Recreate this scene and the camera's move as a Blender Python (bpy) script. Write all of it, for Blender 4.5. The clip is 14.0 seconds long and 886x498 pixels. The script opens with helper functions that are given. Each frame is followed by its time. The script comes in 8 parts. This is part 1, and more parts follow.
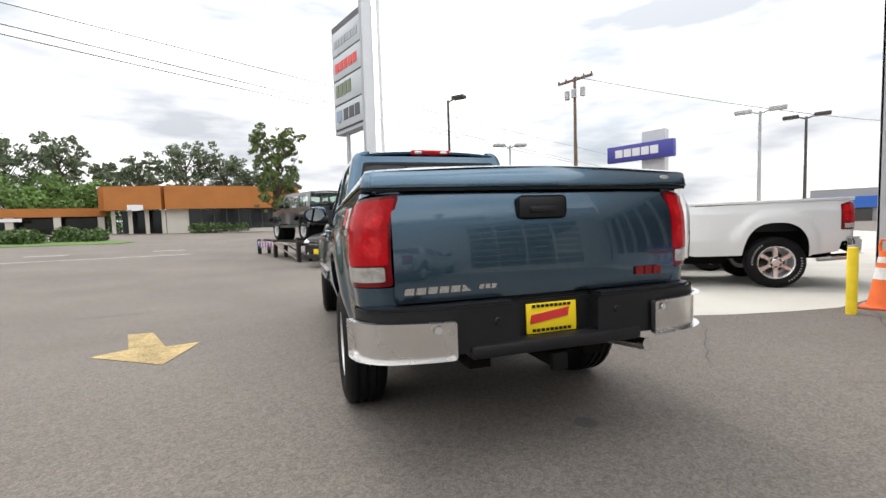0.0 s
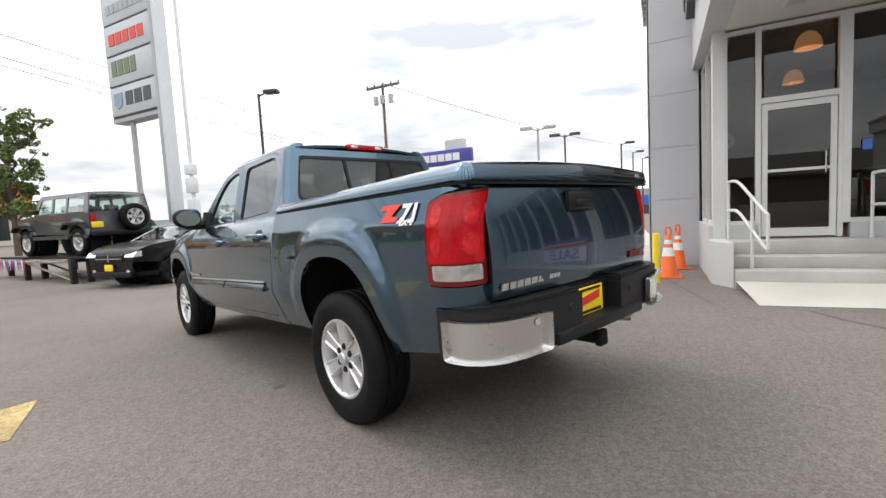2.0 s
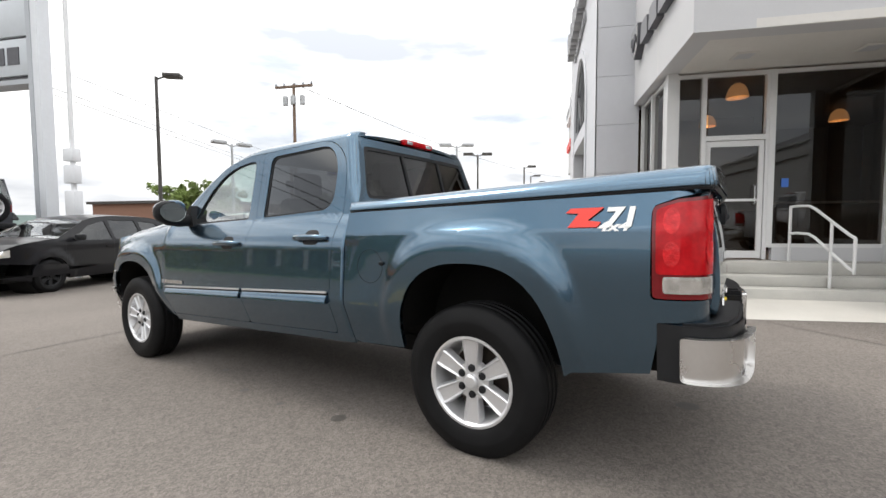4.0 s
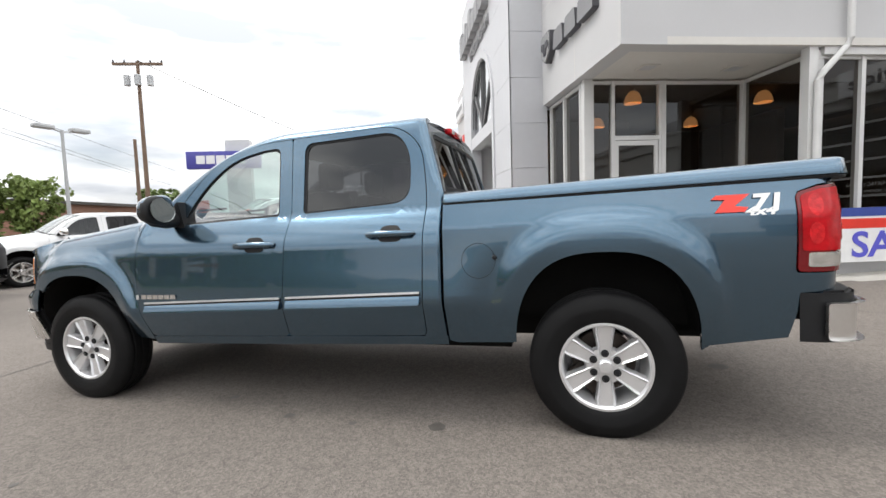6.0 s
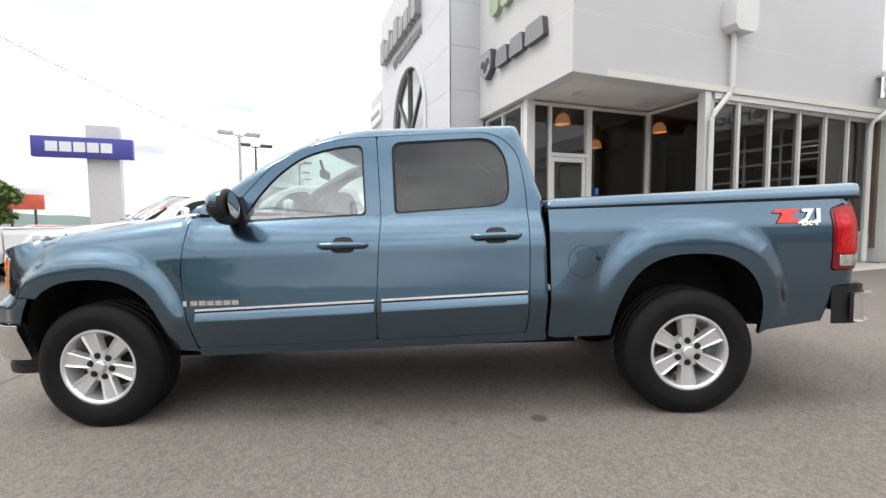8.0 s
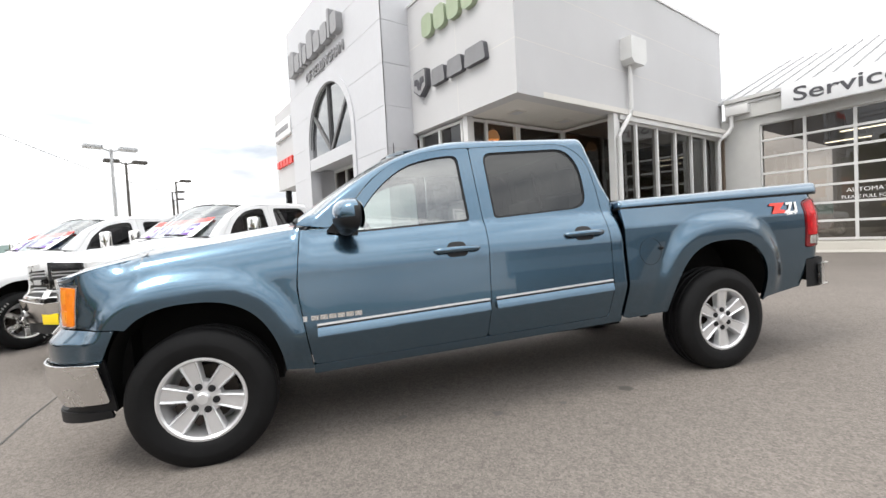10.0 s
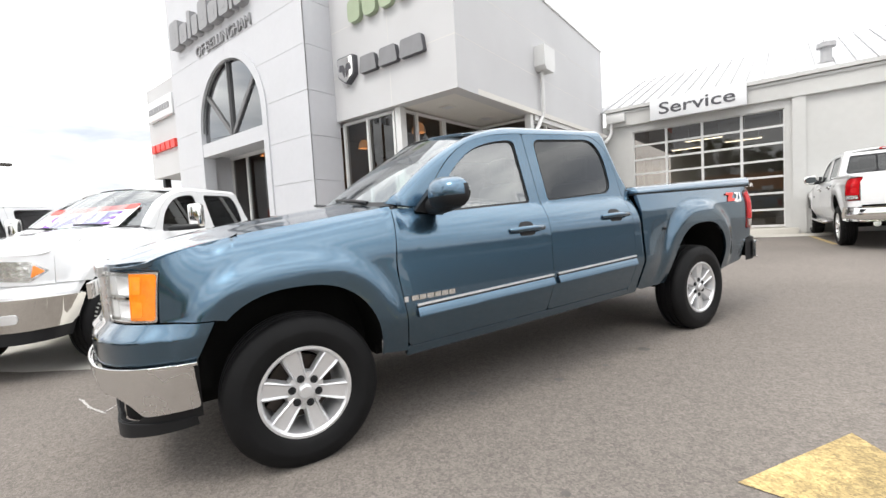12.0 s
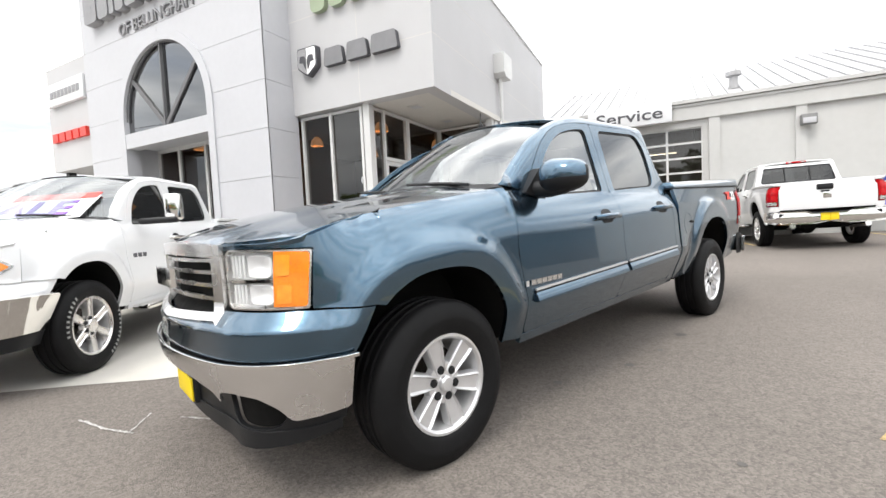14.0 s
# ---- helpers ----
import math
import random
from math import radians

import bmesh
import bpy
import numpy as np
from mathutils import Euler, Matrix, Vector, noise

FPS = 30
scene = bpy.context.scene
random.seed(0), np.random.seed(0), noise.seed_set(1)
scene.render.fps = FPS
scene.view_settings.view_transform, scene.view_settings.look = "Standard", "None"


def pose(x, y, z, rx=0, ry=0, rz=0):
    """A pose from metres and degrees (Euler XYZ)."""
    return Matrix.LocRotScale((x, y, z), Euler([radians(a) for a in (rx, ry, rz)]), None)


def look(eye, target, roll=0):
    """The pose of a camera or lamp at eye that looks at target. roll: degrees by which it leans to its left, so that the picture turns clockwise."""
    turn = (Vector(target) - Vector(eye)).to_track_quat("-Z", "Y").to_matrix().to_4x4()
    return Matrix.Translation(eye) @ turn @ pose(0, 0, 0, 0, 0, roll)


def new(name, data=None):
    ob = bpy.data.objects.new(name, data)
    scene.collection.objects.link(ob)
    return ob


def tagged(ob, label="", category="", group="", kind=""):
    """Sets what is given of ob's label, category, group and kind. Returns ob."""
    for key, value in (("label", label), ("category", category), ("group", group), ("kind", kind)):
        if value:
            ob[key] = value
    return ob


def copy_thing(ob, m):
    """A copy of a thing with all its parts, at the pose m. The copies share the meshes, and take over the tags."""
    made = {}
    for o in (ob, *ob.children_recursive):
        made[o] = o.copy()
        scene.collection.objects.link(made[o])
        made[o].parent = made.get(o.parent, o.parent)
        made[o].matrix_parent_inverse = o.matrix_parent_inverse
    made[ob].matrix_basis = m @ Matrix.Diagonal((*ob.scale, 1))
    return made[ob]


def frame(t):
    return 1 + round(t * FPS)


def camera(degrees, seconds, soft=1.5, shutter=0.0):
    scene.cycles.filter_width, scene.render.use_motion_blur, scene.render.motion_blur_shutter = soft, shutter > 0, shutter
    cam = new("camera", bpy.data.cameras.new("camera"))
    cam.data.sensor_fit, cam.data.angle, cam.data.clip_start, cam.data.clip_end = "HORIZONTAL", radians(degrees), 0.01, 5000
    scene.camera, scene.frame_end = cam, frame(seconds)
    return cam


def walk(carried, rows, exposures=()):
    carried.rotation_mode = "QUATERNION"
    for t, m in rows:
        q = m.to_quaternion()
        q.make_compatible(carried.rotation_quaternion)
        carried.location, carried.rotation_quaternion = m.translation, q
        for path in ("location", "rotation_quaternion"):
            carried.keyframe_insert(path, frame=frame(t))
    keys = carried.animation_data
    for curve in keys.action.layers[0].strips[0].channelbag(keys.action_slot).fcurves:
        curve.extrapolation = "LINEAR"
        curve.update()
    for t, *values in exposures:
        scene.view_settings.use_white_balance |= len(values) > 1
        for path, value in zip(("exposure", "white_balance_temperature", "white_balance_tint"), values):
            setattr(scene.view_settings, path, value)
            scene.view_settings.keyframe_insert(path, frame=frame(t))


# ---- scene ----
cam = camera(90.6, 14.0)
PATH = [
    (0, (0.208, -0.076, 1.199), (1.435, 1.498, 1.065), -1.8),
    (0.5, (-0.033, 0.118, 1.214), (1.396, 1.508, 1.043), -2.1),
    (1, (-0.216, 0.385, 1.2), (1.357, 1.605, 1.01), -3.3),
    (1.5, (-0.367, 0.651, 1.205), (1.306, 1.731, 1.02), -1.7),
    (2, (-0.536, 0.944, 1.212), (1.252, 1.827, 1.053), -3.1),
    (2.5, (-0.622, 1.249, 1.194), (1.218, 2.019, 1.044), -2.5),
    (3, (-0.66, 1.61, 1.207), (1.211, 2.3, 1.062), -2.7),
    (3.2, (-0.676, 1.736, 1.194), (1.214, 2.376, 1.053), -1.4),
    (5.3, (-0.738, 3.22, 1.212), (1.258, 3.259, 1.083), -2.1),
    (5.5, (-0.739, 3.337, 1.212), (1.256, 3.314, 1.074), -1.4),
    (6, (-0.7, 3.655, 1.204), (1.286, 3.475, 1.059), -1.8),
    (6.5, (-0.671, 3.955, 1.204), (1.304, 3.665, 1.084), -0.6),
    (7, (-0.675, 4.295, 1.22), (1.272, 3.853, 1.106), -2.0),
    (7.5, (-0.611, 4.621, 1.198), (1.3, 4.039, 1.088), -1.6),
    (8, (-0.498, 4.956, 1.202), (1.373, 4.261, 1.077), -0.3),
    (8.2, (-0.466, 5.093, 1.195), (1.385, 4.343, 1.09), -0.0),
    (10.3, (0.058, 6.472, 1.159), (1.642, 5.256, 1.046), -2.1),
    (10.5, (0.131, 6.576, 1.15), (1.686, 5.325, 1.007), -1.1),
    (11, (0.39, 6.825, 1.146), (1.846, 5.46, 1.018), -3.5),
    (11.5, (0.595, 7.043, 1.134), (1.947, 5.575, 1.013), -2.1),
    (12, (0.798, 7.293, 1.14), (2.038, 5.729, 1.017), -3.3),
    (12.5, (1.053, 7.457, 1.11), (2.233, 5.847, 0.98), -2.7),
    (13, (1.309, 7.572, 1.088), (2.375, 5.886, 0.947), -2.1),
    (13.5, (1.59, 7.73, 1.066), (2.576, 5.993, 0.952), -3.5),
    (14, (1.799, 7.807, 1.055), (2.727, 6.039, 0.946), -2.8),
]
walk(cam, [(t, look(eye, target, roll)) for t, eye, target, roll in PATH], exposures=[(0.0, -0.1), (3.0, -0.05), (6.5, 0.08), (11.0, 0.25), (14.0, 0.32)])

# ---- world and sun: bright broken overcast ----
world = bpy.data.worlds.new("sky")
scene.world = world
world.use_nodes = True
SUN_AZ, SUN_EL = 82.0, 58.0


def sky_nodes():
    nt = world.node_tree
    nt.nodes.clear()
    N = nt.nodes.new
    out, bg = N("ShaderNodeOutputWorld"), N("ShaderNodeBackground")
    sky = N("ShaderNodeTexSky")
    sky.sky_type, sky.sun_disc = "NISHITA", False
    sky.sun_elevation, sky.sun_rotation = radians(SUN_EL), radians(90 - SUN_AZ)
    sky.air_density, sky.dust_density = 1.0, 2.5
    blue = N("ShaderNodeVectorMath")
    blue.operation = "SCALE"
    blue.inputs["Scale"].default_value = 0.11
    nt.links.new(sky.outputs[0], blue.inputs[0])
    tc, mp = N("ShaderNodeTexCoord"), N("ShaderNodeMapping")
    mp.inputs["Scale"].default_value = (1.0, 1.0, 4.2)
    n1, n2 = N("ShaderNodeTexNoise"), N("ShaderNodeTexNoise")
    n1.inputs["Scale"].default_value, n1.inputs["Detail"].default_value = 1.7, 6.0
    n2.inputs["Scale"].default_value, n2.inputs["Detail"].default_value = 3.0, 5.0
    nt.links.new(tc.outputs["Generated"], mp.inputs["Vector"])
    nt.links.new(mp.outputs[0], n1.inputs["Vector"])
    nt.links.new(mp.outputs[0], n2.inputs["Vector"])
    cover, shade = N("ShaderNodeValToRGB"), N("ShaderNodeValToRGB")
    cover.color_ramp.elements[0].position, cover.color_ramp.elements[1].position = 0.24, 0.40
    shade.color_ramp.elements[0].position, shade.color_ramp.elements[1].position = 0.34, 0.62
    shade.color_ramp.elements[0].color = (0.60, 0.63, 0.68, 1)
    shade.color_ramp.elements[1].color = (1.40, 1.39, 1.37, 1)
    nt.links.new(n1.outputs["Fac"], cover.inputs[0])
    nt.links.new(n2.outputs["Fac"], shade.inputs[0])
    mix = N("ShaderNodeMix")
    mix.data_type = "RGBA"
    nt.links.new(cover.outputs[0], mix.inputs[0])
    nt.links.new(blue.outputs[0], mix.inputs[6])
    nt.links.new(shade.outputs[0], mix.inputs[7])
    # an overcast sky is brighter overhead than at the skyline
    sep, grade, lit = N("ShaderNodeSeparateXYZ"), N("ShaderNodeMapRange"), N("ShaderNodeVectorMath")
    nt.links.new(tc.outputs["Generated"], sep.inputs[0])
    grade.inputs["To Min"].default_value, grade.inputs["To Max"].default_value = 0.62, 1.5
    nt.links.new(sep.outputs["Z"], grade.inputs["Value"])
    lit.operation = "SCALE"
    nt.links.new(mix.outputs[2], lit.inputs[0])
    nt.links.new(grade.outputs[0], lit.inputs["Scale"])
    nt.links.new(lit.outputs[0], bg.inputs[0])
    bg.inputs[1].default_value = 1.6
    nt.links.new(bg.outputs[0], out.inputs[0])


sky_nodes()
sun = new("sun", bpy.data.lights.new("sun", "SUN"))
sun.data.energy, sun.data.angle, sun.data.color = 1.4, radians(16), (1.0, 0.94, 0.86)
sun.matrix_world = look((0, 0, 50), (-math.cos(radians(SUN_AZ)) * math.cos(radians(SUN_EL)), -math.sin(radians(SUN_AZ)) * math.cos(radians(SUN_EL)), 50 - math.sin(radians(SUN_EL))))

# ---- materials ----
def material(name, color, rough=0.5, metal=0.0, vary=0.08, scale=6.0, bump=0.0, bump_scale=60.0, coat=0.0, rough_vary=0.0,
             fine=None, glow=None, spec=None, per_object=0.0, flakes=0.0, coords="Object", stones=None):
    """A procedural surface: a colour with broad stains and fine grain, and relief."""
    m = bpy.data.materials.new(name)
    m.use_nodes = True
    nt = m.node_tree
    N, b = nt.nodes.new, nt.nodes["Principled BSDF"]
    b.inputs["Roughness"].default_value, b.inputs["Metallic"].default_value = rough, metal
    b.inputs["Coat Weight"].default_value, b.inputs["Coat Roughness"].default_value = coat, 0.03
    b.inputs["Coat IOR"].default_value = 1.55
    if spec is not None:
        b.inputs["Specular IOR Level"].default_value = spec
    if glow:
        b.inputs["Emission Color"].default_value, b.inputs["Emission Strength"].default_value = (*glow[:3], 1), glow[3]
    tc = N("ShaderNodeTexCoord")
    co = tc.outputs[coords]
    broad, grain = N("ShaderNodeTexNoise"), N("ShaderNodeTexNoise")
    broad.inputs["Scale"].default_value, broad.inputs["Detail"].default_value = scale, 5.0
    grain.inputs["Scale"].default_value, grain.inputs["Detail"].default_value = fine or scale * 12, 3.0
    nt.links.new(co, broad.inputs["Vector"])
    nt.links.new(co, grain.inputs["Vector"])
    add = N("ShaderNodeMath")
    add.operation = "MULTIPLY_ADD"
    nt.links.new(grain.outputs["Fac"], add.inputs[0])
    add.inputs[1].default_value = 0.5
    nt.links.new(broad.outputs["Fac"], add.inputs[2])
    ramp = N("ShaderNodeMapRange")
    ramp.inputs["From Min"].default_value, ramp.inputs["From Max"].default_value = 0.45, 1.05
    ramp.inputs["To Min"].default_value, ramp.inputs["To Max"].default_value = 1 - vary, 1 + vary
    nt.links.new(add.outputs[0], ramp.inputs["Value"])
    scale_node = N("ShaderNodeVectorMath")
    scale_node.operation = "SCALE"
    scale_node.inputs[0].default_value = color[:3]
    last = ramp.outputs[0]
    if per_object:
        info, spread, times = N("ShaderNodeObjectInfo"), N("ShaderNodeMapRange"), N("ShaderNodeMath")
        spread.inputs["To Min"].default_value, spread.inputs["To Max"].default_value = 1 - per_object, 1 + per_object
        times.operation = "MULTIPLY"
        nt.links.new(info.outputs["Random"], spread.inputs["Value"])
        nt.links.new(spread.outputs[0], times.inputs[0])
        nt.links.new(last, times.inputs[1])
        last = times.outputs[0]
    for size, depth in stones or ():
        cell, split, spread, times = N("ShaderNodeTexVoronoi"), N("ShaderNodeSeparateColor"), N("ShaderNodeMapRange"), N("ShaderNodeMath")
        cell.inputs["Scale"].default_value = size
        spread.inputs["To Min"].default_value, spread.inputs["To Max"].default_value = 1 - depth, 1 + depth
        times.operation = "MULTIPLY"
        nt.links.new(co, cell.inputs["Vector"])
        nt.links.new(cell.outputs["Color"], split.inputs[0])
        nt.links.new(split.outputs[0], spread.inputs["Value"])
        nt.links.new(spread.outputs[0], times.inputs[0])
        nt.links.new(last, times.inputs[1])
        last = times.outputs[0]
    nt.links.new(last, scale_node.inputs["Scale"])
    nt.links.new(scale_node.outputs[0], b.inputs["Base Color"])
    if rough_vary:
        rr = N("ShaderNodeMapRange")
        rr.inputs["From Min"].default_value, rr.inputs["From Max"].default_value = 0.3, 0.7
        rr.inputs["To Min"].default_value, rr.inputs["To Max"].default_value = max(0.02, rough - rough_vary), min(1, rough + rough_vary)
        nt.links.new(broad.outputs["Fac"], rr.inputs["Value"])
        nt.links.new(rr.outputs[0], b.inputs["Roughness"])
    if bump:
        bn, bt = N("ShaderNodeBump"), N("ShaderNodeTexNoise")
        bt.inputs["Scale"].default_value, bt.inputs["Detail"].default_value = bump_scale, 4.0
        bn.inputs["Strength"].default_value, bn.inputs["Distance"].default_value = bump, 0.01
        nt.links.new(co, bt.inputs["Vector"])
        nt.links.new(bt.outputs["Fac"], bn.inputs["Height"])
        nt.links.new(bn.outputs[0], b.inputs["Normal"])
    if flakes:
        fl, fr = N("ShaderNodeTexVoronoi"), N("ShaderNodeMapRange")
        fl.inputs["Scale"].default_value = 900.0
        nt.links.new(co, fl.inputs["Vector"])
        sep = N("ShaderNodeSeparateColor")
        nt.links.new(fl.outputs["Color"], sep.inputs[0])
        fr.inputs["To Min"].default_value, fr.inputs["To Max"].default_value = metal - flakes, min(1.0, metal + flakes)
        nt.links.new(sep.outputs[0], fr.inputs["Value"])
        nt.links.new(fr.outputs[0], b.inputs["Metallic"])
    return m


def glass_material(name, tint=(0.8, 0.85, 0.85), clear=0.7, rough=0.0, sheen=0.09, mirror=0.88):
    """Thin glazing: a clear tinted pane with a mirror sheen."""
    m = bpy.data.materials.new(name)
    m.use_nodes = True
    nt = m.node_tree
    nt.nodes.clear()
    N = nt.nodes.new
    out, mix, gl, tr, lw = N("ShaderNodeOutputMaterial"), N("ShaderNodeMixShader"), N("ShaderNodeBsdfGlossy"), N("ShaderNodeBsdfTransparent"), N("ShaderNodeLayerWeight")
    gl.inputs["Roughness"].default_value = rough
    gl.inputs["Color"].default_value = (0.95, 0.97, 0.98, 1)
    tr.inputs["Color"].default_value = (*(c * clear for c in tint), 1)
    lw.inputs["Blend"].default_value = 0.5
    power, scaled = N("ShaderNodeMath"), N("ShaderNodeMath")
    power.operation, scaled.operation = "POWER", "MULTIPLY_ADD"
    power.inputs[1].default_value = 3.2
    scaled.inputs[1].default_value, scaled.inputs[2].default_value = mirror, sheen
    nt.links.new(lw.outputs["Facing"], power.inputs[0])
    nt.links.new(power.outputs[0], scaled.inputs[0])
    nt.links.new(scaled.outputs[0], mix.inputs[0])
    nt.links.new(tr.outputs[0], mix.inputs[1])
    nt.links.new(gl.outputs[0], mix.inputs[2])
    nt.links.new(mix.outputs[0], out.inputs[0])
    return m


# ---- mesh tools ----
def part(name, bm, mat, parent=None, label="", angle=35.0):
    me = bpy.data.meshes.new(name)
    bm.to_mesh(me)
    bm.free()
    for mm in (mat if isinstance(mat, (list, tuple)) else [mat]):
        me.materials.append(mm)
    me.shade_smooth()
    me.set_sharp_from_angle(angle=radians(angle))
    ob = new(name, me)
    ob.parent = parent
    if label:
        tagged(ob, label)
    return ob


def thing(name, m, label, category, group="", kind=""):
    ob = new(name)
    ob.empty_display_size = 0.2
    ob.matrix_world = m
    return tagged(ob, label, category, group, kind)


def box(bm, x0, x1, y0, y1, z0, z1, bevel=0.0, seg=2, m=None):
    r = bmesh.ops.create_cube(bm, size=1.0)
    for v in r["verts"]:
        v.co = Vector(((x0 + x1) / 2 + v.co.x * (x1 - x0), (y0 + y1) / 2 + v.co.y * (y1 - y0), (z0 + z1) / 2 + v.co.z * (z1 - z0)))
    vs = r["verts"]
    if bevel:
        edges = list({e for v in vs for e in v.link_edges})
        res = bmesh.ops.bevel(bm, geom=edges, offset=bevel, segments=seg, affect="EDGES", profile=0.5)
        vs = list({v for f in res["faces"] for v in f.verts} | {v for v in vs if v.is_valid})
    if m is not None:
        bmesh.ops.transform(bm, matrix=m, verts=vs)
    return vs


def boxes(*rows, bevel=0.0):
    bm = bmesh.new()
    for r in rows:
        box(bm, *r, bevel=bevel)
    return bm


def rod(bm, a, b, r0, r1=None, seg=12, caps=True):
    a, b = Vector(a), Vector(b)
    d = b - a
    q = d.to_track_quat("Z", "Y").to_matrix().to_4x4()
    return bmesh.ops.create_cone(bm, cap_ends=caps, segments=seg, radius1=r0, radius2=r0 if r1 is None else r1, depth=d.length,
                                 matrix=Matrix.Translation((a + b) / 2) @ q)["verts"]


def lathe(bm, profile, seg=32, m=None, closed=False):
    """Turns (radius, height) pairs round z."""
    rings = []
    for r, h in profile:
        rings.append([bm.verts.new((r * math.cos(2 * math.pi * i / seg), r * math.sin(2 * math.pi * i / seg), h)) for i in range(seg)] if r > 1e-6 else [bm.verts.new((0, 0, h))])
    pairs = list(zip(rings, rings[1:])) + ([(rings[-1], rings[0])] if closed else [])
    for p, q in pairs:
        for i in range(seg):
            j = (i + 1) % seg
            if len(p) == 1 and len(q) == 1:
                continue
            if len(p) == 1:
                bm.faces.new((p[0], q[j], q[i]))
            elif len(q) == 1:
                bm.faces.new((p[i], p[j], q[0]))
            else:
                bm.faces.new((p[i], p[j], q[j], q[i]))
    if m is not None:
        bmesh.ops.transform(bm, matrix=m, verts=[v for r in rings for v in r])
    return rings


def tube(bm, pts, r, seg=8, caps=True):
    """A round bar along a line of points."""
    pts = [Vector(p) for p in pts]
    rings, up = [], Vector((0, 0, 1))
    for i, p in enumerate(pts):
        d = (pts[min(i + 1, len(pts) - 1)] - pts[max(i - 1, 0)]).normalized()
        a = d.cross(up) if abs(d.z) < 0.95 else d.cross(Vector((1, 0, 0)))
        a.normalize()
        c = d.cross(a)
        rr = r[i] if isinstance(r, (list, tuple)) else r
        rings.append([bm.verts.new(p + rr * (math.cos(2 * math.pi * k / seg) * a + math.sin(2 * math.pi * k / seg) * c)) for k in range(seg)])
    for p, q in zip(rings, rings[1:]):
        for k in range(seg):
            bm.faces.new((p[k], p[(k + 1) % seg], q[(k + 1) % seg], q[k]))
    if caps:
        bm.faces.new(rings[0])
        bm.faces.new(list(reversed(rings[-1])))


def prism(bm, outline, axis, lo, hi, m=None):
    """An outline in the plane across an axis, drawn out from lo to hi along it."""
    def at(u, v, w):
        return {"x": (w, u, v), "y": (u, w, v), "z": (u, v, w)}[axis]
    a = [bm.verts.new(at(u, v, lo)) for u, v in outline]
    b = [bm.verts.new(at(u, v, hi)) for u, v in outline]
    n = len(a)
    fs = [bm.faces.new(list(reversed(a))), bm.faces.new(b)]
    fs += [bm.faces.new((a[i], a[(i + 1) % n], b[(i + 1) % n], b[i])) for i in range(n)]
    bmesh.ops.recalc_face_normals(bm, faces=fs)
    if m is not None:
        bmesh.ops.transform(bm, matrix=m, verts=a + b)
    return fs


def rounded(pts, r, n=5):
    """An outline with its corners rounded; r may be one radius or one for each corner."""
    out, k = [], len(pts)
    for i, p in enumerate(pts):
        rr = r[i] if isinstance(r, (list, tuple)) else r
        p, a, b = Vector(p), Vector(pts[i - 1]), Vector(pts[(i + 1) % k])
        if rr <= 0:
            out.append(tuple(p))
            continue
        da, db = (a - p), (b - p)
        la, lb = min(rr, da.length * 0.49), min(rr, db.length * 0.49)
        pa, pb = p + da.normalized() * la, p + db.normalized() * lb
        for j in range(n + 1):
            t = j / n
            out.append(tuple((1 - t) ** 2 * pa + 2 * t * (1 - t) * p + t * t * pb))
    return out


def writing(name, words, size, depth, mat, m, parent=None, label="", shear=0.0, wide=1.0, bold=0.0, align="LEFT"):
    """Raised letters in the built-in font, standing in the x-z plane of m and facing its -y."""
    cu = bpy.data.curves.new(name, "FONT")
    cu.body, cu.size, cu.extrude, cu.shear, cu.offset, cu.align_x = words, size, depth / 2, shear, bold, align
    cu.resolution_u = 4
    tmp = bpy.data.objects.new(name, cu)
    me = bpy.data.meshes.new_from_object(tmp)
    bpy.data.objects.remove(tmp)
    bpy.data.curves.remove(cu)
    me.materials.clear()
    me.materials.append(mat)
    me.transform(pose(0, 0, 0, 90) @ Matrix.Diagonal((wide, 1, 1, 1)))
    me.name = name
    ob = new(name, me)
    ob.parent = parent
    ob.matrix_basis = m
    if label:
        tagged(ob, label)
    return ob


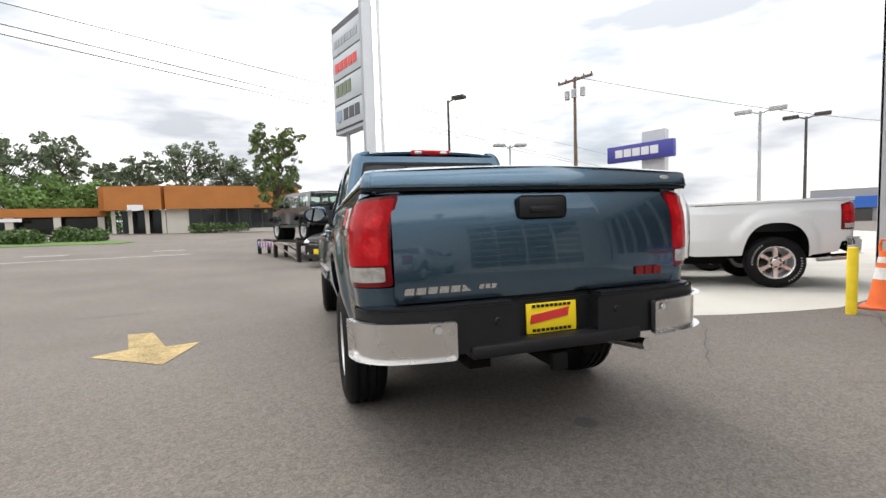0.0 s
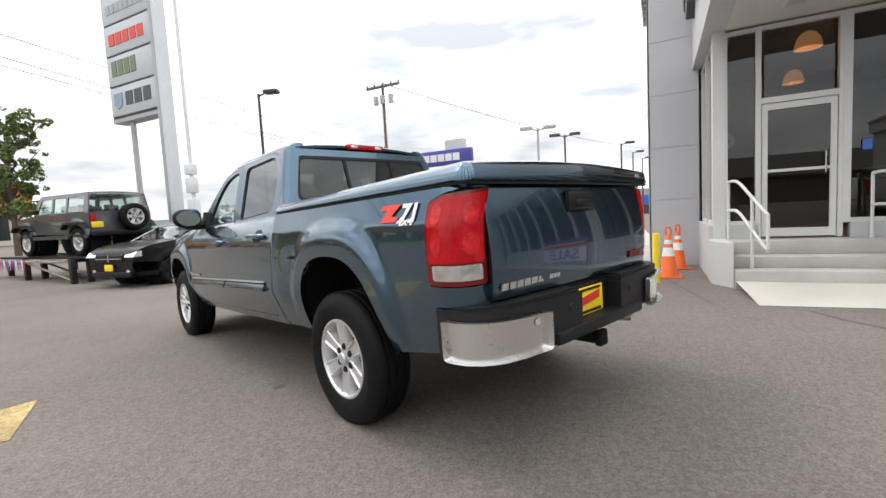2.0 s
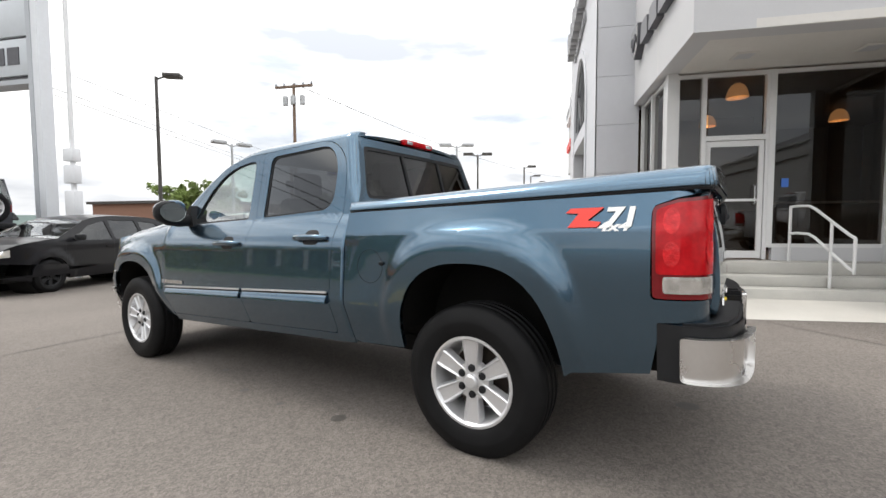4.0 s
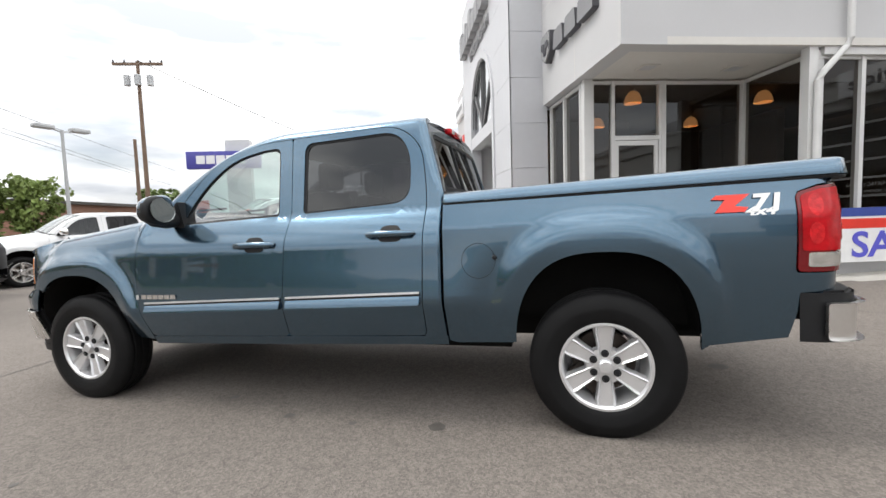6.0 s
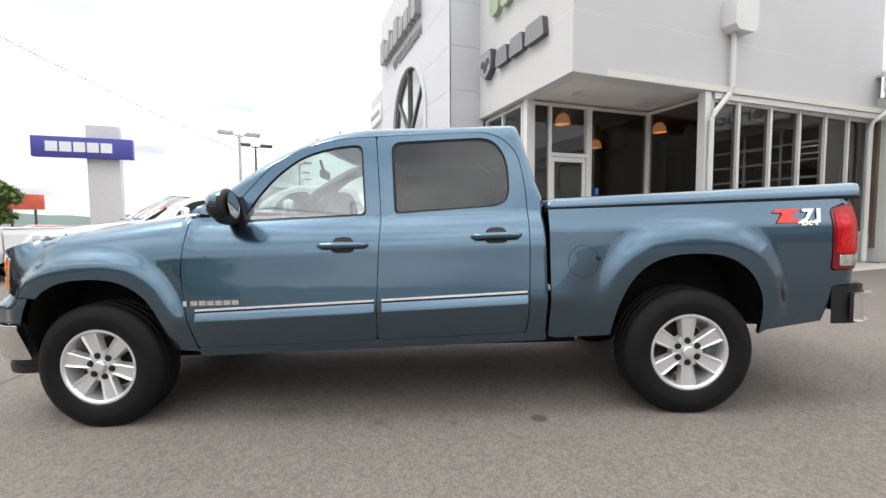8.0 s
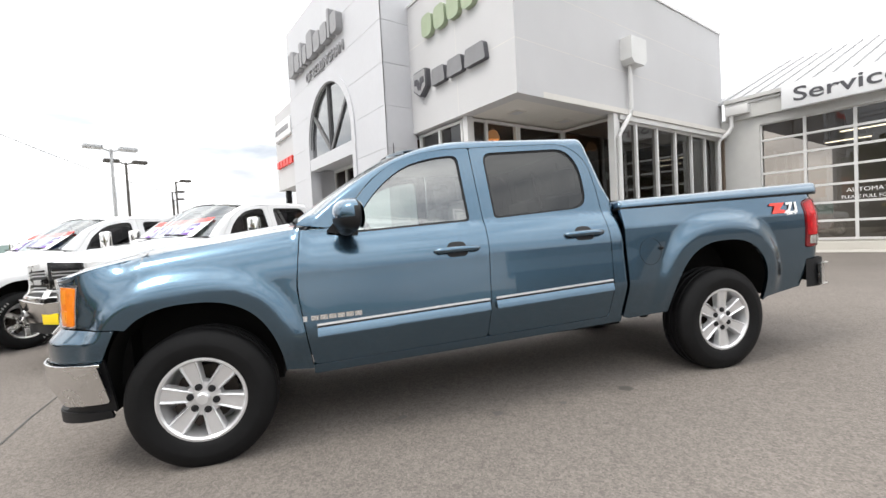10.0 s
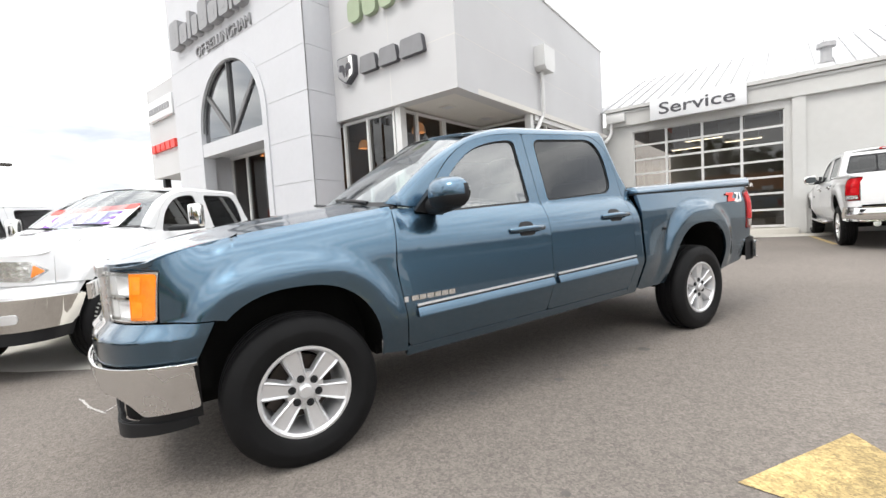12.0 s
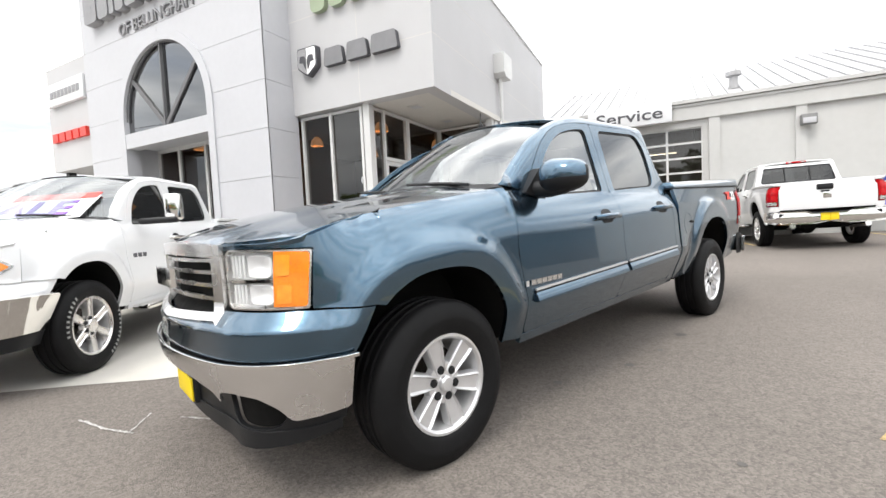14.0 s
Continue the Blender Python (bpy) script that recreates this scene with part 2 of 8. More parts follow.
class Shell:
    """A sheet bent over a surface: outlines in (u, v) are filled, cut fine and laid on it, with turned-in edges and true normals."""

    def __init__(self):
        self.v, self.f, self.n = [], [], []

    def panel(self, outline, surface, step=0.06, holes=(), depth=0.018, flip=None):
        """Lay an outline on the surface; unless flip says so, its face looks away from the thing's middle line."""
        tmp = bmesh.new()
        edges = []
        for loop in (outline, *holes):
            vs = [tmp.verts.new((u, v, 0)) for u, v in loop]
            edges += [tmp.edges.new((vs[i], vs[(i + 1) % len(vs)])) for i in range(len(vs))]
        bmesh.ops.triangle_fill(tmp, edges=edges, use_beauty=True, normal=(0, 0, 1))
        us, ws = [p[0] for p in outline], [p[1] for p in outline]
        for lo, hi, axis in ((min(us), max(us), 0), (min(ws), max(ws), 1)):
            k = int((hi - lo) / step)
            for i in range(1, k + 1):
                c = lo + (hi - lo) * i / (k + 1)
                co, no = [0, 0, 0], [0, 0, 0]
                co[axis], no[axis] = c, 1
                bmesh.ops.bisect_plane(tmp, geom=tmp.verts[:] + tmp.edges[:] + tmp.faces[:], plane_co=co, plane_no=no, dist=1e-5)
        e = 0.004
        if flip is None:
            u, w = sum(us) / len(us), sum(ws) / len(ws)
            mid = Vector(surface(u, w))
            n = (Vector(surface(u + e, w)) - mid).cross(Vector(surface(u, w + e)) - mid)
            flip = n.dot(mid - Vector((clamp(mid.x, -0.6, 3.6), 0, 0.6))) < 0
        sign, index = -1 if flip else 1, {}
        for v in tmp.verts:
            u, w = v.co.x, v.co.y
            p = Vector(surface(u, w))
            n = (Vector(surface(u + e, w)) - Vector(surface(u - e, w))).cross(Vector(surface(u, w + e)) - Vector(surface(u, w - e)))
            n = (n * sign).normalized() if n.length > 1e-12 else Vector((0, 0, 1))
            index[v] = len(self.v)
            self.v.append(p)
            self.n.append(n)
        for f in tmp.faces:
            loop = [index[v] for v in f.verts]
            if (f.normal.z < 0) != flip:
                loop.reverse()
            self.f.append(loop)
        if depth:
            for ed in tmp.edges:
                if len(ed.link_faces) != 1:
                    continue
                a, b = index[ed.verts[0]], index[ed.verts[1]]
                pa, pb, na, nb = self.v[a], self.v[b], self.n[a], self.n[b]
                mid = Vector(surface(*ed.link_faces[0].calc_center_median().xy))
                out = (pb - pa).cross(na)
                if out.dot(pa - mid) < 0:
                    out = -out
                out.normalize()
                k, lip = len(self.v), min(0.004, depth * 0.5)
                self.v += [pa.copy(), pb.copy(), pb - nb * lip, pa - na * lip, pb - nb * depth, pa - na * depth]
                self.n += [(na + out).normalized(), (nb + out).normalized(), out, out, out, out]
                q = [[k, k + 1, k + 2, k + 3], [k + 3, k + 2, k + 4, k + 5]]
                if (self.v[k + 1] - self.v[k]).cross(self.v[k + 3] - self.v[k]).dot(out) < 0:
                    q = [list(reversed(c)) for c in q]
                self.f += q
        tmp.free()
        return self

    def mirrored(self):
        s = Shell()
        s.v = [Vector((p.x, -p.y, p.z)) for p in self.v]
        s.n = [Vector((p.x, -p.y, p.z)) for p in self.n]
        s.f = [list(reversed(f)) for f in self.f]
        return s

    def build(self, name, mat, parent=None, label="", warp=None):
        me = bpy.data.meshes.new(name)
        seat, place, faces, normals = {}, [], [], []
        for p in self.v:
            key = (round(p.x, 5), round(p.y, 5), round(p.z, 5))
            if key not in seat:
                seat[key] = len(seat)
                place.append(tuple(warp(p)) if warp else tuple(p))
        spot = [seat[(round(p.x, 5), round(p.y, 5), round(p.z, 5))] for p in self.v]
        for f in self.f:
            loop = [spot[i] for i in f]
            if len(set(loop)) == len(loop):
                faces.append(loop)
                normals += [tuple(self.n[i]) for i in f]
        me.from_pydata(place, [], faces)
        me.materials.append(mat)
        me.shade_smooth()
        me.normals_split_custom_set(normals)
        ob = new(name, me)
        ob.parent = parent
        if label:
            tagged(ob, label)
        return ob


def clamp(v, lo, hi):
    return min(max(v, lo), hi)


def smooth01(t):
    t = clamp(t, 0.0, 1.0)
    return t * t * (3 - 2 * t)


def lerp_rows(rows, x):
    """A value between the rows (x, value)."""
    if x <= rows[0][0]:
        return rows[0][1]
    for (a, va), (b, vb) in zip(rows, rows[1:]):
        if x <= b:
            return va + (vb - va) * (x - a) / (b - a)
    return rows[-1][1]

ASPHALT = material("asphalt", (0.163, 0.145, 0.130), 0.9, vary=0.20, scale=0.35, fine=140.0, bump=0.6, bump_scale=150.0, spec=0.3, stones=((105.0, 0.24), (38.0, 0.09)))
CONCRETE = material("concrete", (0.50, 0.48, 0.44), 0.85, vary=0.14, scale=0.8, fine=90.0, bump=0.25, bump_scale=120.0)
STEP_CONCRETE = material("step_concrete", (0.42, 0.41, 0.38), 0.85, vary=0.2, scale=1.6, fine=80.0, bump=0.25, bump_scale=110.0)
YELLOW_PAINT = material("yellow_road_paint", (0.36, 0.265, 0.115), 0.8, stones=((90.0, 0.30), (30.0, 0.2)), vary=0.45, scale=3.0, fine=120.0, bump=0.3, bump_scale=150.0)
SPLASH = material("worn_white_paint", (0.40, 0.39, 0.37), 0.85, vary=0.5, scale=9.0, fine=90.0, stones=((90.0, 0.35),))
WHITE_LINE = material("white_road_paint", (0.62, 0.61, 0.58), 0.8, vary=0.35, scale=3.0, fine=90.0)
PANEL_GREY = material("grey_cladding", (0.51, 0.515, 0.54), 0.45, vary=0.04, scale=0.7, bump=0.02, bump_scale=8.0)
STUCCO = material("white_stucco", (0.515, 0.515, 0.525), 0.85, vary=0.05, scale=0.6, fine=60.0, bump=0.2, bump_scale=160.0)
SOFFIT = material("painted_soffit", (0.62, 0.60, 0.57), 0.8, vary=0.05, scale=0.9, bump=0.1, bump_scale=90.0)
ALU = material("white_aluminium", (0.62, 0.62, 0.615), 0.4, vary=0.04, scale=2.0)
DARK_GLASS = glass_material("tinted_glazing", (0.55, 0.5, 0.45), 0.5, sheen=0.065, mirror=0.45)
ARCH_GLASS = glass_material("coated_glazing", (0.5, 0.48, 0.5), 0.5, sheen=0.16)
FRAME_GREY = material("dark_grey_frame", (0.13, 0.13, 0.135), 0.5, vary=0.08, scale=4.0)
# brown of every indoor surface, darkened so the rooms behind glass read dim
ROOM_DARK = material("dimmed_room_brown", (0.13, 0.095, 0.07), 0.8, vary=0.15, scale=1.0)
SERVICE_WALL = material("service_wall", (0.52, 0.52, 0.51), 0.8, vary=0.06, scale=0.5, bump=0.1, bump_scale=60.0)
METAL_ROOF = material("metal_roof", (0.40, 0.40, 0.41), 0.55, 0.0, vary=0.06, scale=0.6)
SIGN_WHITE = material("sign_white", (0.72, 0.73, 0.75), 0.5, vary=0.04, scale=1.0)
LETTER_DARK = material("dark_letters", (0.07, 0.07, 0.08), 0.5, vary=0.1, scale=8.0)

# ---- ground ----
def ground_z(x, y):
    """The lot falls gently away from the building; past the road it rises."""
    xx, yy = clamp(x, -12, 14), clamp(y, -12, 11)
    return 0.0845 - 0.0147 * xx - 0.0185 * yy + 0.02 * clamp(y - 15, 0, 50)


def sheet(name, outline, mat, lift=0.0, step=1.0, depth=0.0, label="", category="", kind="structure"):
    """A flat patch that lies on the ground."""
    s = Shell()
    s.panel(outline, lambda u, v: (u, v, ground_z(u, v) + lift), step=step, depth=depth)
    ob = s.build(name, mat)
    return tagged(ob, label, category, kind=kind)


def build_ground():
    xs = [-900, -300, -120, -60] + list(range(-40, 61, 2)) + [75, 100, 160, 300, 900]
    ys = [-900, -300, -100, -50] + list(range(-30, 81, 2)) + [100, 150, 300, 900]
    vs = [(x, y, ground_z(x, y)) for y in ys for x in xs]
    n = len(xs)
    fs = [(j * n + i, j * n + i + 1, (j + 1) * n + i + 1, (j + 1) * n + i) for j in range(len(ys) - 1) for i in range(n - 1)]
    me = bpy.data.meshes.new("ground")
    me.from_pydata(vs, [], fs)
    me.materials.append(ASPHALT)
    me.shade_smooth()
    return tagged(new("ground", me), "worn grey asphalt of the car lot and road", "ground", kind="structure")


build_ground()

# ---- vehicle materials ----
SLATE = material("slate_blue_metallic", (0.063, 0.118, 0.172), 0.24, 0.97, vary=0.03, scale=2.0, coat=1.0, flakes=0.03)
WHITE_PAINT = material("white_car_paint", (0.74, 0.745, 0.755), 0.3, vary=0.02, scale=2.0, coat=1.0)
BLACK_PAINT = material("black_car_paint", (0.008, 0.008, 0.010), 0.35, vary=0.1, scale=2.0, coat=0.3, spec=0.12)
GREY_PAINT = material("grey_car_paint", (0.095, 0.10, 0.115), 0.3, 0.4, vary=0.04, scale=2.0, coat=1.0)
RED_PAINT = material("red_car_paint", (0.42, 0.02, 0.02), 0.3, 0.2, vary=0.04, scale=2.0, coat=1.0)
CHROME = material("chrome", (0.78, 0.77, 0.75), 0.07, 1.0, vary=0.02, scale=3.0, rough_vary=0.03)
BRUSHED = material("brushed_steel", (0.74, 0.73, 0.72), 0.26, 1.0, vary=0.05, scale=4.0, rough_vary=0.06)
ALLOY = material("machined_alloy", (0.66, 0.66, 0.67), 0.28, 0.6, vary=0.05, scale=14.0)
PLASTIC = material("black_plastic", (0.011, 0.0115, 0.013), 0.45, spec=0.3, vary=0.15, scale=6.0, bump=0.06, bump_scale=300.0)
RUBBER = material("tyre_rubber", (0.0075, 0.0075, 0.008), 0.55, spec=0.14, vary=0.25, scale=9.0, fine=120.0, bump=0.15, bump_scale=220.0)
UNDERBODY = material("underbody", (0.008, 0.0078, 0.0075), 0.85, spec=0.15, vary=0.3, scale=5.0, bump=0.2, bump_scale=30.0)
RUST = material("brake_iron", (0.055, 0.042, 0.035), 0.6, 0.3, vary=0.3, scale=20.0)
RED_LENS = material("red_lens", (0.40, 0.004, 0.008), 0.18, vary=0.35, scale=9.0, fine=60.0, coat=0.2, spec=0.2)
RED_FRAME = material("dark_red_lens", (0.14, 0.002, 0.005), 0.2, vary=0.2, scale=9.0, coat=0.5, spec=0.3)
RED_BRIGHT = material("bright_red_reflector", (0.52, 0.010, 0.014), 0.2, vary=0.45, scale=30.0, coat=0.3, spec=0.25, bump=0.4, bump_scale=50.0)
SILVER_LENS = material("silvered_lens", (0.60, 0.59, 0.57), 0.16, 0.75, vary=0.4, scale=24.0, coat=0.6, bump=0.5, bump_scale=26.0)
LAMP_LENS = glass_material("lamp_lens", (1.0, 1.0, 1.0), 0.94, sheen=0.05, mirror=0.7)
REFLECTOR = material("lamp_reflector", (0.90, 0.91, 0.92), 0.30, 0.2, vary=0.06, scale=20.0, bump=0.25, bump_scale=45.0)
CLEAR_LENS = material("clear_lens", (0.84, 0.86, 0.88), 0.10, 0.6, vary=0.08, scale=12.0, coat=1.0, bump=0.55, bump_scale=11.0)
AMBER_LENS = material("amber_lens", (0.92, 0.24, 0.012), 0.12, vary=0.2, scale=14.0, coat=1.0, bump=0.2, bump_scale=60.0)
AMBER_PALE = material("amber_reflector", (0.93, 0.31, 0.025), 0.15, vary=0.2, scale=20.0, coat=1.0)
PLATE_YELLOW = material("yellow_plate", (0.90, 0.66, 0.01), 0.5, vary=0.04, scale=10.0)
PLATE_RED = material("red_print", (0.6, 0.03, 0.03), 0.5, vary=0.1, scale=10.0)
DECAL_RED = material("red_decal", (0.72, 0.045, 0.03), 0.4, vary=0.05, scale=10.0)
LETTER_PALE = material("worn_tyre_lettering", (0.30, 0.30, 0.29), 0.7, vary=0.4, scale=30.0)
DECAL_WHITE = material("white_decal", (0.8, 0.8, 0.8), 0.4, vary=0.05, scale=10.0)
TRUCK_GLASS = glass_material("side_glass", (0.80, 0.93, 0.89), 0.82, sheen=0.19)
SCREEN_GLASS = glass_material("windscreen_glass", (0.80, 0.94, 0.89), 0.80, sheen=0.13, mirror=0.74)
DARK_RED_LENS = material("dark_red_chrome", (0.24, 0.02, 0.02), 0.25, 0.5, vary=0.2, scale=12.0)
PRIVACY_GLASS = glass_material("privacy_glass", (0.55, 0.50, 0.55), 0.17, sheen=0.06)
CABIN = material("cabin_trim", (0.05, 0.05, 0.052), 0.8, vary=0.2, scale=6.0)
CABIN_LIGHT = material("cabin_headliner", (0.34, 0.33, 0.30), 0.9, vary=0.1, scale=4.0)
MIRROR_GLASS = material("mirror_glass", (0.28, 0.30, 0.30), 0.03, 1.0, vary=0.02)

REAR, FRONT = 0.0, 3.64          # axle stations along the truck
HALF = 0.955                     # half the body's width at the doors
HUB = 0.39


def arch(xc, a, b, n, t0, t1, k=26):
    """Points round a squarish wheel opening, from angle t0 to t1 in degrees (0 is ahead, 90 up)."""
    pts = []
    for i in range(k + 1):
        t = radians(t0 + (t1 - t0) * i / k)
        c, s = math.cos(t), math.sin(t)
        r = (abs(c) ** n + abs(s) ** n) ** (-1 / n)
        pts.append((xc + a * r * c, HUB + b * r * s))
    return pts


HOOD_EDGE = [(3.0, 1.315), (3.14, 1.305), (3.5, 1.262), (3.9, 1.215), (4.13, 1.172), (4.31, 1.132), (4.43, 1.09), (5.3, 1.06)]


def flare(x, z, xc, a, b, n, outer):
    rho = (abs((x - xc) / a) ** n + abs((z - HUB) / b) ** n) ** (1 / n)
    if z < HUB - 0.1 or rho > outer:
        return 0.0
    t = clamp((outer - rho) / (outer - 1.12), 0.0, 1.0)
    return 0.041 * t ** 3 * (6 * t * t - 15 * t + 10) * smooth01((z - 0.42) / 0.38)


def side_off(x, z):
    """How far the flank stands out past its mean plane."""
    plain = 0.010 * math.exp(-((z - 1.02) / 0.16) ** 2) - 0.32 * max(0.0, 0.95 - z) ** 2
    # between the wheels it leans out down to a crest at the side moulding, then tucks under
    crest = 0.765 - 0.030 * (clamp(x, 0.85, 3.05) - 0.99)
    u, v = max(0.0, 1.10 - z), max(0.0, crest - z)
    lean = 0.010 * math.exp(-((z - 1.02) / 0.16) ** 2) if z > 1.02 else 0.010
    lean += 0.085 * (u * u / 0.24 if u < 0.12 else u - 0.06)
    lean -= 0.50 * (v * v / 0.12 if v < 0.06 else v - 0.03)
    between = smooth01((x - 0.40) / 0.42) * smooth01((3.36 - x) / 0.34)
    d = plain + (lean - plain) * between
    if x > 0.85 and z > 1.06:
        # the door rolls in to a shoulder under the glass, which leans less
        roll = 0.098 * ((z - 1.06) / 0.22) ** 1.8 if z < 1.28 else 0.098 + 0.25 * (z - 1.28)
        d -= roll * (1 - smooth01((x - 2.98) / 0.10))
    if x <= 0.85 and z > 1.15:
        d -= 0.28 * (z - 1.15)
    if x >= 3.0:
        zt = lerp_rows(HOOD_EDGE, x)
        if z > zt - 0.27:
            q = clamp((z - (zt - 0.27)) / 0.27, 0, 1)
            d -= (0.090 * q ** 1.8 + 0.045 * q ** 8) * smooth01((x - 2.98) / 0.12) * smooth01((4.22 - x) / 0.25)
    if x > 3.9 and z > 0.86:
        d -= 0.10 * (z - 0.86) * smooth01((x - 3.9) / 0.25)
    d += flare(x, z, REAR, 0.465, 0.61, 2.6, 1.40) + flare(x, z, FRONT, 0.455, 0.55, 2.5, 1.38)
    return d


def make_path(pts, step=0.01):
    """A smooth plan line as (distance, point, outward normal)."""
    fine = []
    for i in range(len(pts) - 1):
        p0, p1, p2, p3 = (Vector(pts[clamp(i + k, 0, len(pts) - 1)]) for k in (-1, 0, 1, 2))
        for j in range(24):
            t = j / 24
            fine.append(0.5 * (2 * p1 + (p2 - p0) * t + (2 * p0 - 5 * p1 + 4 * p2 - p3) * t * t + (3 * p1 - p0 - 3 * p2 + p3) * t ** 3))
    fine.append(Vector(pts[-1]))
    run, dist = [0.0], 0.0
    for a, b in zip(fine, fine[1:]):
        dist += (b - a).length
        run.append(dist)
    return fine, run


def along(path, s):
    fine, run = path
    s = clamp(s, 0, run[-1])
    i = int(np.searchsorted(run, s)) - 1
    i = clamp(i, 0, len(fine) - 2)
    t = (s - run[i]) / max(1e-9, run[i + 1] - run[i])
    p = fine[i].lerp(fine[i + 1], t)
    a, b = fine[max(i - 2, 0)], fine[min(i + 3, len(fine) - 1)]
    d = (b - a).normalized()
    return p, d


NOSE = make_path([(3.9, HALF), (4.08, 0.938), (4.22, 0.878), (4.34, 0.768), (4.42, 0.62), (4.47, 0.42), (4.50, 0.2), (4.51, 0.0)])
NOSE_LEN = NOSE[1][-1]


def flank(s, z):
    """The truck's left skin: s runs along it from the tail round the corner and on to the nose."""
    if s >= 3.9:
        p, d = along(NOSE, s - 3.9)
        out = Vector((-d.y, d.x))
        if out.dot(Vector((p.x - 3.5, p.y))) < 0:
            out = -out
        k = side_off(s, z) * smooth01((4.6 - s) / 0.5) + nose_off(s, z)
        q = p + out * k
        return (q.x, q.y, z)
    if s >= -0.92:
        return (s, HALF + side_off(s, z), z)
    d, r = side_off(-0.92, z), 0.12
    th = (-0.92 - s) / r
    if th <= math.pi / 2:
        return (-0.92 - r * math.sin(th), HALF - r + d + r * math.cos(th), z)
    return (-1.04, HALF - r + d - (th - math.pi / 2) * r, z)


def nose_off(s, z):
    """The painted bumper top swells out below the lamps."""
    tuck = 1 - 0.75 * smooth01((0.62 - z) / 0.18) * smooth01((s - 4.45) / 0.3)
    out = clamp((0.848 - z) / 0.080, 0, 1)
    out = out - 0.06 * math.sin(2 * math.pi * out) / (2 * math.pi) if out < 1 else 1.0
    return 0.070 * out * smooth01((s - 3.98) / 0.36) * tuck


def wheel(parent, x, y, r=0.395, w=0.262, rim=0.232, style="six", steer=0.0, turn=0.0):
    """A tyre on an alloy wheel, facing out to the side that y lies on."""
    side = 1 if y > 0 else -1
    hub = new("wheel")
    hub.parent = parent
    hub.matrix_basis = pose(x, y, HUB if r < 0.41 else r, 0, 0, (0 if side > 0 else 180) + steer) @ pose(0, 0, 0, -90)
    h = w / 2
    bm = bmesh.new()
    sh = r - rim
    prof = [(rim - 0.004, -h * 0.72), (rim + 0.02, -h * 0.92), (rim + sh * 0.45, -h * 1.02), (r - 0.05, -h * 0.97), (r - 0.018, -h * 0.84), (r - 0.004, -h * 0.72)]
    for c in (-0.42, 0.0, 0.42):
        prof += [(r, h * (c - 0.10)), (r - 0.011, h * (c - 0.075)), (r - 0.011, h * (c + 0.075)), (r, h * (c + 0.10))]
    prof += [(r - 0.004, h * 0.72), (r - 0.018, h * 0.84), (r - 0.05, h * 0.97), (rim + sh * 0.52, h * 1.03), (rim + sh * 0.46, h * 1.035), (rim + 0.03, h * 0.95), (rim + 0.012, h * 0.90), (rim - 0.004, h * 0.80)]
    lathe(bm, prof, 56)
    part("tyre", bm, RUBBER, hub, angle=40)
    bm = bmesh.new()
    f = h * 0.86
    lathe(bm, [(rim - 0.004, f - 0.022), (rim + 0.006, f - 0.006), (rim + 0.004, f + 0.003), (rim - 0.008, f + 0.004), (rim - 0.018, f - 0.008), (rim - 0.022, f - 0.03)], 48)
    spokes = 6
    ro = rim - 0.014
    wide0, wide1 = (0.029, 0.047) if style != "chrome" else (0.030, 0.034)
    for i in range(spokes):
        m = Matrix.Rotation(2 * math.pi * i / spokes + math.pi / 2 + radians(turn), 4, "Z")
        # raised flanges either side of a sunk flat, with sloping shoulders
        rows = []
        for k, (r0, drop) in enumerate(((0.050, 0.022), (0.105, 0.014), (ro - 0.03, 0.006), (ro, 0.004))):
            w = wide0 + (wide1 - wide0) * clamp((r0 - 0.05) / (ro - 0.08), 0, 1)
            flat = 0.011 if k else 0.004
            rows.append([bm.verts.new(m @ Vector((r0, w * a, f - drop - d))) for a, d in ((-1.18, 0.048), (-1.0, 0.006), (-0.86, 0.0), (-0.66, flat), (0.66, flat), (0.86, 0.0), (1.0, 0.006), (1.18, 0.048))])
        for p, q in zip(rows, rows[1:]):
            for j in range(7):
                bm.faces.new((p[j], q[j], q[j + 1], p[j + 1]))
    hub_r = 0.037 if style != "chrome" else 0.062
    lathe(bm, [(0.0, f + 0.004), (hub_r - 0.008, f + 0.002), (hub_r, f - 0.006), (hub_r + 0.003, f - 0.022), (0.095, f - 0.026), (0.105, f - 0.06)], 36)
    bmesh.ops.recalc_face_normals(bm, faces=bm.faces[:])
    part("rim", bm, {"chrome": BRUSHED, "dark": PLASTIC}.get(style, ALLOY), hub, angle=24)
    bm = bmesh.new()
    lathe(bm, [(rim - 0.020, f - 0.020), (rim - 0.030, f - 0.06), (rim - 0.034, -h * 0.7), (0.17, -h * 0.72)], 48)
    part("barrel", bm, PLASTIC if style == "dark" else ALLOY, hub, angle=30)
    for i in range(spokes):
        t = 2 * math.pi * i / spokes + math.pi / 2 + radians(turn)
        if not i:
            bm = bmesh.new()
            lathe(bm, [(0.0, f - 0.013), (0.012, f - 0.013), (0.014, f - 0.0185), (0.019, f - 0.0185), (0.0205, f - 0.024), (0.0205, f - 0.034)], 14)
            nut = part("lug_nut", bm, PLASTIC, hub)
            first = nut
        else:
            nut = new("lug_nut", first.data)
            nut.parent = hub
        nut.matrix_basis = Matrix.Translation((0.068 * math.cos(t), 0.068 * math.sin(t), 0))
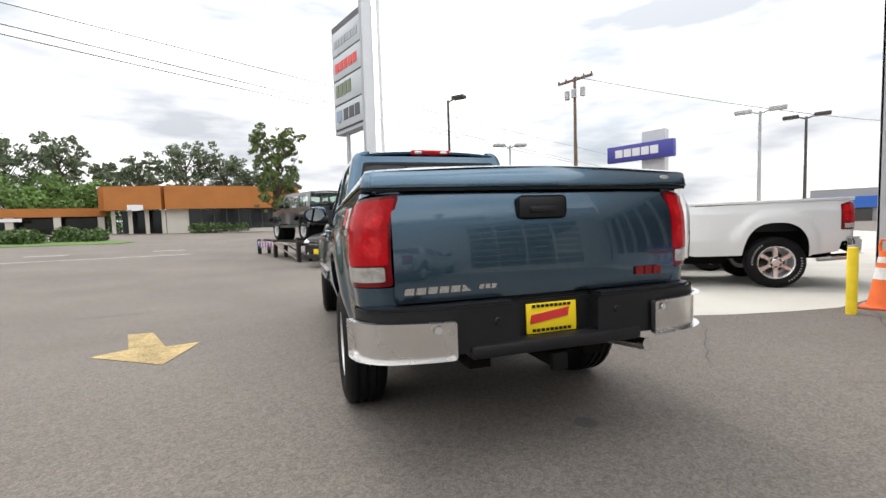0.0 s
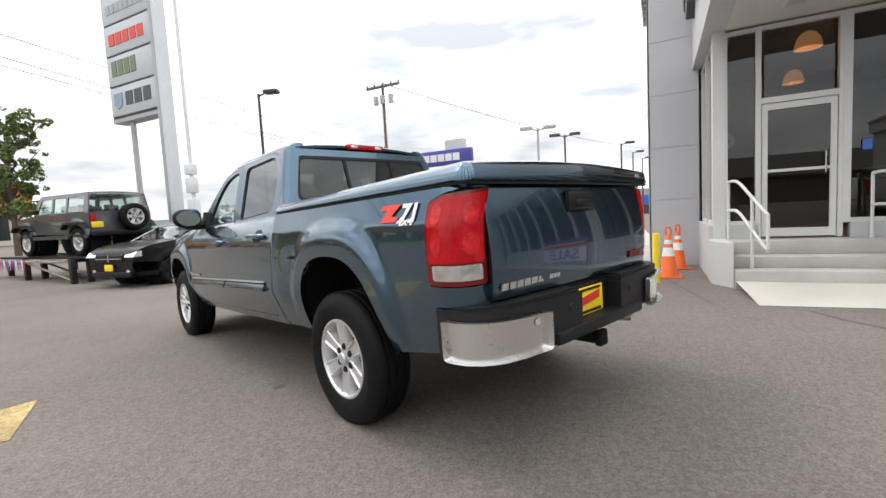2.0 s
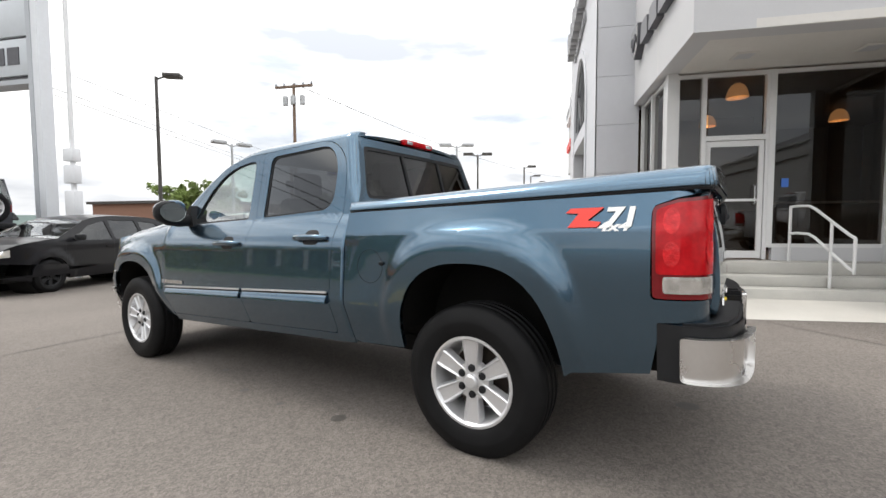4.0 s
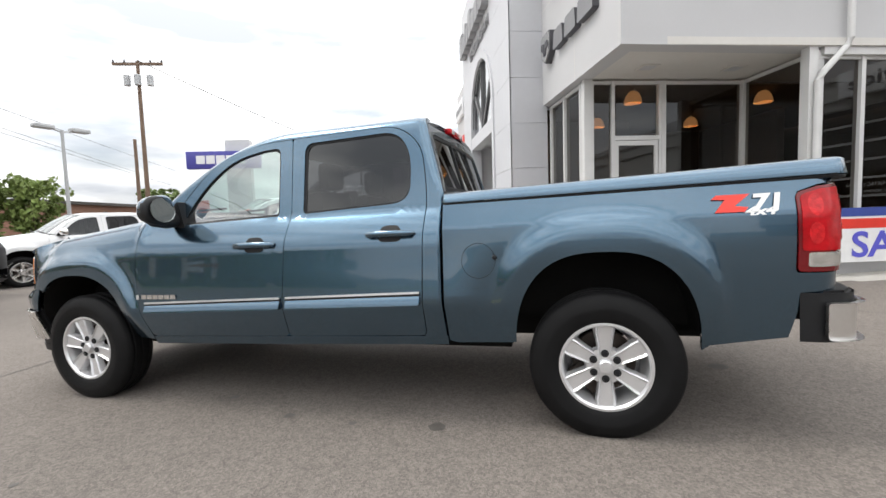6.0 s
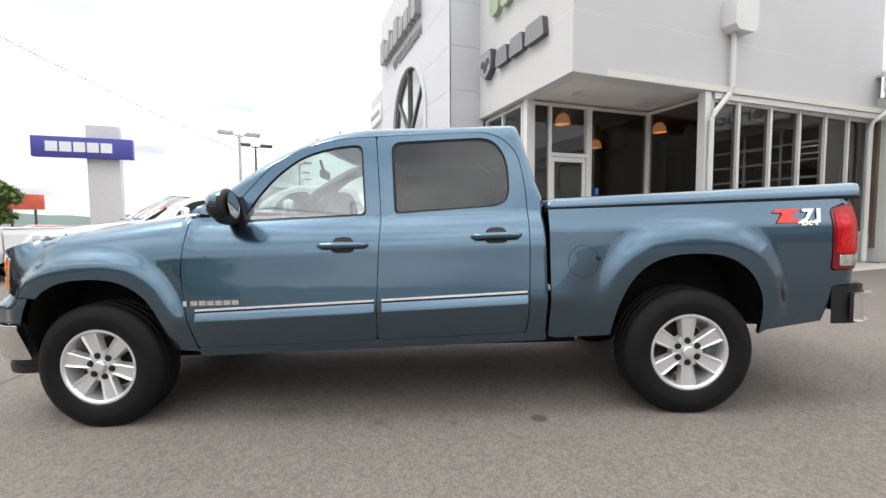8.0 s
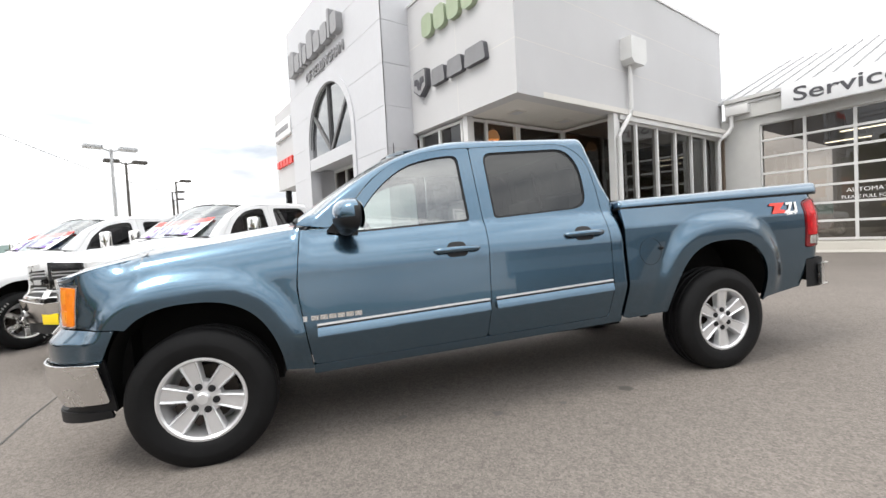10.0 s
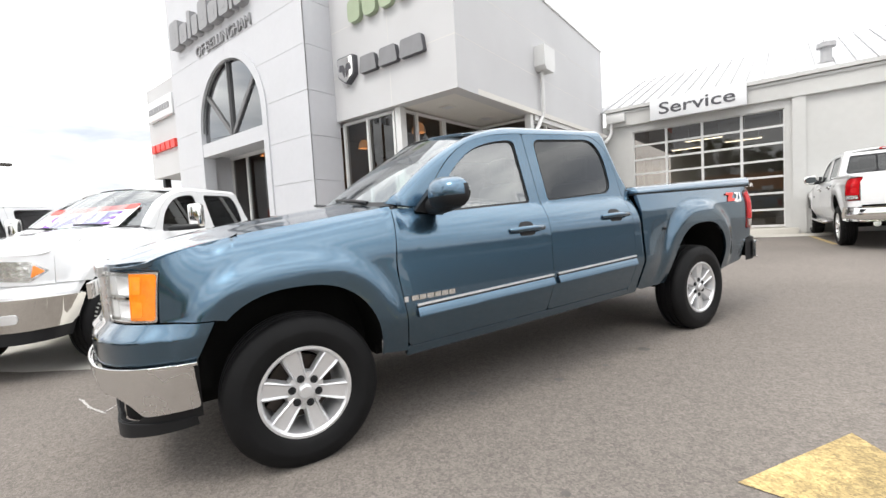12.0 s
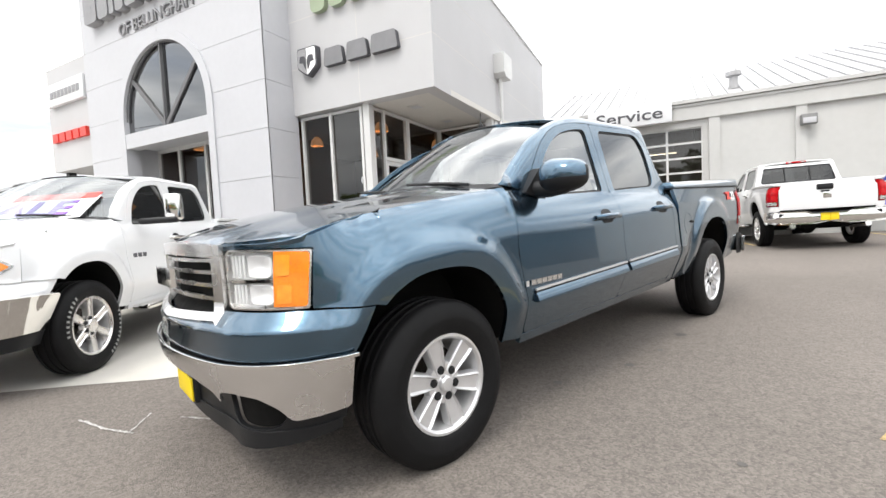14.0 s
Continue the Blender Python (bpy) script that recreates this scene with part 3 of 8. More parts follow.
    if style == "chrome":
        # raised pale letters round the sidewall, as plain bars
        bm = bmesh.new()
        rr = rim + sh * 0.50
        box(bm, -0.009, 0.009, -0.014, 0.014, h * 1.0, h * 1.045)
        bar = part("letter_bar", bm, LETTER_PALE, hub)
        bar.matrix_basis = Matrix.Rotation(radians(30), 4, "Z") @ Matrix.Translation((0, rr, 0))
        for k in list(range(1, 11)) + list(range(26, 35)):
            ob = new("letter_bar", bar.data)
            ob.parent = hub
            ob.matrix_basis = Matrix.Rotation(radians(30 + 7.2 * k), 4, "Z") @ Matrix.Translation((0, rr, 0))
    bm = bmesh.new()
    lathe(bm, [(0.0, -0.02), (0.165, -0.02), (0.165, -0.045), (0.0, -0.045)], 32)
    box(bm, 0.07, 0.18, -0.09, 0.09, -0.06, 0.0, 0.01, m=Matrix.Rotation(0.8, 4, "Z"))
    part("brake_disc", bm, RUST, hub)
    return hub


def bars(name, n, width, height, mat, m, parent, depth=0.004, gap=0.22, shear=0.0, label=""):
    """A word that is not to be spelled: one plain block for each letter."""
    w = width / n
    bm = bmesh.new()
    prism(bm, [(0, 0), ((1 - gap) * w, 0), ((1 - gap) * w + shear * height, height), (shear * height, height)], "y", -depth, 0.0)
    first = part(name, bm, mat, parent, label)
    first.matrix_basis = m
    for i in range(1, n):
        ob = new(name, first.data)
        ob.parent = parent
        ob.matrix_basis = m @ Matrix.Translation((i * w, 0, 0))
    return first


def make_pickup(root, paint, lid=True, warp=None, style="slate", glass=None, mirrors=True):
    """A crew-cab pickup in parts under root, its rear axle at the origin and its nose along x."""
    glass = glass or TRUCK_GLASS
    W = warp or (lambda p: p)

    def both(name, shell, mat, label=""):
        a = shell.build(name, mat, root, label, warp)
        b = shell.mirrored().build(name, mat, root, label, warp)
        return a, b

    def solid(name, bm, mat, label="", angle=35.0):
        if warp:
            for v in bm.verts:
                v.co = warp(v.co)
        return part(name, bm, mat, root, label, angle)

    # bed sides, with the rear corner
    ra = arch(REAR, 0.465, 0.61, 2.6, 172, 10)
    bed = [(0.842, 1.285), (-0.1, 1.312), (-0.92, 1.335), (-1.160, 1.335), (-1.160, 1.292), (-1.02, 1.290), (-0.93, 1.274), (-0.855, 1.248), (-0.842, 1.22), (-0.838, 0.885), (-0.85, 0.872), (-1.160, 0.872), (-1.160, 0.76), (-0.86, 0.70), (-0.83, 0.555), (-0.50, 0.505)] + ra + [(0.80, 0.485), (0.848, 0.50)]
    both("bed_side", Shell().panel(bed, flank, 0.028 if lid else 0.05, depth=0.03), paint)
    if lid:
        ring = [(0.645 + 0.094 * math.cos(2 * math.pi * i / 40), 0.968 + 0.098 * math.sin(2 * math.pi * i / 40)) for i in range(40)]
        hole = [(0.645 + 0.0915 * math.cos(2 * math.pi * i / 40), 0.968 + 0.0955 * math.sin(2 * math.pi * i / 40)) for i in range(40)]
        Shell().panel(ring, lambda u, w: tuple(Vector(flank(u, w)) + Vector((0, 0.0012, 0))), 0.06, holes=[hole], depth=0.002).build("fuel_door", PLASTIC, root, "thin dark seam of the round fuel door")
        bm = bmesh.new()
        lathe(bm, [(0.0, 0.02), (0.009, 0.018), (0.014, 0.0)], 10, pose(0.555, HALF + 0.012, 0.985, -90))
        solid("fuel_door_catch", bm, PLASTIC)
    # tail lamps
    lamp = rounded([(-0.846, 1.242), (-0.935, 1.268), (-1.13, 1.286), (-1.156, 1.286), (-1.156, 0.878), (-0.846, 0.878)], [0.02, 0, 0, 0.02, 0.02, 0.02], 3)
    proud = lambda k: (lambda s, z: tuple(Vector(flank(s, z)) + Vector((-k if s < -0.98 else 0, k if s > -1.05 else 0, 0))))
    glow_field = rounded([(-0.860, 1.232), (-0.935, 1.254), (-1.142, 1.272), (-1.142, 0.975), (-0.860, 0.975)], [0.02, 0, 0.015, 0.015, 0.015], 3)
    for flipped in (False, True):
        get = (lambda q: q.mirrored()) if flipped else (lambda q: q)
        ob = get(Shell().panel(lamp, proud(0.006), 0.03, depth=0.03)).build("tail_lamp", RED_FRAME, root, "red tail lamp with a clear reversing lens", warp)
        get(Shell().panel(glow_field, proud(0.010), 0.03, depth=0.004)).build("lens", RED_LENS, ob, "bright red lens", warp)
        get(Shell().panel(rounded([(-0.884, 0.966), (-1.122, 0.966), (-1.122, 0.900), (-0.884, 0.900)], 0.012, 3), proud(0.010), 0.03, depth=0.006)).build("reversing_lens", SILVER_LENS, ob, "clear reversing lens", warp)
        for zc, h in ((1.185, 0.052), (1.055, 0.050)):
            for sc, w in ((-0.915, 0.030), (-1.075, 0.040)):
                spot = [(sc + w * math.cos(2 * math.pi * i / 18), zc + h * math.sin(2 * math.pi * i / 18)) for i in range(18)]
                get(Shell().panel(spot, proud(0.0115), 0.04, depth=0.001)).build("reflector", RED_BRIGHT, ob, "", warp)
    # tailgate
    gate = rounded([(-0.790, 0.795), (0.790, 0.795), (0.790, 1.318), (-0.790, 1.318)], 0.02, 3)

    def gate_face(y, z):
        x = -1.046 - 0.022 * (1 - (y / 0.8) ** 2) - 0.020 * (1 - ((z - 1.06) / 0.26) ** 2) + 0.012 * smooth01((0.84 - z) / 0.05) + 0.085 * (z - 1.06)
        return (x, y, z)
    gsh = Shell().panel(gate, gate_face, 0.05, depth=0.03, flip=True)
    tail = gsh.build("tailgate", paint, root, "", warp)
    bm = bmesh.new()
    box(bm, -1.094, -1.06, -0.106, 0.166, 1.160, 1.274, 0.026)
    h = part("handle_bezel", bm, PLASTIC, tail)
    bm = bmesh.new()
    box(bm, -1.104, -1.075, -0.040, 0.105, 1.188, 1.220, 0.008)
    part("handle", bm, PLASTIC, tail)
    for v in h.data.vertices if warp else ():
        v.co = warp(v.co)
    # cab: front fender
    fa = arch(FRONT, 0.455, 0.55, 2.5, 48, 172, 24)
    top = [(4.235, 1.132), (4.13, 1.168), (3.9, 1.212), (3.7, 1.238), (3.5, 1.259), (3.3, 1.283), (3.051, 1.312)]
    fender = [(4.012, 0.838)] + [p for p in fa if p[1] < 0.985 and not (p[0] > 3.99)] + [(3.175, 0.475), (3.031, 0.462), (3.060, 0.72), (3.088, 0.94), (3.086, 1.0), (3.071, 1.12)] + list(reversed(top)) + [(4.35, 1.130), (4.5, 1.124), (4.66, 1.118), (4.66, 1.098), (4.228, 1.085), (4.245, 0.85)]
    both("front_fender", Shell().panel(fender, flank, 0.028 if lid else 0.05, depth=0.03), paint)
    # bonnet
    def plan_x(y):
        best = min(NOSE[0], key=lambda p: abs(p.y - abs(y)))
        return best.x
    def bonnet_z(x, y):
        q = clamp(abs(y) / 0.815, 0, 1)
        edge = sum(lerp_rows(HOOD_EDGE, x + d) for d in (-0.12, -0.08, -0.04, 0.0, 0.04, 0.08, 0.12)) / 7 - 0.003
        t = clamp((x - plan_x(y) + 0.17) / 0.17, 0, 1)
        lip = -(0.018 + 0.05 * smooth01((0.66 - abs(y)) / 0.36)) * (1 - math.sqrt(1 - 0.96 * t * t))
        return (x, y, edge + 0.058 * (1 - q ** 2.4) + 0.012 * smooth01((0.56 - abs(y)) / 0.2) + lip)
    fy = [-0.86 + 1.72 * i / 42 for i in range(43)]
    nose_edge = [(plan_x(y) + 0.012 * smooth01((0.66 - abs(y)) / 0.25), y) for y in fy]
    hood = [(3.02, 0.80), (3.13, 0.5), (3.19, 0.0), (3.13, -0.5), (3.02, -0.80), (3.9, -0.815), (4.08, -0.842)] + nose_edge + [(4.08, 0.842), (3.9, 0.815)]
    Shell().panel(hood, bonnet_z, 0.035, depth=0.02).build("bonnet", paint, root, "", warp)
    # doors
    def skin(k):
        return lambda s, z: tuple(Vector(flank(s, z)) + Vector((0, k, 0)))

    def ledge(s, z):
        """The side moulding's face, which leans up to the sky."""
        q = clamp((0.784 - 0.030 * (s - 0.99) - z) / 0.06, 0, 1)
        return tuple(Vector(flank(s, z)) + Vector((0, 0.006 + 0.027 * q ** 0.8, 0)))
    win_f = rounded([(2.752, 1.258), (2.650, 1.424), (2.530, 1.560), (2.360, 1.682), (2.14, 1.732), (1.988, 1.738), (1.962, 1.280)], [0.025, 0.1, 0.1, 0.12, 0.12, 0.05, 0.03], 5)
    win_r = rounded([(1.787, 1.286), (1.806, 1.748), (1.16, 1.764), (1.062, 1.62), (1.064, 1.37), (1.13, 1.316)], [0.03, 0.07, 0.10, 0.12, 0.06, 0.06], 6)
    door_f = rounded([(3.046, 1.29), (2.850, 1.300), (2.720, 1.445), (2.582, 1.602), (2.390, 1.728), (2.14, 1.778), (1.903, 1.786), (1.871, 1.24), (1.915, 0.508), (3.025, 0.488), (3.085, 0.96)], [0, 0.04, 0.06, 0.1, 0.1, 0.1, 0.02, 0, 0.03, 0.03, 0.1], 4)
    door_r = rounded([(1.897, 1.786), (1.16, 1.800), (1.002, 1.67), (0.965, 1.42), (0.962, 1.25), (0.985, 0.528), (1.910, 0.508), (1.866, 1.24)], [0.02, 0.12, 0.1, 0.1, 0.05, 0.04, 0.03, 0], 5)
    for outline, win, gl, hx in ((door_f, win_f, glass, 2.095), (door_r, win_r, PRIVACY_GLASS, 1.165)):
        base = Shell().panel(outline, flank, 0.05, holes=[win], depth=0.03)
        pane = Shell().panel(win, skin(-0.016), 0.12, depth=0)
        cx, cz = sum(p[0] for p in win) / len(win), sum(p[1] for p in win) / len(win)
        inner = [(cx + (p[0] - cx) * 0.965, cz + (p[1] - cz) * 0.945) for p in win]
        seal = Shell().panel(win, skin(-0.010), 0.10, holes=[inner], depth=0.01)
        mold = Shell().panel(rounded([(2.99, 0.666), (2.99, 0.720), (1.912, 0.752), (1.912, 0.698)] if hx > 2 else [(1.866, 0.700), (1.866, 0.754), (0.990, 0.782), (0.990, 0.728)], 0.010, 3), ledge, 0.015, depth=0.035)
        strip = Shell().panel([(2.99, 0.731), (2.99, 0.743), (1.912, 0.775), (1.912, 0.763)] if hx > 2 else [(1.866, 0.765), (1.866, 0.777), (0.990, 0.804), (0.990, 0.792)], skin(0.017), 0.2, depth=0.012)
        groove = Shell().panel([(2.99, 0.716), (2.99, 0.732), (1.912, 0.764), (1.912, 0.748)] if hx > 2 else [(1.866, 0.750), (1.866, 0.766), (0.990, 0.793), (0.990, 0.778)], skin(0.010), 0.2, depth=0.01)
        for flipped in (False, True):
            get = (lambda s: s.mirrored()) if flipped else (lambda s: s)
            sg = -1 if flipped else 1
            door = get(base).build("door", paint, root, "", warp)
            g = get(pane).build("window", gl, door, "", warp)
            g.visible_shadow = False
            get(seal).build("window_seal", PLASTIC, door, "", warp)
            if lid:
                md = get(mold).build("side_molding", paint, door)
                get(strip).build("chrome_strip", ALLOY, md)
                get(groove).build("groove", PLASTIC, md)
            hz = 1.103 if hx > 2 else 1.137
            cup = rounded([(hx - 0.075, hz - 0.045), (hx + 0.075, hz - 0.045), (hx + 0.06, hz + 0.05), (hx - 0.06, hz + 0.05)], 0.04, 4)
            get(Shell().panel(cup, skin(0.0035), 0.03, depth=0.004)).build("handle_cup", PLASTIC, door, "", warp)
            bm = bmesh.new()
            hy = HALF + side_off(hx, hz) + 0.034
            tube(bm, [(hx - 0.145, sg * (hy - 0.03), hz), (hx - 0.125, sg * (hy - 0.006), hz), (hx - 0.05, sg * hy, hz + 0.003), (hx + 0.05, sg * hy, hz + 0.003), (hx + 0.125, sg * (hy - 0.006), hz), (hx + 0.145, sg * (hy - 0.03), hz)], [0.013, 0.019, 0.02, 0.02, 0.019, 0.013], 10)
            hd = part("handle", bm, paint if lid else CHROME, door, angle=60)
            if warp:
                for ob in (hd,):
                    for v in ob.data.vertices:
                        v.co = warp(v.co)
    # sail, pillars, roof rails, sills
    def rolled(s, t):
        """The cab's flank (y, z) at height t, rolled over on to the roof and the pillar's top."""
        zc = max(1.782 - 0.05 * (max(0.0, s - 1.9) / 0.35) ** 2, 1.33)
        if t <= zc:
            return flank(s, t)[1], t
        r, th0 = 0.09, math.atan(0.25)
        th = th0 + (t - zc) / r
        return flank(s, zc)[1] - r * (math.cos(th0) - math.cos(th)), zc + r * (math.sin(th) - math.sin(th0))

    def corner(z):
        return 0.859 + 0.27 * max(0.0, z - 1.36), 0.018 + 0.035 * smooth01((z - 1.34) / 0.15)

    def cab_skin(s, t):
        """The cab's flank with its rear corner turned in."""
        y, z = rolled(max(s, 0.97), t)
        xe, r = corner(z)
        if s >= xe + r:
            return (s, y, z)
        th = (xe + r - s) / r
        if th <= math.pi / 2:
            return (xe + r - r * math.sin(th), y - r + r * math.cos(th), z)
        return (xe, y - r - (th - math.pi / 2) * r, z)
    wrap = []
    for t in (1.87, 1.83, 1.79, 1.70, 1.6, 1.5, 1.42, 1.36, 0.9, 0.52):
        xe, r = corner(rolled(0.97, t)[1])
        wrap.append((xe + r - r * math.pi / 2 - 0.05, t))
    seam = [p for p in door_r[::-1] if p[0] < 1.85 and not (p[0] > 1.0 and p[1] < 1.2)] + [p for p in door_f[::-1] if p[1] > 1.296 and p[0] > 1.95]
    inner_edge = []
    for i, p in enumerate(seam):
        d = Vector(seam[min(i + 1, len(seam) - 1)]) - Vector(seam[max(i - 1, 0)])
        n = Vector((-d.y, d.x)).normalized() * 0.0055
        inner_edge.append((p[0] + n.x, p[1] + n.y))
    rail = [(3.075, 1.330), (2.872, 1.500), (2.672, 1.650), (2.475, 1.748), (2.37, 1.795), (2.2, 1.84), (2.05, 1.866), (1.9, 1.872), (1.5, 1.874), (1.1, 1.874)] + wrap + [(0.982, 0.50)] + inner_edge
    both("cab_frame", Shell().panel(rail, cab_skin, 0.022 if lid else 0.05, depth=0.03), paint)
    sill = [(3.03, 0.425), (3.03, 0.482), (1.9, 0.503), (0.86, 0.523), (0.86, 0.470), (1.9, 0.445)]
    both("sill", Shell().panel(sill, skin(-0.004), 0.08, depth=0.03), paint)
    for s in (-1, 1):
        bm = bmesh.new()
        box(bm, 2.93, 3.12, min(s * 0.745, s * 0.838), max(s * 0.745, s * 0.838), 1.20, 1.302, 0.02)
        solid("pillar_foot", bm, paint)
    # roof
    def roof_z(x, y):
        q = abs(y) / 0.745
        fall = 0.032 * max(0, (x - 1.9) / 0.45) ** 2 + 0.02 * max(0, (1.12 - x) / 0.12) ** 2
        fall += 0.024 * smooth01((x - 2.0) / 0.28) * (abs(y) / 0.72) ** 2
        e = clamp((abs(y) - 0.62) / 0.15, 0, 0.985)
        return (x, y, 1.830 + 0.048 * (1 - q ** 2.6) - fall - 0.052 * (1 - math.sqrt(1 - e * e)))
    roof = [(0.975, -0.65), (0.975, 0.65), (1.03, 0.68), (1.5, 0.685), (2.0, 0.69), (2.25, 0.70), (2.33, 0.60), (2.40, 0.3), (2.42, 0.0), (2.40, -0.3), (2.33, -0.60), (2.25, -0.70), (2.0, -0.69), (1.5, -0.685), (1.03, -0.68)]
    Shell().panel(list(reversed(roof)), roof_z, 0.03, depth=0.02).build("roof", paint, root, "", warp)
    # windscreen
    def screen(u, y):
        q = 1 - (y / 0.8) ** 2
        x = (1 - u) * (3.02 + 0.17 * q) + u * (2.24 + 0.17 * q)
        z = (1 - u) * (1.305 + 0.035 * q) + u * (1.775 + 0.062 * q) + 0.035 * math.sin(math.pi * u) * 0.6
        return (x, y * (1 - 0.13 * u), z)
    ws = Shell().panel([(-0.02, -0.83), (-0.02, 0.83), (1.0, 0.82), (1.0, -0.82)], screen, 0.12, depth=0, flip=True).build("windscreen", SCREEN_GLASS, root, "", warp)
    ws.visible_shadow = False
    edge = Shell().panel([(-0.02, -0.832), (-0.02, 0.832), (1.0, 0.825), (1.0, -0.825)], lambda u, y: tuple(Vector(screen(u, y)) + Vector((0.004, 0, 0.006))), 0.12, holes=[[(0.05, -0.788), (0.05, 0.788), (0.985, 0.788), (0.985, -0.788)]], depth=0.01, flip=True)
    edge.build("windscreen_seal", PLASTIC, root, "", warp)
    cowl = bmesh.new()
    prism(cowl, [(3.0, -0.8), (3.0, 0.8), (3.06, 0.8), (3.17, 0.5), (3.235, 0.0), (3.17, -0.5), (3.06, -0.8)], "z", 1.25, 1.318)
    solid("cowl", cowl, PLASTIC)
    for y0, y1 in ((0.62, 0.02), (-0.02, -0.6)):
        bm = bmesh.new()
        tube(bm, [(3.14 - 0.12 * abs(y0) ** 2, y0, 1.352), (3.10, (y0 + y1) / 2, 1.385), (3.10, y1, 1.405)], 0.011, 6)
        solid("wiper", bm, PLASTIC)
    # back wall of the cab with its window
    def back(y, z):
        return (0.868 + 0.30 * max(0.0, z - 1.36) * 0.9 - 0.03 * (1 - (y / 0.8) ** 2), y, z)
    wall = rounded([(-0.80, 0.9), (0.80, 0.9), (0.80, 1.36), (0.715, 1.80), (-0.715, 1.80), (-0.80, 1.36)], [0, 0, 0, 0.08, 0.08, 0], 4)
    wall = [(0.82 * p[0] / 0.80 if p[1] < 1.7 else p[0] * 0.98, p[1]) for p in wall]
    hole = rounded([(-0.72, 1.385), (0.72, 1.385), (0.655, 1.745), (-0.655, 1.745)], 0.05, 4)
    Shell().panel(wall, back, 0.08, holes=[hole], depth=0.03, flip=True).build("cab_back", paint, root, "", warp)
    g = Shell().panel(hole, lambda y, z: (back(y, z)[0] + 0.012, y, z), 0.2, depth=0, flip=True).build("rear_window", PRIVACY_GLASS, root, "", warp)
    g.visible_shadow = False
    frame_in = rounded([(-0.695, 1.405), (0.695, 1.405), (0.632, 1.722), (-0.632, 1.722)], 0.05, 4)
    Shell().panel(hole, lambda y, z: (back(y, z)[0] + 0.004, y, z), 0.2, holes=[frame_in], depth=0.008, flip=True).build("rear_window_seal", PLASTIC, root, "", warp)
    for y in (-0.24, 0.24):
        bm = bmesh.new()
        box(bm, 0.868, 0.886, y - 0.012, y + 0.012, 1.40, 1.73)
        for v in bm.verts:
            v.co.x += 0.27 * max(0, v.co.z - 1.36) - 0.028 * (1 - (y / 0.8) ** 2)
        solid("rear_window_bar", bm, PLASTIC)
    bm = bmesh.new()
    box(bm, 0.948, 1.0, -0.19, 0.19, 1.815, 1.862, 0.015)
    high = solid("high_brake_lamp", bm, RED_LENS, "red high brake lamp with two clear cargo lenses")
    for y in (-0.125, 0.125):
        bm = bmesh.new()
        box(bm, 0.942, 0.962, y - 0.035, y + 0.035, 1.825, 1.850, 0.006)
        if warp:
            for v in bm.verts:
                v.co = warp(v.co)
        part("cargo_lens", bm, CLEAR_LENS, high)
    # bed: lid or open box
    if lid:
        def lid_top(x, y):
            q = abs(y) / 0.907
            t = (0.845 - x) / 1.9
            edge_z = 1.350 + 0.047 * t
            rear = -0.014 * smooth01((-1.02 - x) / 0.045) ** 2
            roll = -0.032 * (1 - math.sqrt(1 - clamp((abs(y) - 0.872) / 0.04, 0, 0.99) ** 2))
            return (x, y, edge_z + 0.030 * (1 - q ** 2) + rear + roll)
        lo = rounded([(0.842, -0.912), (0.842, 0.912), (-1.058, 0.912), (-1.084, 0.0), (-1.058, -0.912)], [0.02, 0.02, 0.05, 0, 0.05], 6)
        cover = Shell().panel(list(reversed(lo)), lid_top, 0.02, depth=0)
        # skirt round the lid
        k = len(lo)
        for i in range(k):
            a, b = lo[i], lo[(i + 1) % k]
            pa, pb = Vector(lid_top(*a)), Vector(lid_top(*b))
            za, zb = (1.297 + 0.0265 * (0.845 - q[0]) - 0.030 * smooth01((-0.90 - q[0]) / 0.14) for q in (a, b))
            n = Vector(((b[1] - a[1]), -(b[0] - a[0]), 0)).normalized()
            if n.dot(Vector((a[0] + 0.1, a[1], 0))) < 0:
                n = -n
            j = len(cover.v)
            cover.v += [pa, pb, Vector((b[0], b[1], zb)) + n * 0.012, Vector((a[0], a[1], za)) + n * 0.012]
            cover.n += [(n + Vector((0, 0, 1))).normalized()] * 2 + [n, n]
            q = [j, j + 1, j + 2, j + 3]
            if (cover.v[j + 1] - cover.v[j]).cross(cover.v[j + 3] - cover.v[j]).dot(n) < 0:
                q.reverse()
            cover.f.append(q)
        cov = cover.build("bed_cover", paint, root, "smooth slate-blue hard cover over the bed")
        bm = bmesh.new()
        lathe(bm, [(0.0, 0.006), (0.03, 0.005), (0.034, 0.0)], 16, pose(-1.066, -0.74, 1.362, 0, -90) @ Matrix.Diagonal((0.35, 0.9, 1, 1)))
        part("maker_badge", bm, ALLOY, cov)
        seal = bmesh.new()
        for i in range(k):
            a, b = lo[i], lo[(i + 1) % k]
            za, zb = (1.288 + 0.0265 * (0.845 - q[0]) - 0.030 * smooth01((-0.90 - q[0]) / 0.14) for q in (a, b))
            tube(seal, [(a[0], a[1], za), (b[0], b[1], zb)], 0.008, 6, caps=False)
        part("cover_seal", seal, PLASTIC, root)
    else:
        bm = bmesh.new()
        for s in (-1, 1):
            box(bm, -1.03, 0.84, s * 0.80 - 0.12, s * 0.80 + 0.13, 1.30, 1.345, 0.012)
        box(bm, 0.80, 0.85, -0.9, 0.9, 0.9, 1.34, 0.01)
        box(bm, -1.04, -0.99, -0.79, 0.79, 0.9, 1.345, 0.012)
        solid("bed_rail", bm, paint)
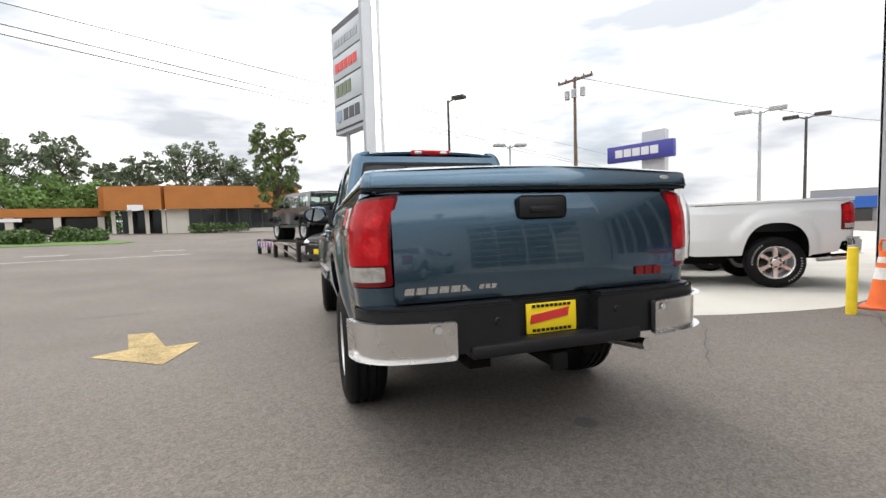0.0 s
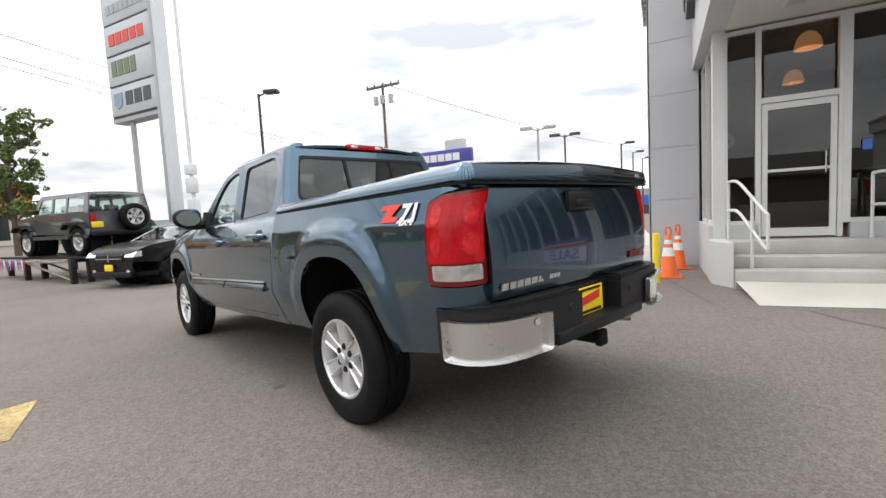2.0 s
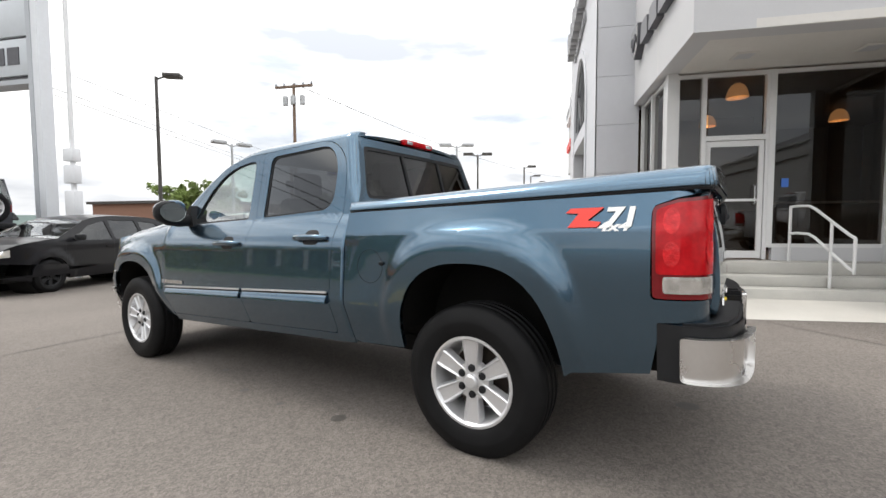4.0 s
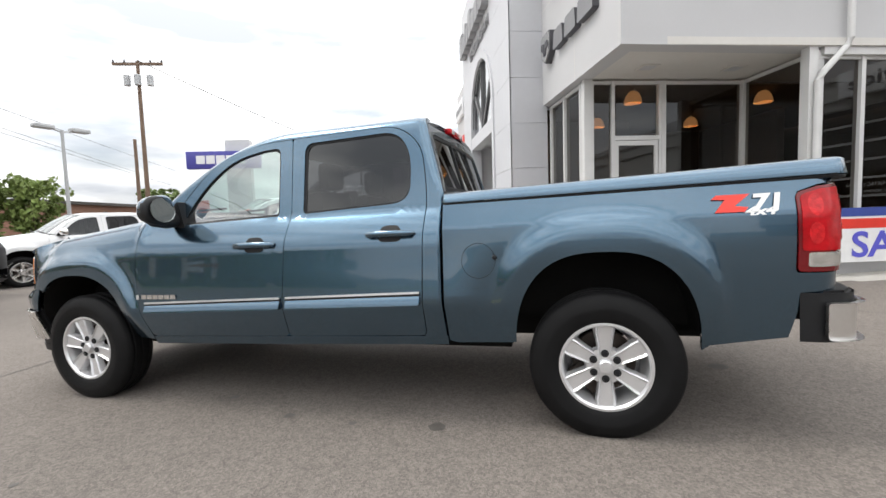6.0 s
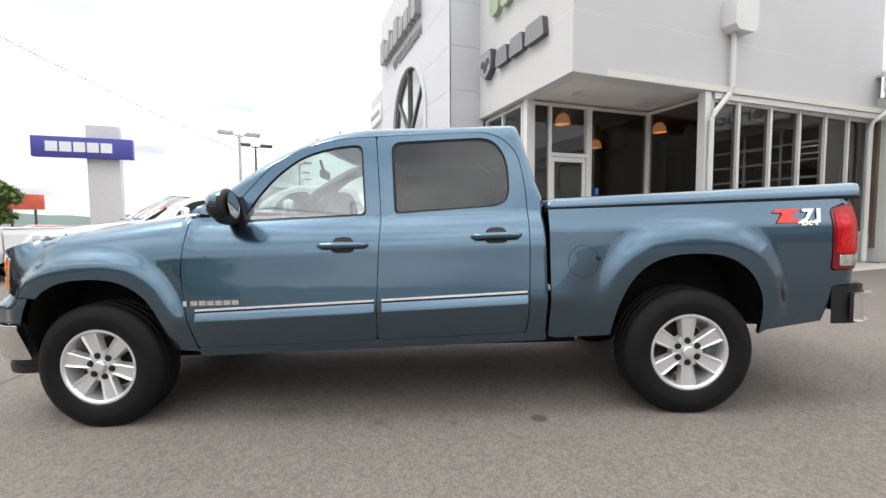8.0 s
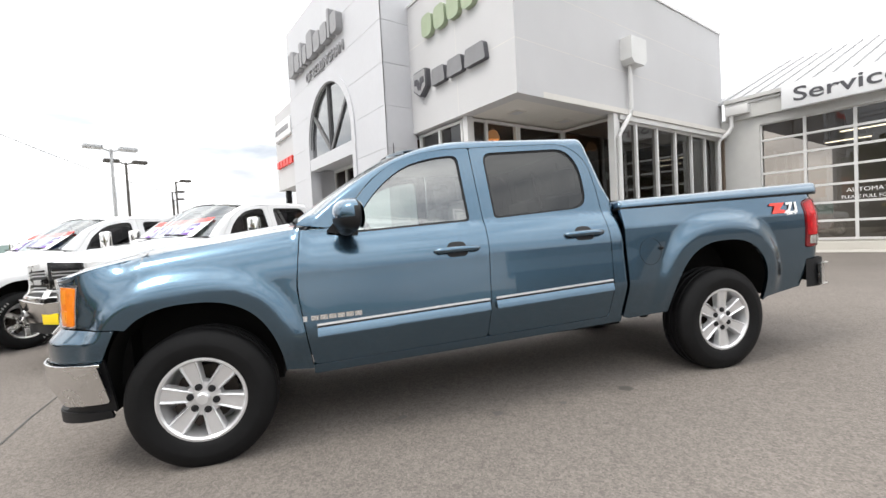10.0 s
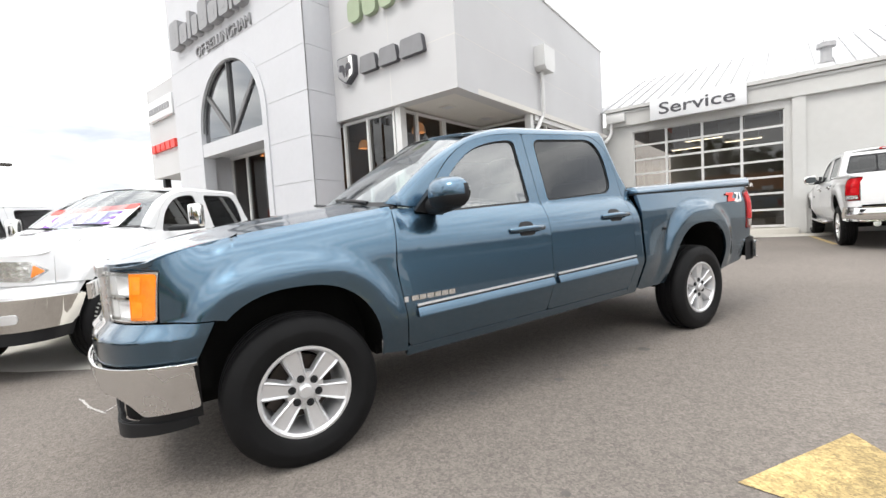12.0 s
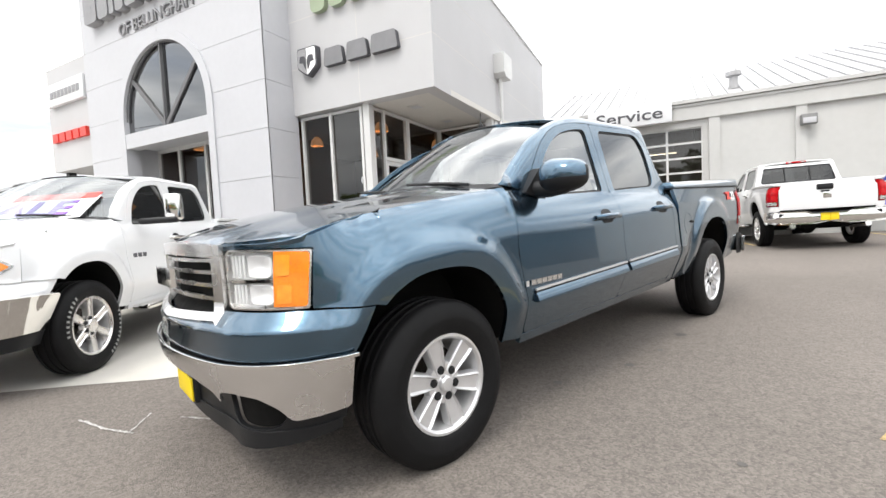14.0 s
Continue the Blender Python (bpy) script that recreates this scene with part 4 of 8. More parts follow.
        bm = boxes((-1.0, 0.82, -0.72, 0.72, 0.86, 0.90), (-1.0, 0.82, 0.70, 0.74, 0.88, 1.3), (-1.0, 0.82, -0.74, -0.70, 0.88, 1.3))
        solid("bed_liner", bm, PLASTIC)
    # wheel housings, floor, frame and added light-blocking boxes
    for xc, a, b in ((REAR, 0.47, 0.62), (FRONT, 0.46, 0.56)):
        for s in (-1, 1):
            bm = bmesh.new()
            pts = arch(xc, a + 0.02, b + 0.015, 2.5, 18 if xc == REAR else -4, 168 if xc == REAR else 171, 24)
            o = [bm.verts.new((p[0], s * (flank(p[0], p[1])[1] - 0.034), p[1])) for p in pts]
            i2 = [bm.verts.new((p[0], s * 0.55, p[1])) for p in pts]
            for j in range(len(pts) - 1):
                bm.faces.new((o[j], o[j + 1], i2[j + 1], i2[j]))
            bm.faces.new(i2)
            solid("wheel_housing", bm, UNDERBODY)
    # three low middle boxes are added, unseen, to shade the ground under the truck
    bm = boxes((-0.95, 4.3, -0.40, -0.28, 0.42, 0.58), (-0.95, 4.3, 0.28, 0.40, 0.42, 0.58), (0.9, 3.0, -0.72, 0.72, 0.52, 0.60), (0.55, 3.05, -0.42, 0.42, 0.33, 0.44), (3.25, 4.2, -0.5, 0.5, 0.32, 0.5), (-0.90, -0.45, -0.4, 0.4, 0.46, 0.62), (-0.95, -0.5, -0.80, 0.80, 0.62, 0.80), (4.05, 4.35, -0.7, 0.7, 0.45, 0.9))
    solid("frame", bm, UNDERBODY)
    for x in (REAR, FRONT):
        bm = bmesh.new()
        rod(bm, (x, -0.72, HUB), (x, 0.72, HUB), 0.045)
        lathe(bm, [(0.0, -0.13), (0.11, -0.09), (0.15, 0.0), (0.11, 0.09), (0.0, 0.13)], 16, pose(x, 0.0 if x == REAR else 0.2, HUB, 0, 90))
        solid("axle", bm, UNDERBODY)
    bm = bmesh.new()
    tube(bm, [(0.4, -0.5, 0.42), (-0.7, -0.56, 0.44), (-0.92, -0.60, 0.45), (-1.04, -0.63, 0.455)], 0.034, 12)
    solid("exhaust", bm, BRUSHED)
    # cabin
    for x in (1.30, 2.15):
        for y in (-0.38, 0.38):
            bm = bmesh.new()
            box(bm, x - 0.28, x + 0.26, y - 0.25, y + 0.25, 0.80, 1.02, 0.05)
            box(bm, x - 0.38, x - 0.22, y - 0.24, y + 0.24, 0.95, 1.45, 0.06, m=None)
            box(bm, x - 0.37, x - 0.27, y - 0.13, y + 0.13, 1.46, 1.66, 0.045)
            rod(bm, (x - 0.32, y - 0.05, 1.4), (x - 0.32, y - 0.05, 1.5), 0.01, seg=6)
            solid("seat", bm, CABIN)
    bm = boxes((2.62, 3.0, -0.78, 0.78, 1.0, 1.255), (0.95, 3.0, -0.82, 0.82, 0.58, 0.66), bevel=0.03)
    solid("dashboard", bm, CABIN)
    bm = bmesh.new()
    lathe(bm, [(0.185 + 0.016 * math.cos(2 * math.pi * k / 8), 0.016 * math.sin(2 * math.pi * k / 8)) for k in range(8)], 28, pose(2.55, 0.38, 1.17, 0, -65), closed=True)
    for t in (0, 120, 240):
        m = pose(2.55, 0.38, 1.17, 0, -65)
        rod(bm, m @ Vector((0, 0, 0)), m @ Vector((0.18 * math.cos(radians(t)), 0.18 * math.sin(radians(t)), 0)), 0.016, seg=6)
    rod(bm, (2.55, 0.38, 1.17), (2.78, 0.38, 1.08), 0.03, seg=8)
    solid("steering_wheel", bm, CABIN)
    bm = bmesh.new()
    prism(bm, [(1.05, -0.68), (1.05, 0.68), (2.25, 0.68), (2.25, -0.68)], "z", 1.775, 1.79)
    solid("headliner", bm, CABIN_LIGHT)
    bm = bmesh.new()
    box(bm, 2.42, 2.45, -0.13, 0.13, 1.60, 1.67, 0.02)
    rod(bm, (2.44, 0, 1.65), (2.47, 0, 1.75), 0.012, seg=6)
    solid("rear_view_mirror", bm, CABIN)
    # door mirrors
    for s in (-1, 1) if mirrors else ():
        bm = bmesh.new()
        prism(bm, rounded([(2.70, 1.235), (2.90, 1.275), (2.745, 1.43)], 0.02, 3), "y", s * 0.825, s * 0.888)
        tube(bm, [(2.785, s * 0.86, 1.300), (2.775, s * 0.97, 1.292), (2.765, s * 1.07, 1.300), (2.76, s * 1.12, 1.32)], [0.050, 0.050, 0.044, 0.03], 12)
        solid("mirror_arm", bm, PLASTIC)
        bm = bmesh.new()
        r = bmesh.ops.create_uvsphere(bm, u_segments=32, v_segments=18, radius=1.0)
        for v in r["verts"]:
            c = v.co
            e = (abs(c.y) ** 3 + abs(c.z) ** 3 + abs(c.x) ** 2) ** (-1 / 3)
            x, y, z = c.x * e, c.y * e, c.z * e
            v.co = Vector((2.735 + (0.115 if x > 0 else 0.032) * x - 0.025 * y, s * (1.052 + 0.138 * y), 1.362 + (0.098 - 0.016 * y) * z))
        if lid:
            for f in bm.faces:
                c = f.calc_center_median()
                f.material_index = 0 if (c.z > 1.345 - 0.25 * (s * c.y - 1.18) * 0.1 and c.x > 2.722) else 1
        me_ob = part("mirror_shell", bm, [paint, PLASTIC] if lid else [CHROME, CHROME], root, "body-coloured mirror cap over a black shell" if lid else "chrome mirror shell", 60)
        if warp:
            for v in me_ob.data.vertices:
                v.co = warp(v.co)
        bm = bmesh.new()
        lathe(bm, [(0.0, 0.0), (1.0, 0.0), (1.02, 0.05)], 28, pose(2.699, s * 1.052, 1.362, 0, -86, s * 10) @ Matrix.Diagonal((0.078, 0.112, 0.05, 1)))
        if warp:
            for v in bm.verts:
                v.co = warp(v.co)
        part("mirror_glass", bm, MIRROR_GLASS, me_ob)
    return tail

# ---- the slate-blue pickup ----
TRUCK_AT = Matrix.Translation((2.3395, 2.2810, 0.0053)) @ pose(0, 0, 0, 0, 1.288, 69.213) @ Matrix.Translation((0, 0.025, 0)) @ Matrix.Diagonal((1, 0.976, 1, 1))


def slate_pickup():
    root = thing("pickup_truck", TRUCK_AT, "slate-blue crew-cab pickup with a hard bed cover, parked on asphalt", "pickup truck")
    tail = make_pickup(root, SLATE)
    for x in (REAR, FRONT):
        for s in (-1, 1):
            wheel(root, x, s * 0.842, turn=16.0 * s if x == FRONT else 0.0)
    # rear bumper: black core, chrome ends, step pad
    rp = make_path([(-0.86, 0.945), (-0.96, 0.962), (-1.05, 0.935), (-1.115, 0.85), (-1.15, 0.68), (-1.165, 0.4), (-1.17, 0.0)])

    def rear(k):
        def at(s, z):
            p, d = along(rp, s)
            n = Vector((d.y, -d.x))
            if n.dot(Vector((p.x + 0.6, p.y))) < 0:
                n = -n
            q = p + n * (k - 0.02 * (0.74 - z))
            return (q.x, q.y, z)
        return at
    length = rp[1][-1]
    cap = Shell().panel(rounded([(0.09, 0.566), (0.09, 0.738), (0.62, 0.722), (0.62, 0.552), (0.32, 0.556)], [0.02, 0.012, 0.012, 0.02, 0], 3), rear(0.012), 0.05, depth=0.03, flip=True)
    core = Shell().panel([(0.0, 0.545), (0.0, 0.778), (length - 0.22, 0.765), (length - 0.22, 0.575)], rear(0.0), 0.05, depth=0.0, flip=True)
    for get in ((lambda s: s), (lambda s: s.mirrored())):
        get(cap).build("bumper_end", BRUSHED, root, "bright metal bumper end with a parking sensor")
        get(core).build("rear_bumper", PLASTIC, root)
    bm = bmesh.new()
    out = [(-0.86, 0.94), (-0.96, 0.955), (-1.05, 0.93), (-1.11, 0.845), (-1.145, 0.68), (-1.16, 0.4), (-1.162, 0.24)]
    ring = out + [(-1.06, 0.24), (-1.06, -0.24)] + [(x, -y) for x, y in reversed(out)] + [(-0.86, -0.6), (-0.86, 0.6)]
    prism(bm, ring, "z", 0.745, 0.785)
    bmesh.ops.bevel(bm, geom=[e for e in bm.edges if abs(e.verts[0].co.z - e.verts[1].co.z) < 0.001 and e.verts[0].co.z > 0.77], offset=0.012, segments=2, affect="EDGES")
    part("step_pad", bm, PLASTIC, root)
    part("plate_pocket", boxes((-1.075, -1.06, -0.26, 0.26, 0.56, 0.765), (-1.163, -1.076, 0.225, 0.245, 0.575, 0.746), (-1.163, -1.076, -0.245, -0.225, 0.575, 0.746)), PLASTIC, root)
    bm = bmesh.new()
    box(bm, -1.185, -1.08, -0.47, 0.47, 0.535, 0.60, 0.02)
    part("bumper_lower", bm, PLASTIC, root)
    for s in (-1, 1):
        bm = bmesh.new()
        lathe(bm, [(0.0, 0.006), (0.014, 0.005), (0.018, 0.0)], 14, pose(-1.172, s * 0.62, 0.685, 0, -92, -s * 8))
        part("parking_sensor", bm, ALLOY, root)
        bm = bmesh.new()
        lathe(bm, [(0.0, 0.006), (0.014, 0.005), (0.018, 0.0)], 14, pose(-1.168, s * 0.33, 0.70, 0, -92))
        part("parking_sensor", bm, PLASTIC, root)
    bm = bmesh.new()
    box(bm, -1.094, -1.082, -0.142, 0.142, 0.600, 0.748, 0.004)
    pl = part("licence_plate", bm, PLATE_YELLOW, root, "yellow dealer plate with a red script bar")
    m = pose(-1.0955, 0.105, 0.650, 0, 0, -90)
    bars("plate_print", 1, 0.27, 0.042, PLATE_RED, m @ pose(-0.02, 0, 0, 0, -7), pl, gap=0.2, shear=0.3)
    for z0 in (0.728, 0.610):
        bars("plate_line", 9, 0.225, 0.014, PLASTIC, pose(-1.0955, 0.112, z0, 0, 0, -90), pl, gap=0.3)
    # hitch
    bm = bmesh.new()
    box(bm, -1.14, -0.7, -0.032, 0.032, 0.440, 0.505, 0.006)
    box(bm, -1.165, -1.13, -0.042, 0.042, 0.430, 0.515, 0.008)
    rod(bm, (-0.85, -0.55, 0.48), (-0.85, 0.55, 0.48), 0.03, seg=10)
    part("tow_hitch", bm, UNDERBODY, root)
    # lettering on the tailgate and doors
    bars("tailgate_badge", 6, 0.335, 0.030, BRUSHED, pose(-1.080, 0.752, 0.836, 0, 0, -90), tail, gap=0.2, depth=0.006, shear=0.2)
    bars("tailgate_badge", 3, 0.095, 0.020, BRUSHED, pose(-1.090, 0.390, 0.843, 0, 0, -90), tail, gap=0.2, depth=0.006, shear=0.2)
    bars("tailgate_badge", 3, 0.17, 0.042, DARK_RED_LENS, pose(-1.087, -0.52, 0.850, 0, 0, -90), tail, gap=0.15, depth=0.008, label="red and chrome maker letters as plain blocks")
    for s in (-1, 1):
        rot = 180 if s > 0 else 0
        y = s * (HALF + side_off(2.86, 0.78) + 0.004)
        x0 = 3.02 if s > 0 else 2.68
        bars("door_badge", 6, 0.300, 0.028, BRUSHED, pose(x0, y, 0.765, 0, 0, rot), root, gap=0.14, depth=0.005)
        bars("door_badge", 1, 0.025, 0.030, ALLOY, pose(x0 + s * 0.045, y, 0.763, 0, 0, rot), root, gap=0.1, depth=0.005)
        # off-road decal: red slash shape, pale numerals
        bm = bmesh.new()
        zz = [(0.0, 0.0), (0.125, 0.0), (0.140, 0.022), (0.085, 0.030), (0.150, 0.086), (0.010, 0.086), (-0.012, 0.066), (0.045, 0.062)]
        prism(bm, zz, "y", -0.0025, 0.0)
        ob = part("decal", bm, DECAL_RED, root, "red slanting decal shape")
        xs = -0.510 if s > 0 else -0.80
        yd = s * (HALF + 0.0055)
        ob.matrix_basis = pose(xs, yd, 1.165, -15.5, 0, rot)
        writing("decal_numerals", "71", 0.115, 0.0025, DECAL_WHITE, pose(xs - s * 0.150, yd, 1.168, -15.5, 0, rot), root, shear=0.15, wide=1.15, bold=0.004)
        writing("decal_numerals", "4x4", 0.055, 0.0025, DECAL_WHITE, pose(xs - s * 0.125, yd + 0.002 * s, 1.150, -15.5, 0, rot), root, shear=0.2, wide=1.5, bold=0.002)
    # nose: headlamps, painted bumper top, chrome bumper, grille, valance
    def nose(k):
        def at(s, z):
            p = Vector(flank(s, z))
            q = Vector(flank(s + 0.004, z)) - Vector(flank(s - 0.004, z))
            n = Vector((-q.y, q.x, 0))
            if n.length < 1e-9:
                n = Vector((1, 0, 0))
            n.normalize()
            if n.dot(Vector((p.x - 3.4, p.y, 0))) < 0:
                n = -n
            return tuple(p + n * k)
        return at
    ends = 3.9 + NOSE_LEN
    lens = [(4.232, 1.078), (4.61, 1.092), (4.635, 1.07), (4.635, 0.868), (4.61, 0.852), (4.255, 0.852)]
    amber = rounded([(4.240, 1.070), (4.38, 1.078), (4.395, 0.864), (4.262, 0.862)], [0.015, 0, 0, 0.015], 3)
    clear = rounded([(4.386, 1.079), (4.622, 1.084), (4.622, 0.864), (4.401, 0.864)], [0, 0.015, 0.015, 0], 3)
    for flipped in (False, True):
        get = (lambda s: s.mirrored()) if flipped else (lambda s: s)
        lampo = get(Shell().panel(rounded(lens, 0.012, 3), nose(-0.035), 0.04, depth=0.0)).build("headlamp", REFLECTOR, root, "clear headlamp with an amber side lens")
        inside = [(4.44 + (u - 4.44) * 0.965, 0.968 + (v - 0.968) * 0.94) for u, v in rounded(lens, 0.012, 3)]
        get(Shell().panel(rounded(lens, 0.012, 3), nose(0.003), 0.05, holes=[inside], depth=0.045)).build("bezel", BRUSHED, lampo, "bright bezel")
        for outline, mat, words in ((clear, LAMP_LENS, "clear lens"), (amber, AMBER_LENS, "amber turn lens")):
            pane = get(Shell().panel(outline, nose(0.006), 0.04, depth=0.004)).build("lens", mat, lampo, words)
            pane.visible_shadow = False
        get(Shell().panel([(4.25, 0.957), (4.25, 0.970), (4.622, 0.970), (4.622, 0.957)], nose(-0.006), 0.05, depth=0.03)).build("lens_divider", CHROME, lampo)
        get(Shell().panel([(4.384, 0.862), (4.378, 1.08), (4.388, 1.08), (4.394, 0.862)], nose(0.002), 0.05, depth=0.034)).build("lens_divider", CHROME, lampo)
        # bowls and ribs of the reflector behind the lens
        for lo, hi in ((0.872, 0.950), (0.978, 1.066)):
            bowl = rounded([(4.405, lo), (4.515, lo + 0.004), (4.515, hi), (4.400, hi - 0.008)], 0.022, 4)
            get(Shell().panel(bowl, lambda u, v, lo=lo, hi=hi: nose(-0.008 - 0.024 * (1 - ((u - 4.46) / 0.06) ** 2) * (1 - ((v - (lo + hi) / 2) / ((hi - lo) / 2)) ** 2))(u, v), 0.015, depth=0.012)).build("reflector", REFLECTOR, lampo)
            for k in range(4):
                a = 4.535 + 0.022 * k
                get(Shell().panel([(a, lo), (a + 0.010, lo), (a + 0.010, hi), (a, hi)], nose(-0.012), 0.05, depth=0.012)).build("rib", REFLECTOR, lampo)
            side = rounded([(4.322, lo + 0.006), (4.380, lo + 0.004), (4.374, hi), (4.316, hi - 0.004)], 0.006, 2)
            get(Shell().panel(side, nose(0.0085), 0.03, depth=0.003)).build("rib", AMBER_PALE, lampo)
        fascia = [(4.015, 0.832), (4.28, 0.843), (4.67, 0.843), (4.70, 0.80), (ends, 0.79), (ends, 0.664), (4.1, 0.664), (4.085, 0.69)]
        get(Shell().panel(fascia, nose(0.0), 0.02, depth=0.02)).build("bumper_top", SLATE, root)
        band = rounded([(4.115, 0.652), (ends, 0.640), (ends, 0.578), (4.86, 0.552), (4.74, 0.512), (4.69, 0.470), (4.67, 0.508), (4.625, 0.534), (4.55, 0.545), (4.45, 0.532), (4.385, 0.488), (4.345, 0.430), (4.13, 0.430)], [0.015, 0, 0, 0.02, 0.03, 0.01, 0.02, 0.02, 0.02, 0.02, 0.02, 0.02, 0.02], 3)
        fog = rounded([(4.41, 0.525), (4.655, 0.525), (4.685, 0.455), (4.655, 0.385), (4.40, 0.385), (4.365, 0.45)], 0.05, 5)
        get(Shell().panel(band, nose(0.022), 0.05, depth=0.014)).build("front_bumper", BRUSHED, root, "bright chrome front bumper with round lamp openings")
        get(Shell().panel([(4.10, 0.650), (4.10, 0.663), (ends, 0.654), (ends, 0.641)], nose(0.027), 0.06, depth=0.01)).build("bumper_trim", CHROME, root)
        get(Shell().panel(fog, nose(-0.05), 0.06, depth=0.0)).build("fog_lamp_pocket", UNDERBODY, root)
        val = [(4.095, 0.67), (ends, 0.67), (ends, 0.37), (4.6, 0.345), (4.13, 0.365)]
        get(Shell().panel(val, nose(-0.02), 0.06, depth=0.02, holes=[fog])).build("valance", PLASTIC, root)
        lip = [(4.16, 0.325), (4.16, 0.37), (ends, 0.40), (ends, 0.35), (4.6, 0.305)]
        get(Shell().panel(lip, nose(-0.012), 0.06, depth=0.02)).build("air_dam", PLASTIC, root)
        # chrome grille surround
        upright = [(4.642, 1.105), (4.715, 1.108), (4.715, 0.825), (4.642, 0.80)]
        get(Shell().panel(upright, nose(0.022), 0.05, depth=0.04)).build("grille_surround", BRUSHED, root)
        get(Shell().panel([(4.642, 1.112), (4.642, 1.062), (ends, 1.075), (ends, 1.135)], nose(0.026), 0.05, depth=0.05)).build("grille_surround", BRUSHED, root)
        get(Shell().panel([(4.66, 0.842), (4.66, 0.812), (ends, 0.790), (ends, 0.820)], nose(0.020), 0.05, depth=0.02)).build("grille_surround", BRUSHED, root)
        get(Shell().panel([(4.70, 1.09), (4.70, 0.81), (ends, 0.80), (ends, 1.1)], nose(-0.035), 0.06, depth=0.0)).build("grille_backing", UNDERBODY, root)
        for zc in (0.89, 0.945, 1.0, 1.05):
            get(Shell().panel([(4.715, zc - 0.008), (4.715, zc + 0.008), (ends, zc + 0.008), (ends, zc - 0.008)], nose(0.008), 0.06, depth=0.018)).build("grille_bar", BRUSHED, root)
    bars("grille_badge", 3, 0.36, 0.085, CHROME, pose(4.555, -0.18, 0.93, 0, 0, 90), root, gap=0.14, depth=0.02, label="chrome maker letters as plain blocks")
    bm = bmesh.new()
    box(bm, 4.528, 4.536, -0.150, 0.150, 0.385, 0.495, 0.003)
    part("licence_plate", bm, PLATE_YELLOW, root, "yellow dealer plate")
    bm = bmesh.new()
    box(bm, 4.48, 4.528, -0.16, 0.16, 0.375, 0.505, 0.01)
    part("plate_bracket", bm, PLASTIC, root)
    bm = bmesh.new()
    lathe(bm, [(0.0, 0.0), (0.02, 0.0), (0.022, 0.02), (0.004, 0.05), (0.003, 0.12), (0.0, 0.12)], 10, pose(2.30, 0.0, 1.862))
    part("roof_aerial", bm, PLASTIC, root)


slate_pickup()

# ---- showroom ----
TOWER_Y, RAM_Y, TOWER_X0, TOWER_X1, TOWER_TOP, SOFFIT_Z = 1.10, 0.32, 9.37, 16.6, 8.8, 3.69
ARCH_X, ARCH_Z, ARCH_R = 13.03, 4.22, 1.73
SIDE_TOP = 6.78


def setting(name, bm, mat, label, category="wall", angle=30.0):
    return tagged(part(name, bm, mat, angle=angle), label, category, kind="structure")


def side_x(y):
    """The showroom's long side stands a little off square."""
    return 5.74 + 0.027 * (RAM_Y - y)


def arch_edge(r, z):
    """Half the width of the arched opening at a height."""
    if z <= ARCH_Z:
        return r
    return math.sqrt(max(0.0, r * r - (z - ARCH_Z) ** 2))


def arc_points(r, n=28):
    return [(ARCH_X + r * math.cos(math.pi * i / n), ARCH_Z + r * math.sin(math.pi * i / n)) for i in range(n + 1)]


